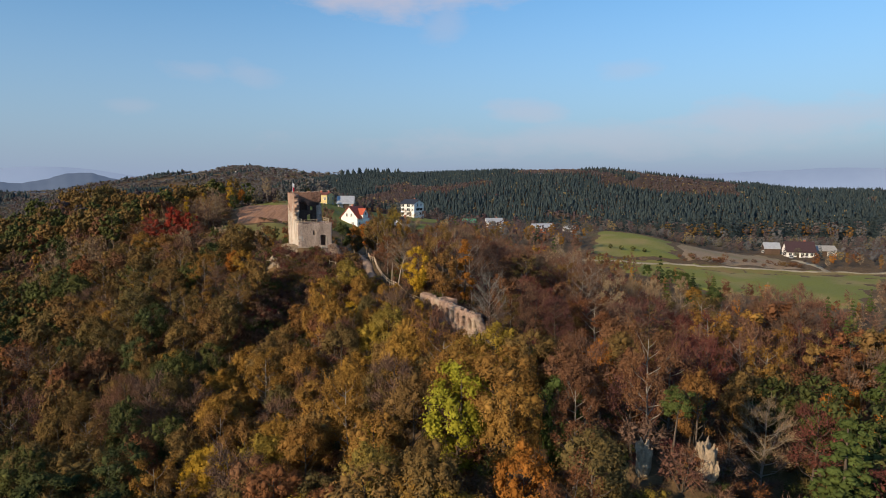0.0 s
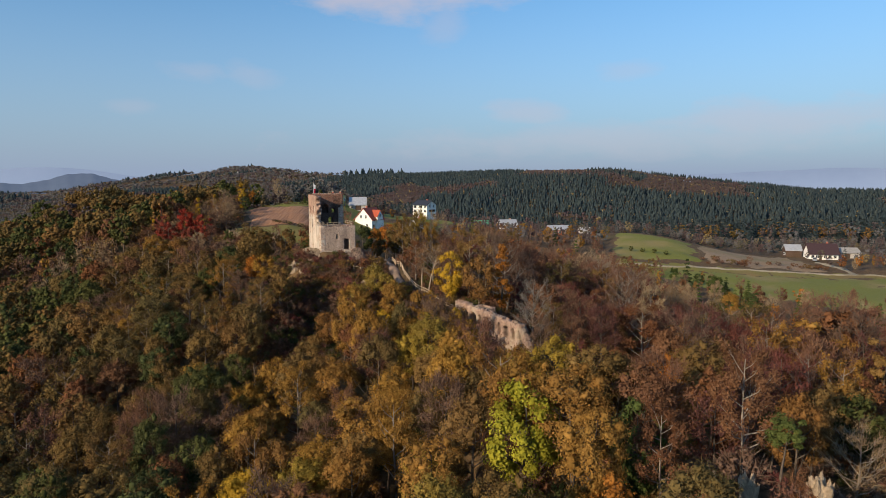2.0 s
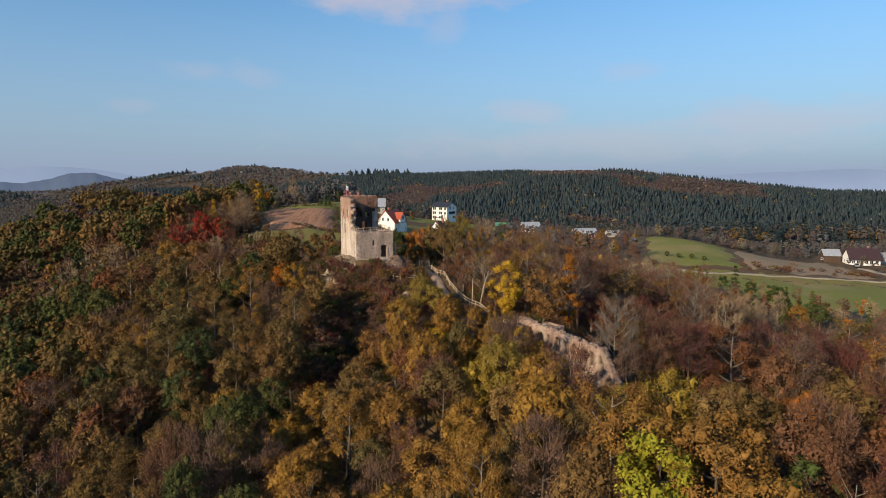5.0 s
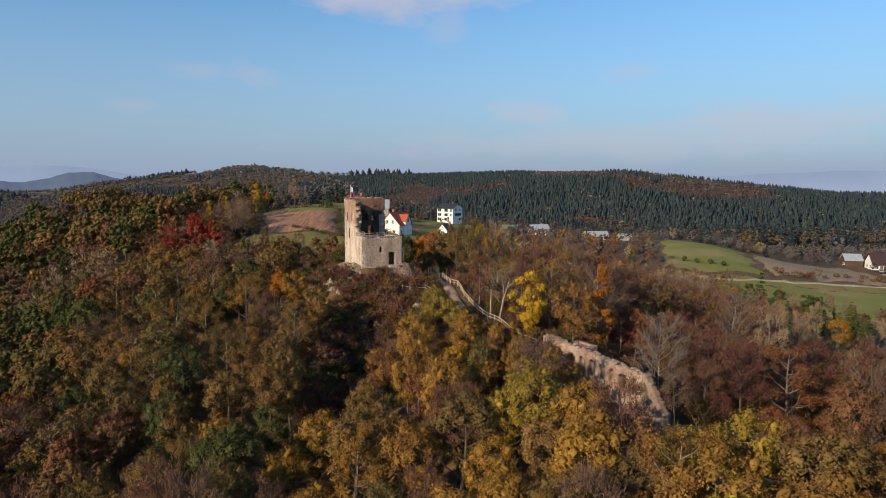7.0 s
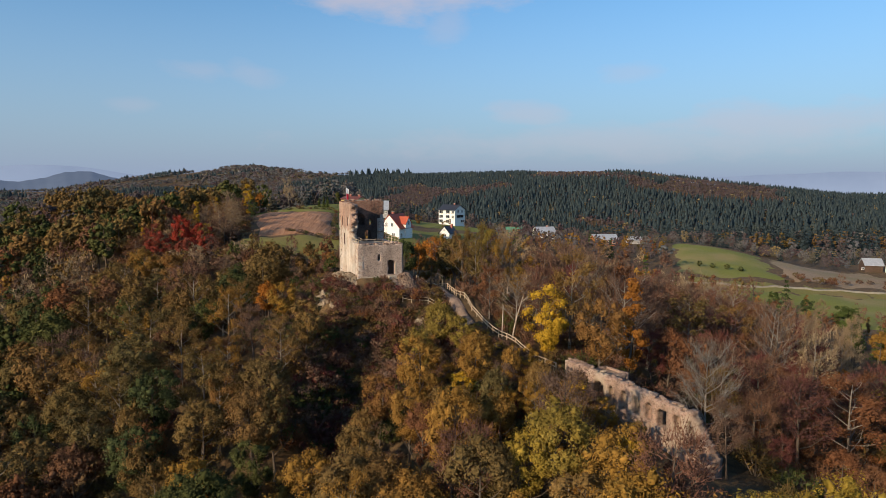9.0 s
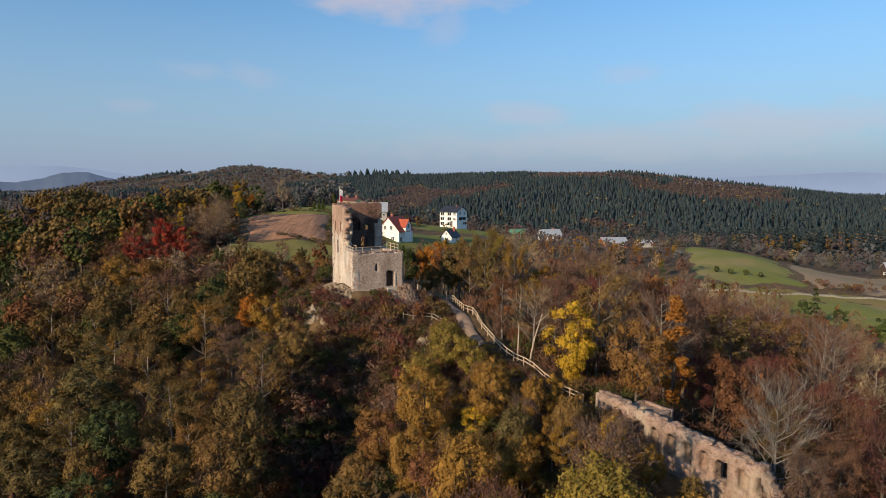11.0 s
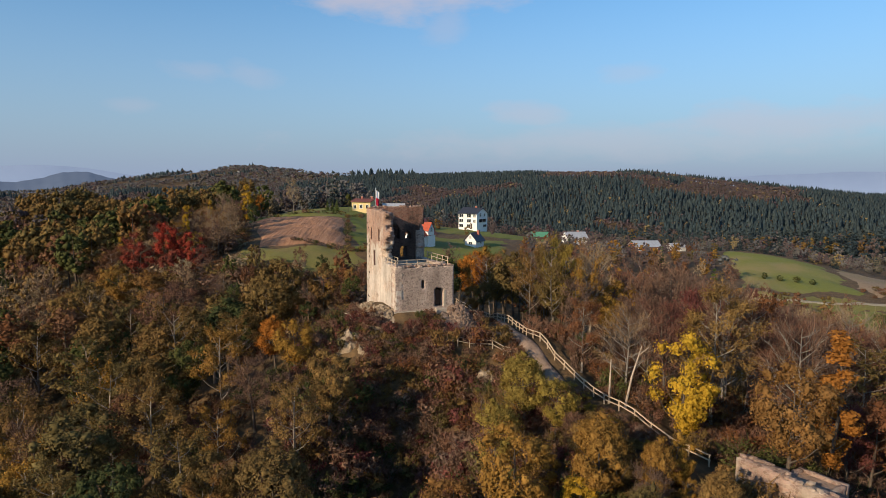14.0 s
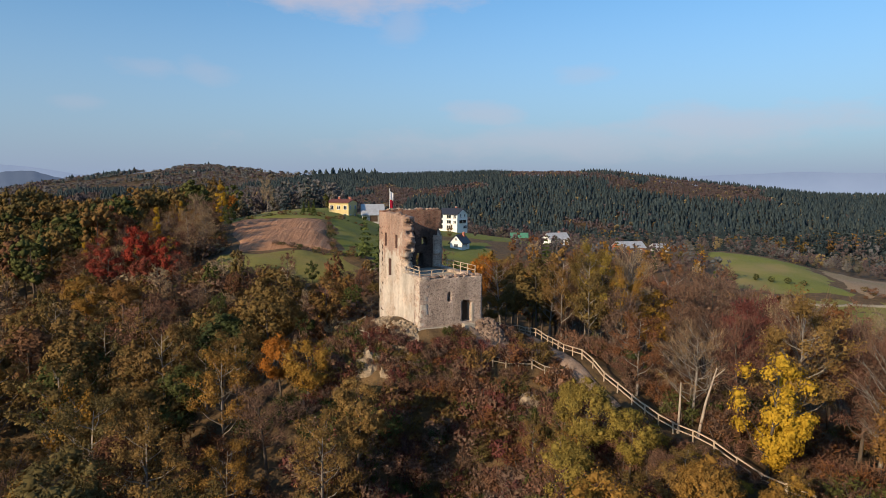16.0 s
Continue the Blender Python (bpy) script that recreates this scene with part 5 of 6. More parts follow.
        c = lobed_centres(rng, 20, 1.4, 0.3, 2.6)
        twig = leaf_cloud(rng, c, rng.uniform(0.35, 0.65, len(c)), leaves * 4 // 10, 0.4 * math.sqrt(1200 / leaves) ** 0.6, 0.05)
        bits = leaf_cloud(rng, c, rng.uniform(0.35, 0.6, len(c)), leaves * 6 // 10, 0.1 * math.sqrt(1200 / leaves))
        crown = join([twig, bits])
    else:
        pieces, ends = limbs(rng, 12.5, 0.19, 4.4, 22, 0.22, 12)
        c = ends
        crown = leaf_cloud(rng, c, rng.uniform(0.5, 0.9, len(c)), leaves, 0.8, 0.028)
    return join(pieces), crown


FORM_OF = {"gold": "broad", "yellow": "broad", "olive": "broad", "green": "broad", "rust": "broad", "orange": "round", "crimson": "round", "lime": "broad",
           "brown": "thin", "pale": "thin", "needle": "fir"}
COUNT = {"round": 7600, "broad": 7600, "thin": 4200, "sparse": 4600, "column": 4600, "fir": 4200, "pine": 4000, "shrub": 1200, "bare": 1500}
PLAIN_COUNT = {"round": 2900, "broad": 2900, "thin": 2300, "sparse": 2000, "column": 2000, "fir": 2200, "pine": 2000, "shrub": 1200, "bare": 900}
WORDS = {"gold": "golden-brown", "yellow": "bright yellow", "olive": "olive-green", "green": "dark green", "rust": "rust-brown", "orange": "orange", "crimson": "crimson",
         "lime": "lime-yellow", "citron": "yellow-olive", "brown": "brown, nearly leafless", "wine": "wine-red, nearly leafless", "pale": "pale, nearly leafless", "needle": "dark green"}
KINDS = {"round": "low-branched tree in full leaf", "broad": "broadleaf tree with full autumn foliage", "thin": "tree with bare twigs", "sparse": "tree with thinning autumn leaves", "column": "narrow tall autumn tree",
         "fir": "conifer with layered branches", "pine": "pine with an open crown", "shrub": "bush", "bare": "bare leafless tree with pale limbs"}
ARRAYS, MESHES = {}, {}


def tree_arrays(form, variant, detail):
    key = (form, variant, detail)
    if key not in ARRAYS:
        ARRAYS[key] = tree_kind(form, 100 * len(form) + variant, detail)
    return ARRAYS[key]


def tree_meshes(form, variant, leaf, fine):
    key = (form, variant, leaf, fine)
    if key not in MESHES:
        (bv, bf), (cv, cf) = tree_arrays(form, variant, COUNT[form] if fine else PLAIN_COUNT[form])
        bark = PALE_BARK if form in ("bare", "sparse") or leaf == "pale" else BARK
        MESHES[key] = (mesh_of("trunk", bv, bf, bark, True), mesh_of("crown", cv, cf, LEAVES[leaf], True))
    return MESHES[key]


def height_at(x, y):
    return float(height(x, y) + ruffle(x, y) * math.exp(-((y - 150) / 260.0) ** 2))


def tree(x, y, form, leaf, scale=1.0, variant=0, turn=0.0, label="", wide=1.0, fine=True):
    trunk, crown = tree_meshes(form, variant, leaf, fine)
    name = {"fir": "conifer", "pine": "pine_tree", "shrub": "bush", "thin": "bare_tree", "bare": "bare_tree", "sparse": "ash_tree", "column": "larch_tree"}.get(form)
    name = name or {"olive": "oak_tree", "green": "oak_tree", "gold": "beech_tree", "rust": "beech_tree", "orange": "beech_tree"}.get(leaf, "maple_tree")
    root = new(name)
    root.matrix_basis = pose(x, y, height_at(x, y), 0, 0, turn) @ Matrix.Diagonal((scale * wide, scale * wide, scale, 1))
    tagged(root, label or WORDS[leaf] + " " + KINDS[form] + " on the slope", "bush" if form == "shrub" else "tree", "trees of the hillside" if form != "shrub" else "bushes of the hillside")
    part("stem" if form == "shrub" else "trunk", trunk, root)
    part("foliage" if form == "shrub" else "crown", crown, root)
    return root


def in_quad(x, y, q, grow=0.0):
    inside = None
    for (ax, ay), (bx, by) in zip(q, q[1:] + q[:1]):
        s = (bx - ax) * (y - ay) - (by - ay) * (x - ax)
        s = s / math.hypot(bx - ax, by - ay) + grow
        ok = s > 0
        inside = ok if inside is None else inside & ok
    return inside


def off_line(x, y, line):
    best = np.full(np.shape(x), 1e9)
    for a, b in zip(line, line[1:]):
        ax, ay, bx, by = a[0], a[1], b[0], b[1]
        dx, dy = bx - ax, by - ay
        s = np.clip(((x - ax) * dx + (y - ay) * dy) / (dx * dx + dy * dy), 0, 1)
        best = np.minimum(best, np.hypot(x - ax - s * dx, y - ay - s * dy))
    return best


OPEN = [PLOUGHED, SLOPE, PASTURE, TOP_LAWN, HAY_FIELD, HEATH_STRIP, LOW_FIELD, VERGE, HOUSE_LAWN]
WALL_LINE = [(-6, 120), (7, 100)]
APRON_LINE = [(-9, 113), (-3, 105), (2, 97), (8, 91), (15, 92)]
LEDGE = [(-25.6, 144.2), (-19, 144)]
CRAG = [(-39.4, 144.6), (-37.6, 143.6)]
TOWER_SPOT = [(-37, 158), (-30, 151)]


def free(x, y):
    """Where trees may stand."""
    ok = np.ones(np.shape(x), bool)
    for q in OPEN:
        ok &= ~in_quad(x, y, q, 1.5)
    ok &= off_line(x, y, PATH_LINE) > 3.4
    ok &= off_line(x, y, WALL_LINE) > 3.0
    ok &= off_line(x, y, APRON_LINE) > 1.8
    ok &= off_line(x, y, TOWER_SPOT) > 11.0
    ok &= off_line(x, y, [(-40, 150), (-38, 141), (-29, 139), (-27, 131)]) > 7.5
    ok &= off_line(x, y, ROAD_LINE) > 4.0
    ok &= np.hypot(x - 20.8, y - 54.5) > 6.0
    ok &= ~((x > 24) & (x < 40) & (y > 50) & (y < 70))
    ok &= ~((off_line(x, y, [(3.5, 100), (8, 90)]) < 6.0) & (y > 84))
    ok &= off_line(x, y, [(-35, 258), (-30.5, 190)]) > 4.5
    ok &= ~((np.abs(x - 1.7) < 4.0) & (y < 72) & (y > 54))
    for hx, hy, r in ((-35, 260, 8.5), (-15.5, 328, 12), (-55, 300, 11), (-45, 302.5, 8), (-17.3, 276, 8), (26.5, 333, 12), (14, 348, 6), (47, 309, 11), (62, 318, 7), (160, 292, 12), (150, 300, 9), (172, 295, 10), (150, 270, 10)):
        ok &= np.hypot(x - hx, y - hy) > r
    return ok


def scatter(rng, x0, x1, y0, y1, gap):
    """Places on a jittered grid."""
    xs, ys = np.meshgrid(np.arange(x0, x1, gap), np.arange(y0, y1, gap))
    xs = xs + np.where((np.arange(xs.shape[0]) % 2)[:, None], gap / 2, 0)
    return (xs + rng.uniform(-0.42, 0.42, xs.shape) * gap).ravel(), (ys + rng.uniform(-0.42, 0.42, ys.shape) * gap).ravel()


def woods_mix(x, y):
    """Chances of each (form, leaf) at a place in the near woods."""
    bend = 6 * math.sin(0.11 * y) + 5 * math.sin(0.07 * x + 2)
    spot = noise.noise(Vector((x * 0.045, y * 0.045, 3.3)))
    if y < 128 and -32 + bend * 0.6 < x < 9 + bend * 0.4:
        return (("broad", "gold", 9), ("broad", "citron", 2.0), ("broad", "yellow", 1.0 * max(spot, 0)), ("sparse", "gold", 1.5), ("thin", "brown", 1.2), ("broad", "rust", 2.0), ("broad", "olive", 3.6))
    if x > 22 and y < 84:
        return (("thin", "brown", 2), ("thin", "wine", 1.5), ("broad", "rust", 1.6), ("broad", "olive", 3.5), ("broad", "green", 3.0), ("pine", "needle", 1.6), ("sparse", "rust", 1.4))
    if x >= 9 + bend * 0.4 and y < 118:
        return (("thin", "brown", 3.4), ("thin", "wine", 2.4), ("broad", "rust", 1.7), ("sparse", "rust", 2.6), ("sparse", "gold", 1.0), ("bare", "brown", 0.8), ("broad", "gold", 0.9), ("broad", "olive", 2.4), ("broad", "green", 0.9 if y < 80 else 0.0), ("pine", "needle", 0.5 if y < 80 else 0.0))
    if x > 45 and y > 140:
        return (("fir", "needle", 1.8 if y < 196 else 0.5), ("thin", "pale", 3), ("thin", "brown", 3), ("broad", "orange", 0.8), ("broad", "rust", 1.2), ("column", "gold", 1))
    if x > -24 and y > 118:
        return (("thin", "brown", 7), ("bare", "brown", 1.6), ("sparse", "rust", 1.6), ("thin", "pale", 1.4), ("sparse", "gold", 0.5), ("broad", "gold", 1.0 if x < 8 and y > 150 else 0.0), ("broad", "olive", 2.0 if x < 8 and y > 150 else 0.2), ("broad", "orange", 0.8 if x < 0 and y > 150 else 0.0), ("thin", "wine", 0.7), ("sparse", "olive", 1.0), ("bare", "pale", 1.4))
    if y > 172:
        return (("broad", "olive", 3), ("thin", "pale", 2), ("thin", "brown", 3), ("broad", "gold", 1.2), ("broad", "rust", 1.4), ("broad", "green", 1.6), ("column", "yellow", 0.2))
    if x < -84 and y < 215:
        return (("broad", "green", 6), ("broad", "olive", 4), ("broad", "rust", 0.6), ("broad", "gold", 0.3))
    return (("broad", "olive", 7.0), ("sparse", "olive", 2.6), ("broad", "gold", 0.5 + 1.6 * max(spot, 0)), ("broad", "rust", 0.9), ("broad", "green", 2.2), ("thin", "brown", 1.2), ("sparse", "gold", 0.8))


def choose(rng, table, zone=None):
    """Picks by weight; a zone between 0 and 1 lets neighbours be alike."""
    total = sum(row[2] for row in table)
    r = (rng.random() if zone is None else (zone + 0.3 * rng.random()) % 1.0) * total
    for form, leaf, w in table:
        r -= w
        if r < 0:
            return form, leaf
    return table[0][:2]


# trees that stand out: x, y, form, leaf, scale, width, label
SPECIAL = (
    (1.7, 70.5, "round", "lime", 1.3, 1.0, "round lime-yellow tree in full leaf among brown ones"),
    (12.3, 66.0, "round", "needle", 1.12, 0.7, "mid-green dense tree on the slope"),
    (20.9, 56.9, "pine", "needle", 0.52, 1.15, "pine with a bare trunk beside the rock"),
    (32.7, 50.5, "fir", "needle", 1.2, 1.3, "broad green conifer at the edge of the woods"),
    (4.0, 120.4, "column", "orange", 1.05, 1.2, "narrow orange larch beside the castle wall"),
    (-5.2, 128.4, "round", "yellow", 1.06, 0.88, "bright yellow maple beside the path fence"),
    (-1.4, 131.0, "sparse", "gold", 1.15, 1.0, "tall tree with thinning golden leaves behind the fence"),
    (7.6, 106.0, "bare", "hoar", 0.92, 0.8, "bare grey leafless tree behind the castle wall"),
    (7.3, 56.0, "round", "orange", 1.0, 0.8, "orange beech on the ridge"),
    (20.1, 81.0, "broad", "orange", 0.95, 1.0, "golden-orange tree on the slope"),
    (27.0, 113.0, "sparse", "rust", 1.0, 1.3, "broad rust-red tree losing its leaves"),
    (34.5, 121.0, "thin", "wine", 1.0, 1.3, "broad wine-red tree losing its leaves"),
    (34.0, 94.0, "pine", "rust", 0.95, 0.9, "reddish dying pine with an open crown"),
    (35.0, 76.5, "broad", "olive", 0.85, 0.8, "yellow-olive tree on the slope"),
    (35.3, 69.0, "bare", "pale", 0.8, 1.0, "bare forked tree with pale limbs"),
    (51.0, 94.5, "broad", "gold", 0.78, 0.9, "golden tree at the edge of the woods"),
    (52.3, 82.5, "broad", "orange", 0.78, 0.9, "pale orange tree at the edge of the woods"),
    (52.0, 74.5, "round", "orange", 0.85, 0.9, "orange tree at the edge of the woods"),
    (17.0, 50.0, "broad", "citron", 0.5, 1.3, "pale olive tree on the ridge"),
    (79.0, 131.5, "fir", "needle", 0.86, 0.8, "tall dark conifer at the edge of the woods"),
    (72.0, 114.0, "fir", "needle", 0.78, 1.1, "green conifer at the edge of the woods"),
    (78.0, 117.5, "round", "crimson", 0.66, 0.8, "red tree beside the conifers"),
    (70.8, 106.0, "broad", "gold", 0.62, 1.1, "golden tree beside the conifers"),
    (62.8, 161.5, "broad", "gold", 0.7, 1.1, "golden tree below the field"),
    (38.7, 128.6, "sparse", "citron", 0.6, 1.4, "pale yellow-olive tree by the cleared ground"),
    (31.7, 129.4, "round", "crimson", 0.38, 1.2, "low red bush-like tree by the cleared ground"),
    (20.0, 94.5, "broad", "orange", 0.45, 1.1, "orange-brown young tree by the cleared ground"),
    (24.5, 93.0, "sparse", "gold", 0.6, 1.2, "thinning golden tree by the cleared ground"),
    (-44.6, 144.2, "broad", "gold", 0.66, 1.1, "golden-orange tree below the rock"),
    (-48.6, 150.5, "broad", "orange", 0.62, 1.0, "orange young tree beside the rock"),
    (-39.0, 134.6, "broad", "gold", 0.86, 0.9, "golden tree at the edge of the gully"),
    (-41.6, 130.0, "sparse", "gold", 0.85, 1.0, "thinning golden tree at the edge of the gully"),
    (-85.7, 185.0, "broad", "gold", 0.85, 1.2, "olive-gold oak below the crimson trees"),
    (-78.0, 180.6, "broad", "gold", 0.86, 1.15, "olive-gold oak below the crimson trees"),
    (-90.5, 178.0, "broad", "olive", 0.86, 1.15, "olive-gold oak below the crimson trees"),
    (-53.5, 151.6, "sparse", "olive", 0.82, 1.15, "grey-olive thinning tree west of the tower"),
    (-59.0, 158.0, "sparse", "olive", 0.8, 1.2, "grey-olive thinning tree west of the tower"),
    (-64.3, 167.5, "sparse", "olive", 0.8, 1.2, "grey-olive thinning tree west of the tower"),
    (-47.7, 138.2, "thin", "brown", 0.7, 1.1, "brown bare tree below the rock"),
    (-50.1, 133.2, "sparse", "gold", 0.72, 1.0, "thinning golden tree on the western slope"),
    (-85.5, 206.0, "round", "crimson", 1.0, 1.0, "crimson autumn tree below the meadow"),
    (-79.0, 203.0, "round", "crimson", 0.9, 0.95, "crimson autumn tree below the meadow"),
    (-92.0, 205.0, "sparse", "crimson", 0.8, 1.0, "thin dark red tree below the meadow"),
    (-89.5, 202.5, "round", "crimson", 0.85, 1.2, "dark crimson tree below the meadow"),
    (-82.0, 200.0, "round", "crimson", 0.6, 1.3, "crimson autumn tree below the meadow"),
    (-96.0, 204.0, "sparse", "rust", 0.7, 1.2, "reddish-brown thinning tree below the meadow"),
    (-75.0, 199.0, "thin", "brown", 0.5, 1.2, "reddish bare thicket tree below the meadow"),
    (-84.7, 275.0, "broad", "orange", 0.62, 0.85, "orange tree on the hilltop grass"),
    (-76.0, 282.0, "thin", "pale", 0.9, 0.7, "pale bare tree on the hilltop grass"),
    (-80.0, 245.0, "column", "yellow", 0.85, 1.3, "yellow birch beside the ploughed field"),
    (-76.5, 238.0, "broad", "green", 0.6, 0.9, "dark green tree at the edge of the ploughed field"),
    (-59.0, 287.0, "broad", "green", 0.55, 0.6, "dark green round tree beside the yellow house"),
    (-66.0, 287.5, "fir", "needle", 0.28, 1.0, "small clipped dark conifer on the hilltop"),
    (-64.5, 288.5, "fir", "needle", 0.3, 0.9, "small clipped dark conifer on the hilltop"),
    (-62.8, 287.0, "fir", "needle", 0.34, 1.0, "small clipped dark conifer on the hilltop"),
    (25.0, 62.0, "broad", "gold", 0.9, 0.8, "golden tree on the slope"),
    (13.2, 62.5, "sparse", "rust", 0.9, 0.9, "rust-brown thinning tree on the slope"),
    (-19.8, 135.0, "broad", "citron", 0.52, 0.9, "yellow-olive young tree below the path"),
    (-22.0, 118.0, "broad", "gold", 0.98, 0.9, "olive-gold tree below the path"),
    (-19.4, 131.0, "broad", "citron", 0.7, 1.05, "yellow-olive tree below the path"),
    (-17.0, 128.0, "broad", "citron", 0.6, 1.0, "golden tree below the path"),
    (-22.6, 126.4, "broad", "citron", 0.72, 1.0, "yellow-olive tree at the edge of the gully"),
    (64.8, 205.0, "pine", "needle", 0.62, 1.0, "dark pine at the lower edge of the field"),
    (70.5, 200.0, "pine", "needle", 0.6, 1.1, "dark pine at the lower edge of the field"),
    (66.0, 177.0, "pine", "needle", 0.85, 1.1, "dark green pine in the cluster below the field"),
    (70.0, 180.0, "fir", "needle", 0.72, 1.1, "dark conifer in the cluster below the field"),
    (73.0, 173.5, "fir", "needle", 0.7, 1.1, "dark conifer in the cluster below the field"),
    (69.0, 163.0, "pine", "needle", 0.7, 1.2, "dark green pine in the cluster below the field"),
    (51.5, 186.0, "thin", "pale", 0.75, 0.8, "pale bare birch below the field"),
    (63.0, 170.0, "thin", "pale", 0.78, 0.7, "pale bare birch below the field"),
    (55.5, 172.0, "thin", "pale", 0.74, 0.8, "pale bare birch below the field"),
    (45.0, 113.0, "thin", "wine", 1.0, 1.2, "broad wine-red tree losing its leaves"),
    (40.0, 106.0, "thin", "wine", 0.95, 1.2, "broad wine-red tree losing its leaves"),
    (-24.6, 178, "broad", "orange", 0.72, 0.9, "orange beech behind the tower"),
    (-21.9, 186, "broad", "orange", 0.89, 0.9, "orange beech behind the tower"),
    (-19.8, 192, "broad", "gold", 1.05, 0.9, "golden tree behind the tower"),
    (-17.3, 196, "broad", "olive", 1.05, 0.9, "olive-gold tree behind the tower"),
    (-16.3, 188, "broad", "olive", 1.05, 0.9, "olive-gold tree behind the tower"),
    (-18.9, 172, "broad", "olive", 0.72, 0.9, "olive-gold tree behind the tower"),
    (-22.8, 168, "broad", "gold", 0.49, 0.9, "golden tree behind the tower"),
    (-13.1, 200, "broad", "olive", 1.05, 0.9, "olive-gold tree behind the tower"),
    (-14.3, 180, "broad", "gold", 0.95, 0.9, "golden tree behind the tower"),
    (-7.7, 205, "broad", "rust", 1.05, 0.9, "rust-brown tree behind the tower"),
    (-21.5, 163, "broad", "olive", 0.45, 0.9, "olive-gold tree behind the tower"),
    (8.5, 102.5, "thin", "brown", 0.62, 1.0, "brown bare tree behind the castle wall"),
    (-8.2, 112.6, "broad", "gold", 0.55, 0.85, "golden tree in front of the castle wall"),
    (-5.6, 108.0, "sparse", "gold", 0.5, 0.9, "thinning golden tree in front of the castle wall"),
    (-10.8, 117.6, "broad", "gold", 0.52, 0.85, "golden tree at the upper end of the castle wall"),
    (-1.6, 101.5, "broad", "yellow", 0.42, 0.85, "yellow young tree in front of the castle wall"),
    (-6.4, 115.6, "round", "gold", 0.46, 0.9, "low golden tree against the castle wall"),
    (-4.4, 112.0, "round", "yellow", 0.42, 0.9, "low yellow tree against the castle wall"),
    (-2.0, 108.2, "round", "gold", 0.44, 0.95, "low golden tree against the castle wall"),
    (0.2, 104.4, "round", "olive", 0.36, 1.0, "low olive tree against the castle wall"),
    (-8.8, 119.8, "round", "gold", 0.5, 0.9, "low golden tree at the end of the castle wall"),
    (2.4, 99.6, "round", "rust", 0.3, 1.1, "low rust-brown bush-like tree below the castle wall"),
    (-13.0, 108.5, "broad", "gold", 0.7, 0.9, "golden tree on the ridge"),
)
for i, (x, y, form, leaf, s, w, label) in enumerate(SPECIAL):
    tree(x, y, form, leaf, s, i % 2, 37 * i, label, w)

# pale birches east of the castle wall
for i, (x, y) in enumerate(((36, 146), (39, 150), (42, 147), (44.5, 152), (48, 149), (33, 152), (51, 154), (47, 157), (38, 158))):
    tree(x, y, "bare" if i % 3 else "thin", "pale", 0.78 + 0.05 * (i % 4), i % 2, 41 * i, "slim pale birch with bare branches", 0.55)
# pale birches between the western woods and the ploughed field
for i in range(26):
    x, y = -98 + 4.2 * (i % 7) + 3 * math.sin(i * 5.1), 212 + 8.5 * (i // 5) + 3 * math.cos(i * 3.3)
    if x < -76 - 0.1 * (y - 212):
        tree(x, y, ("thin", "column", "thin", "sparse")[i % 4], ("pale", "yellow", "brown", "gold")[i % 4], 0.62 + 0.06 * (i % 5), i % 2, 73 * i, "slim birch with pale autumn twigs beside the field", 0.8)

birch_rng = np.random.default_rng(97)
xs, ys = scatter(birch_rng, -112, -70, 206, 268, 4.6)
for x, y in zip(xs, ys):
    if in_quad(x, y, PLOUGHED, 1.5) or in_quad(x, y, SLOPE, 2.0) or x > -72 - 0.25 * (y - 206) or x > -84 and y < 209:
        continue
    form, leaf = choose(birch_rng, (("thin", "pale", 5), ("thin", "brown", 3), ("sparse", "citron", 1.5), ("column", "gold", 0.8)))
    tree(x, y, form, leaf, birch_rng.uniform(0.36, 0.66), int(birch_rng.integers(0, 2)), birch_rng.uniform(0, 360), "slim pale birch among scrub beside the field" if leaf == "pale" else "", 1.1, False)

# tall grey trunks beside the path
for i, (x, y, s) in enumerate(((-13.5, 152.0, 0.95), (-11.6, 153.5, 1.0), (-9.2, 152.0, 0.9), (-7.8, 155.0, 1.0), (-12.2, 158.0, 1.05), (-15.8, 156.0, 0.9))):
    tree(x, y, "bare" if i == 3 else "sparse", ("olive", "citron", "gold", "pale", "citron", "olive")[i], s, i % 2, 60 * i, "tall slim tree with a bare grey trunk by the path", 0.75)


def snag(x, y, tall, lean, fork):
    root = thing("dead_trunk", x, y, height_at(x, y), 0, "pale barkless dead trunk beside the path", "tree")
    pieces = [tube([(0, 0, -0.3), (lean * 0.4, 0, tall * 0.5), (lean, 0.1, tall)], [0.15, 0.11, 0.06], 7)]
    if fork:
        pieces.append(tube([(lean * 0.85, 0.08, tall * 0.86), (lean + 0.7, 0.1, tall * 0.98)], [0.07, 0.045], 6))
    part("trunk", mesh_of("trunk", *join(pieces), DEAD_WOOD, True), root)


snag(-9.3, 132.6, 6.2, 1.5, True)
snag(-10.6, 133.6, 4.6, 0.1, False)

rng = np.random.default_rng(11)
xs, ys = scatter(rng, -140, 78, 34, 205, 5.35)
away = np.full(xs.shape, 1e9)
for ex, ey, tall_shift in ((0, 0, 12), (-13, 14, 10), (-18, 30, 0), (-19, 42, 0), (-23, 62, 0), (-35, 79, 0)):
    side, ahead = xs - ex, ys - ey
    away = np.minimum(away, np.where((ahead > 28) & (np.abs(side) < 0.75 * ahead + 4), np.hypot(side, ahead) + tall_shift, 1e9))
ok = free(xs, ys) & (np.abs(xs + 12) < 0.72 * (ys + 22) + 14)
xs, ys, away = xs[ok], ys[ok], away[ok]
special_xy = np.array([(r[0], r[1]) for r in SPECIAL])
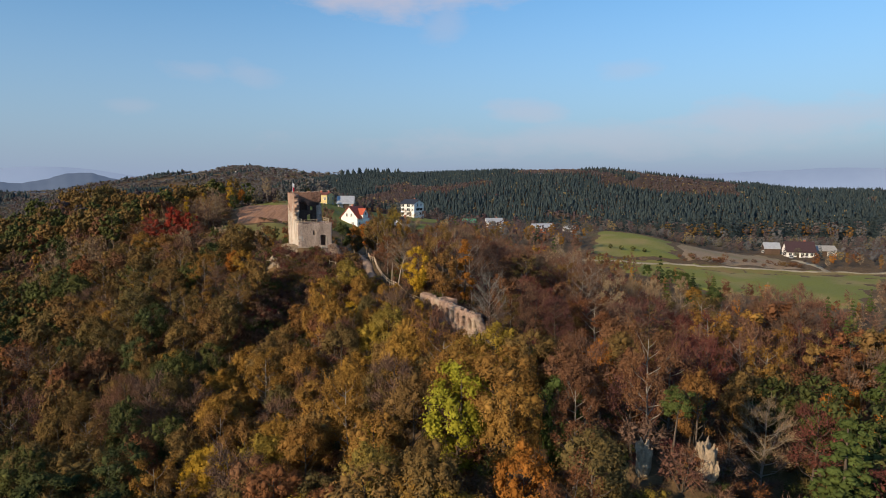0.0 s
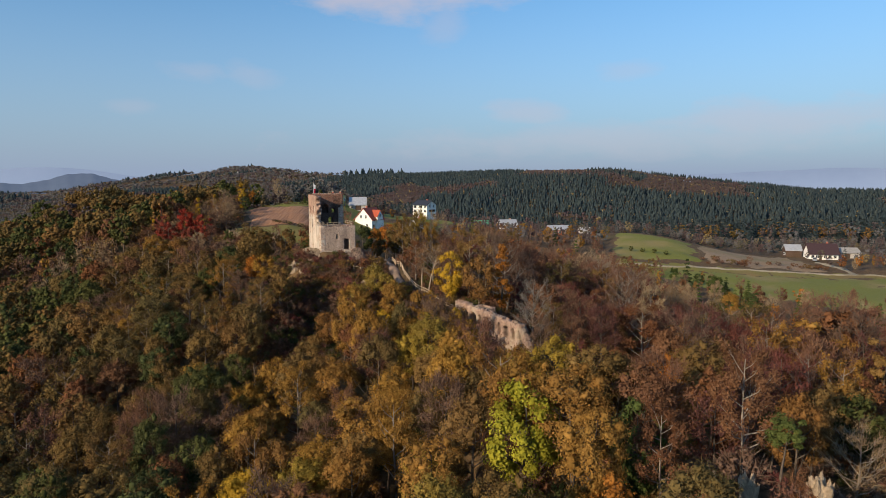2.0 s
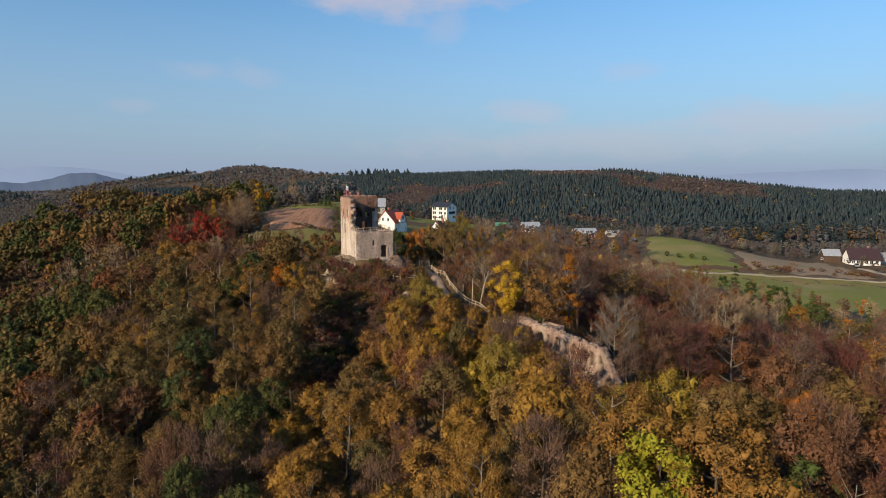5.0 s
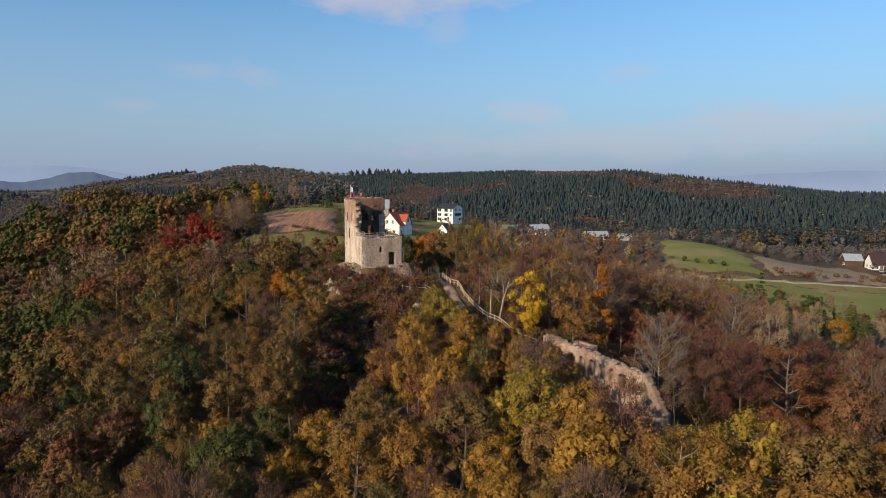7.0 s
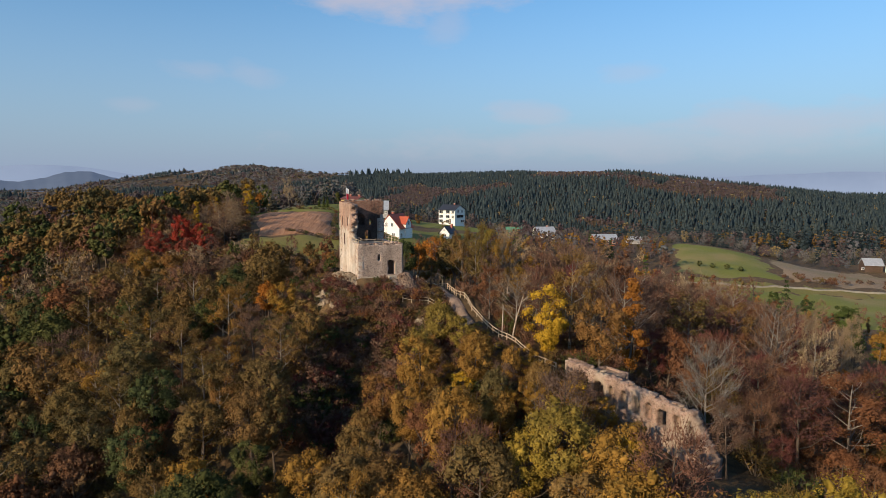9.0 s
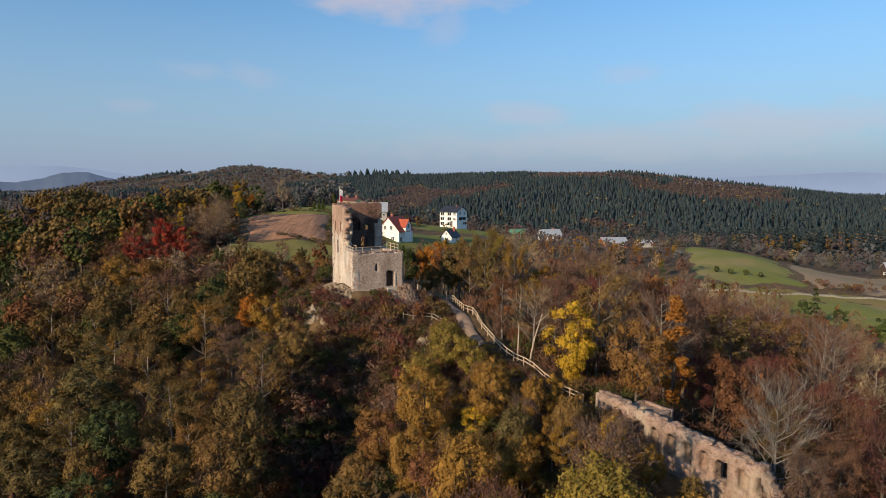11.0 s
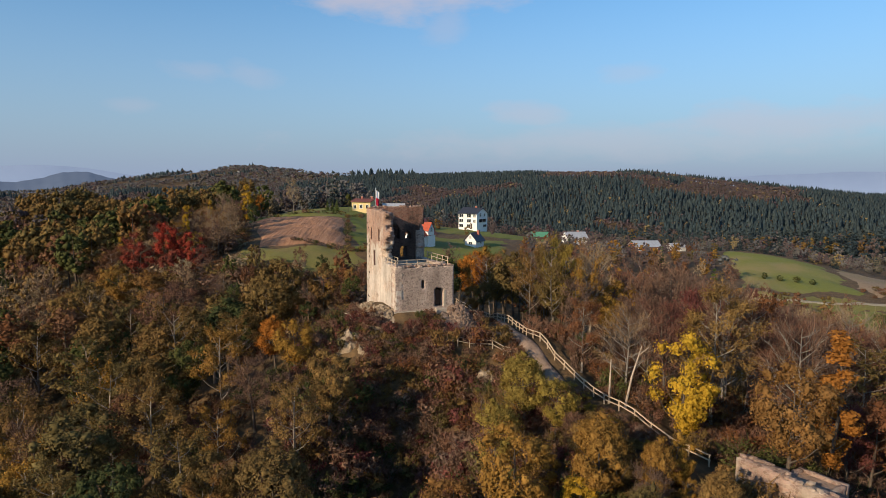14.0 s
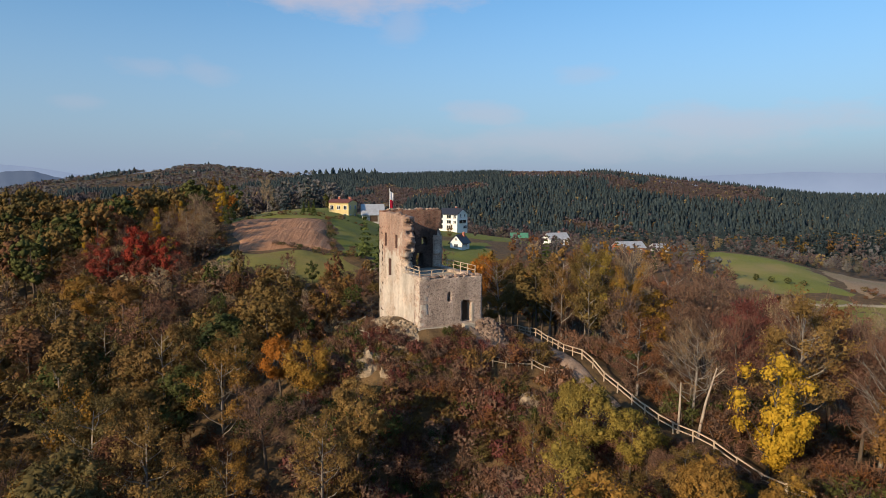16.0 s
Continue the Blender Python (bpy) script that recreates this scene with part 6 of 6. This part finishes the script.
lonely = np.array([np.min(np.hypot(special_xy[:, 0] - x, special_xy[:, 1] - y)) > 3.8 for x, y in zip(xs, ys)])
for sx, sy in special_xy[:24]:
    lonely &= ~((np.abs(xs - sx) < 3.0) & (ys < sy) & (ys > sy - 9))
xs, ys, away = xs[lonely], ys[lonely], away[lonely]
near_rank = np.argsort(np.argsort(away))
JOINED = {}


def add_joined(form, leaf, x, y, scale, wide, detail, variant, turn, tint, with_bark=True):
    bark, crown = tree_arrays(form, variant, detail)
    c, s = math.cos(turn), math.sin(turn)
    z = height_at(x, y)
    for what, (v, f) in (("bark", bark), (leaf, crown)):
        if what == "bark" and not with_bark:
            continue
        q = np.empty_like(v)
        q[:, 0] = (v[:, 0] * c - v[:, 1] * s) * scale * wide + x
        q[:, 1] = (v[:, 0] * s + v[:, 1] * c) * scale * wide + y
        q[:, 2] = v[:, 2] * scale + z
        JOINED.setdefault(what, []).append((q, f, np.full(len(q), tint)))


for x, y, rank in zip(xs, ys, near_rank):
    form, leaf = choose(rng, woods_mix(x, y))
    scale = rng.uniform(0.82, 1.18)
    if -30 < x < 0 and y > 108:
        scale *= 0.78
    if off_line(x, y, PATH_LINE + [(-3, 117), (5, 103)]) < 9 and x < -4 + (120 - y) * 0.5:
        scale *= 0.5
    if x > -22 and y > 135 and x < 30:
        scale *= 0.98
    if off_line(x, y, RAVINE) < 2.6 and y > 104:
        continue
    if x > 38 and y > 128:
        scale *= 0.5
    if 8 < x < 32 and 104 <= y < 132:
        form, leaf = choose(rng, (("sparse", "olive", 3), ("thin", "wine", 3), ("thin", "brown", 3), ("broad", "rust", 1.2)))
        scale *= 0.8
    if 9 < x < 24 and 78 < y < 104:
        form, leaf = ("thin", "wine") if (x + y) % 3 < 2 else ("broad", "rust")
        scale *= 0.45
    if x < -36 and y > 172:
        scale *= 0.5 if x > -100 else 0.8
    wide = rng.uniform(0.82, 1.12)
    if rank < 500 or 6 < x < 32 and 98 < y < 132:
        tree(x, y, form, leaf, scale, int(rng.integers(0, 2)), rng.uniform(0, 360), "", wide, rank < 230 or 6 < x < 32 and 98 < y < 132)
    else:
        add_joined(form, leaf, x, y, scale, wide, 1500 if y < 140 and x > -40 else 750 if y < 190 else 400, int(rng.integers(0, 3)), rng.uniform(0, 6.28), rng.random())

# bushes under the tower and along the path
bush_rng = np.random.default_rng(23)
for i in range(-110, 440):
    if i < 130:
        a, r = bush_rng.uniform(2.9, 6.2), bush_rng.uniform(5.0, 15)
        x, y = -33 + r * math.cos(a), 152.5 + r * math.sin(a)
        if off_line(x, y, CRAG) < 1.5 or off_line(x, y, [(-38, 159), (-33.3, 148.6), (-26, 151.8)]) < 1.3 or min(off_line(x, y, PATH_LINE), off_line(x, y, DOOR_PATH), off_line(x, y, LEDGE)) < 1.3:
            continue
    elif i > 270:
        t = bush_rng.random()
        x, y = -18 + 13 * t + bush_rng.uniform(1.5, 13), 151 - 28 * t + bush_rng.uniform(-3, 5)
        if off_line(x, y, PATH_LINE) < 2.3 or off_line(x, y, WALL_LINE) < 3:
            continue
    else:
        t = bush_rng.random()
        x, y = -24 + 18 * t + bush_rng.uniform(-7, 5), 146 - 34 * t + bush_rng.uniform(-5, 5)
        if off_line(x, y, PATH_LINE) < 3.0 or min(off_line(x, y, DOOR_PATH), off_line(x, y, LEDGE)) < 1.3:
            continue
    leaf = ("rust", "brown", "wine", "olive", "olive", "brown", "brown", "green")[int(bush_rng.integers(0, 8))]
    if i > 270 and bush_rng.random() < 0.7:
        leaf = "brown"
    if i % 3:
        low = 0.6 if off_line(x, y, [(-38, 159), (-33.3, 148.6), (-26, 151.8)]) < 5.5 else 1.0
        add_joined("shrub", leaf, x, y, low * bush_rng.uniform(0.5, 1.1), 1.0, 560, int(bush_rng.integers(0, 2)), bush_rng.uniform(0, 6.28), bush_rng.random())
    else:
        low = 0.6 if off_line(x, y, [(-38, 159), (-33.3, 148.6), (-26, 151.8)]) < 5.5 else 1.0
        tree(x, y, "shrub", leaf, low * bush_rng.uniform(0.5, 1.1), int(bush_rng.integers(0, 2)), bush_rng.uniform(0, 360))

# low trees and bushes in front of the castle wall and below the path
wall_rng = np.random.default_rng(71)
xs, ys = scatter(wall_rng, -26, 6, 88, 136, 3.1)
for x, y in zip(xs, ys):
    to_wall, to_path = float(off_line(x, y, [(-4.2, 119.3), (6.6, 101.2)])), float(off_line(x, y, PATH_LINE))
    west = (x + 4.2) * (101.2 - 119.3) - (y - 119.3) * (6.6 + 4.2)
    if west < 0 or to_wall < 1.5 or to_path < 2.6 or to_wall > 13 and to_path > 11 or off_line(x, y, RAVINE) < 7 or np.hypot(x + 2, y - 91) < 5 or x > -3 and y < 104:
        continue
    near_wall = to_wall < 5.5 and y < 121
    form, leaf = choose(wall_rng, (("shrub", "brown", 4), ("sparse", "gold", 1.5), ("shrub", "olive", 1.5), ("broad", "gold", 0.8), ("thin", "brown", 1.5)) if near_wall else
                        (("broad", "gold", 2.5), ("sparse", "gold", 3), ("broad", "olive", 2), ("thin", "brown", 2.5), ("sparse", "olive", 1.5), ("broad", "yellow", 0.6)))
    if near_wall and y < 111 and wall_rng.random() < 0.6:
        continue
    scale = wall_rng.uniform(0.8, 1.2) * (1.25 if y > 109 else 0.65) if form == "shrub" else wall_rng.uniform(0.2, 0.3) if near_wall else wall_rng.uniform(0.34, 0.5)
    if to_path < 5:
        scale *= 0.6
    if form == "shrub":
        add_joined(form, leaf, x, y, scale, 1.05, 620, int(wall_rng.integers(0, 2)), wall_rng.uniform(0, 6.28), wall_rng.random())
        continue
    tree(x, y, form, leaf, scale, int(wall_rng.integers(0, 2)), wall_rng.uniform(0, 360), "", wall_rng.uniform(0.9, 1.2), to_wall > 4)

# wine-red bushes on top of the rock
for i, (x, y) in enumerate(((-40.3, 149.6), (-38.9, 149.3), (-37.6, 148.7), (-36.4, 147.9), (-35.2, 147.3))):
    tree(x, y, "shrub", "wine", 0.5 + 0.06 * (i % 3), i % 2, 50 * i, "wine-red bare bush on top of the rock face", 1.2)
for i in range(26):
    x, y = bush_rng.uniform(-43, -33.5), bush_rng.uniform(138, 143.5)
    tree(x, y, "shrub", ("gold", "brown", "olive", "brown")[i % 4], bush_rng.uniform(0.3, 0.5), i % 2, 61 * i)

# low scrub on the shelf below the door and on the bank above the gully
for i in range(150):
    x, y = bush_rng.uniform(-37, -17.5), bush_rng.uniform(139.5, 148.2)
    if off_line(x, y, [(-33.3, 148.6), (-26, 151.8)]) < 1.6 or off_line(x, y, CRAG) < 1.5:
        continue
    if off_line(x, y, PATH_LINE) < 2.6 or off_line(x, y, DOOR_PATH) < 1.4 or off_line(x, y, [(-25.6, 145.2), (-21.5, 145.0), (-19, 144.0)]) < 0.7:
        continue
    add_joined("shrub", ("brown", "rust", "brown", "wine", "olive", "brown")[i % 6], x, y, bush_rng.uniform(0.28, 0.52), 1.3, 620, i % 2, 1.3 * i, bush_rng.random())

# dry tufts and low scrub that creep over the edges of the footpath
for i in range(46):
    k = i % 7 + 2
    (ax, ay), (bx, by) = PATH_LINE[k], PATH_LINE[k + 1] if k + 1 < len(PATH_LINE) else PATH_LINE[k]
    f, off = bush_rng.random(), bush_rng.uniform(1.1, 2.2)
    x, y = ax + (bx - ax) * f - off, ay + (by - ay) * f - 0.3 * off
    tree(x, y, "shrub", ("brown", "olive", "rust")[i % 3], bush_rng.uniform(0.16, 0.34), i % 2, 83 * i, "", 1.4)

# scrub between the trunks of the near woods, over the crag and over the lower end of the path
under = np.random.default_rng(83)
xs, ys = scatter(under, -95, 72, 40, 150, 4.6)
ok = (off_line(xs, ys, PATH_LINE) > 4) & (off_line(xs, ys, WALL_LINE) > 3.5) & (off_line(xs, ys, APRON_LINE) > 2.5) & (off_line(xs, ys, TOWER_SPOT) > 12) & (off_line(xs, ys, RAVINE) > 3) & (np.abs(xs + 12) < 0.72 * (ys + 22) + 14)
for x, y in zip(xs[ok], ys[ok]):
    leaf = ("brown", "rust", "olive", "brown", "green")[int(under.integers(0, 5))]
    add_joined("shrub", leaf, x, y, under.uniform(0.8, 1.4), 1.25, 760, int(under.integers(0, 2)), under.uniform(0, 6.28), under.random())
for i in range(34):
    a, r = under.uniform(0, 6.28), under.uniform(1.0, 5.5)
    x, y = 20.6 + r * math.cos(a), 56.0 + r * math.sin(a)
    if min(math.hypot(x - 23.2, y - 54.4), math.hypot(x - 18.0, y - 55.4), math.hypot(x - 20.4, y - 55)) < 1.1:
        continue
    add_joined("shrub", ("brown", "green", "rust", "wine")[i % 4], x, y, under.uniform(0.3, 0.6), 1.3, 620, i % 2, 0.8 * i, under.random())
for i in range(48):
    f = under.random()
    x, y = -14.6 + 7.4 * f + under.uniform(-1.8, 0.9), 136.6 - 13.0 * f + under.uniform(-0.8, 0.8)
    add_joined("shrub", ("brown", "olive", "brown", "rust", "citron")[i % 5], x, y, under.uniform(0.22, 0.5), 1.25, 620, i % 2, 0.7 * i, under.random())

# the woods behind the first eye
xs, ys = scatter(rng, -80, 90, -60, 34, 6.0)
for x, y in zip(xs, ys):
    form, leaf = choose(rng, woods_mix(x, y))
    add_joined(form, leaf, x, y, rng.uniform(0.75, 1.0), 1.0, 260, int(rng.integers(0, 3)), rng.uniform(0, 6.28), rng.random())

# the dark thicket in the gully below the tower, and hedges round the ploughed field
for i in range(330):
    x, y = bush_rng.uniform(-45, -18), bush_rng.uniform(124, 148)
    if off_line(x, y, PATH_LINE) < 3.0 or min(off_line(x, y, DOOR_PATH), off_line(x, y, LEDGE)) < 1.3 or off_line(x, y, CRAG) < 1.5 or off_line(x, y, [(-38, 159), (-33.3, 148.6), (-26, 151.8)]) < 1.6:
        continue
    leaf = ("brown", "wine", "brown", "olive", "brown", "green", "wine")[int(bush_rng.integers(0, 7))]
    low = 0.55 if off_line(x, y, [(-38, 159), (-33.3, 148.6), (-26, 151.8)]) < 6 else 1.0
    add_joined("shrub", leaf, x, y, low * bush_rng.uniform(0.6, 1.3), 1.0, 420, int(bush_rng.integers(0, 2)), bush_rng.uniform(0, 6.28), bush_rng.random())
for i in range(190):
    x, y = bush_rng.uniform(-118, -38), bush_rng.uniform(166, 203)
    leaf = ("brown", "rust", "brown", "pale", "brown", "olive", "rust")[int(bush_rng.integers(0, 7))]
    add_joined("shrub", leaf, x, y, bush_rng.uniform(0.8, 1.6), 1.2, 300, int(bush_rng.integers(0, 2)), bush_rng.uniform(0, 6.28), bush_rng.random())
for i in range(26):
    f = bush_rng.random()
    x, y = 95 + 46 * f + bush_rng.uniform(-3, 3), 250 + 3 * f + bush_rng.uniform(-1, 8)
    add_joined("shrub", ("rust", "brown", "rust", "olive")[i % 4], x, y, bush_rng.uniform(0.4, 0.9), 1.3, 300, 0, 6 * f, f)
for i in range(240):
    x, y = bush_rng.uniform(-104, -66), bush_rng.uniform(199, 264)
    if in_quad(x, y, PLOUGHED, 1.0) or in_quad(x, y, SLOPE, 1.0) or x > -68 - 0.28 * (y - 199):
        continue
    add_joined("shrub", ("pale", "brown", "brown", "rust", "pale", "olive")[i % 6], x, y, bush_rng.uniform(0.8, 1.5), 1.3, 300, int(bush_rng.integers(0, 2)), bush_rng.uniform(0, 6.28), bush_rng.random())
for line, count in (((-64, 224.5, -44, 220.5), 16), ((-50, 224, -56.5, 270), 14), ((-86, 271, -45, 272), 26), ((-48, 232, -30, 236), 8)):
    for i in range(count):
        f = (i + bush_rng.random()) / count
        x, y = line[0] + (line[2] - line[0]) * f, line[1] + (line[3] - line[1]) * f
        add_joined("shrub", ("brown", "green", "olive")[i % 3], x, y, bush_rng.uniform(0.3, 0.7), 1.2, 300, int(bush_rng.integers(0, 2)), bush_rng.uniform(0, 6.28), bush_rng.random())

# middle distance: the western hill, the woods behind the tower, round the houses and fields
mid = np.random.default_rng(31)
xs, ys = scatter(mid, -330, 330, 120, 470, 6.2)
done = (xs > -140) & (xs < 78) & (ys < 205) & (np.abs(xs + 12) < 0.72 * (ys + 22) + 14)
ok = free(xs, ys) & ~done & (np.abs(xs + 5) < 0.80 * ys + 30)
plateau = (xs > -60) & (xs < 75) & (ys > 222) & (ys < 350)
ok &= ~plateau | (mid.random(xs.shape) < np.where((xs > 0) & (ys < 300), 1.0, 0.6))
ok &= ~((xs > -95) & (xs < -55) & (ys > 232) & (ys < 330)) | (mid.random(xs.shape) < 0.35)
for x, y in zip(xs[ok], ys[ok]):
    scale = mid.uniform(0.75, 1.1)
    # the further trees take leaf colours with painted haze
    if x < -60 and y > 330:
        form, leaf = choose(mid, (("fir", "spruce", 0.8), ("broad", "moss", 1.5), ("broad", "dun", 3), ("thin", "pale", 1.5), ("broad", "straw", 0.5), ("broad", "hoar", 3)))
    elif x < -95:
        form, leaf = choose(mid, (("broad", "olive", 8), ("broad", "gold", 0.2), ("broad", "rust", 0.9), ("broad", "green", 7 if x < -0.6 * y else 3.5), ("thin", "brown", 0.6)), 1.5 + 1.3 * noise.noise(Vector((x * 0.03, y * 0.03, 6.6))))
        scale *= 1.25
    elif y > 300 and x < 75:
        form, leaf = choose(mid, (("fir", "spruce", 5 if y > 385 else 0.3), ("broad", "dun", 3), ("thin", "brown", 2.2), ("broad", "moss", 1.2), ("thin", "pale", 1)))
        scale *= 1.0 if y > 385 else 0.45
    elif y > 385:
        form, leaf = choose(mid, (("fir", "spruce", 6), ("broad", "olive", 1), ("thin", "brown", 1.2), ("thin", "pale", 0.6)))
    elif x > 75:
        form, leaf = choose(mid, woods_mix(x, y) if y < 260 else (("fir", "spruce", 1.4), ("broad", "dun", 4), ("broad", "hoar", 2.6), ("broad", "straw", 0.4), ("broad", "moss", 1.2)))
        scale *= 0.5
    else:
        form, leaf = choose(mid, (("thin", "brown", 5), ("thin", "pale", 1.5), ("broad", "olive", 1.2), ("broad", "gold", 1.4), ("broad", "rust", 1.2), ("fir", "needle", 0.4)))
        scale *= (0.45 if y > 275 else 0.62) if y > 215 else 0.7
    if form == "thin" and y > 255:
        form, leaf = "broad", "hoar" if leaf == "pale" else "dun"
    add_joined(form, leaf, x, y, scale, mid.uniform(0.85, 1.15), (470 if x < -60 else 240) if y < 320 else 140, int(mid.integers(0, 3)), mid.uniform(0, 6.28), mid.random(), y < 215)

# a row of young trees in the hay field
for i in range(4):
    tree(67.0 + 4.3 * i, 259.0 - 0.8 * i, "round", "green", 0.2, i % 2, 50 * i, "small round young tree in the green field", 1.5)

# the far hills: spruce with brown and golden broadleaf patches, in leaf colours with haze put in
far_rng = np.random.default_rng(47)


def far_tree_shape(leafy, seed):
    r = np.random.default_rng(seed)
    if leafy:
        c = lobed_centres(r, 2, 1.4, 5.0, 10.5)
        return join([leaf_cloud(r, c, np.full(2, 3.0), 30, 0.75), cores(r, c, r.uniform(2.0, 2.8, 2), 0.6, True)])
    vs, fs = [], []
    for z0, z1, rad in ((4.0, 11.5, 3.0), (8.5, 16.0, 1.9)):
        n = len(vs)
        for i in range(6):
            a = 6.283 * i / 6 + r.random() * 0.5
            q = rad * (0.72 + 0.5 * (i % 2)) * r.uniform(0.85, 1.15)
            vs.append((math.cos(a) * q, math.sin(a) * q, z0 + r.uniform(-0.5, 0.5)))
        vs.append((0, 0, z1))
        fs.extend((n + i, n + (i + 1) % 6, n + 6) for i in range(6))
    return np.array(vs), np.array(fs)


FAR_SHAPES = {(leafy, s): far_tree_shape(leafy, 60 + s) for leafy in (0, 1) for s in range(4)}
xs, ys = scatter(far_rng, -760, 760, 455, 1120, 4.1)
extra = scatter(far_rng, -1150, 0, 1120, 1900, 10.5)
xs, ys = np.concatenate([xs, extra[0]]), np.concatenate([ys, extra[1]])
big = np.concatenate([np.zeros(len(xs) - len(extra[0])), np.ones(len(extra[0]))])
ridge_y = np.interp(xs, [-900, -527, -350, -80, 98, 211, 300, 420, 700], [2000, 1740, 1420, 1090, 1000, 850, 770, 770, 760])
ok = (np.abs(xs + 10) < 0.76 * ys + 20) & (ys < ridge_y + 45)
zs = height(xs, ys)
for x, y, z, b in zip(xs[ok], ys[ok], zs[ok], big[ok]):
    patchy = noise.noise(Vector((x * 0.008, y * 0.005, 1.7))) + 0.5 * noise.noise(Vector((x * 0.03, y * 0.02, 8.1)))
    hill = y > 1150 or x < -170 and not (-430 < x < -290 and 820 < y < 1000)
    if hill and noise.noise(Vector((x * 0.009, y * 0.006, 5.0))) > 0.12 and y > 1150:
        continue
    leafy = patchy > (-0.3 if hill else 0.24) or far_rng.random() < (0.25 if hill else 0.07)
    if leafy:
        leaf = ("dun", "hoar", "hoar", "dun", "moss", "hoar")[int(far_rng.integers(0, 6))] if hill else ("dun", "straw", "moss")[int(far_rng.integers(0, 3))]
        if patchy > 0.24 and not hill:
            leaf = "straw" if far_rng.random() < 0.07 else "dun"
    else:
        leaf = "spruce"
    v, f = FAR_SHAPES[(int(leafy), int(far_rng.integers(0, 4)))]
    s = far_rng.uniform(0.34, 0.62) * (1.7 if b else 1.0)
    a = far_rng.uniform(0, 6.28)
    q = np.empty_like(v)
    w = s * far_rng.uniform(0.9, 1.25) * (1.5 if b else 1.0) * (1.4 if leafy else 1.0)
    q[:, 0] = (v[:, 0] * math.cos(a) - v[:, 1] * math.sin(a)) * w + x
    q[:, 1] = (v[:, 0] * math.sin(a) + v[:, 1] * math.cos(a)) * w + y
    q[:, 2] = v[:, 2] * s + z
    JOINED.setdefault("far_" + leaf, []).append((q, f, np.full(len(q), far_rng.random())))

STUFF_WORDS = {"bark": "trunks of the woods further off"}
for what, rows in JOINED.items():
    verts, faces, n = [], [], 0
    for v, f, t in rows:
        verts.append(v), faces.append(f + n)
        n += len(v)
    tint = np.concatenate([t for _, _, t in rows])
    far_off = what.startswith("far_")
    leaf = what[4:] if far_off else what
    quad = what == "bark"
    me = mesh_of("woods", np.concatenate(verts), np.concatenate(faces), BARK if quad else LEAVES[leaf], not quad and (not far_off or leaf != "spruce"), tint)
    word = {"spruce": "dark haze-tinted blue-green spruce", "bark": "bark", "dun": "haze-tinted dull brown broadleaf", "straw": "haze-tinted pale golden", "hoar": "haze-tinted grey-brown bare", "moss": "haze-tinted olive-brown"}.get(leaf) or WORDS[leaf]
    label = STUFF_WORDS.get(what) or (word + " trees of the " + ("far hills" if far_off else "woods further off"))
    tagged(new("far_woods" if far_off else "woods", me), label, "woods", kind="stuff")
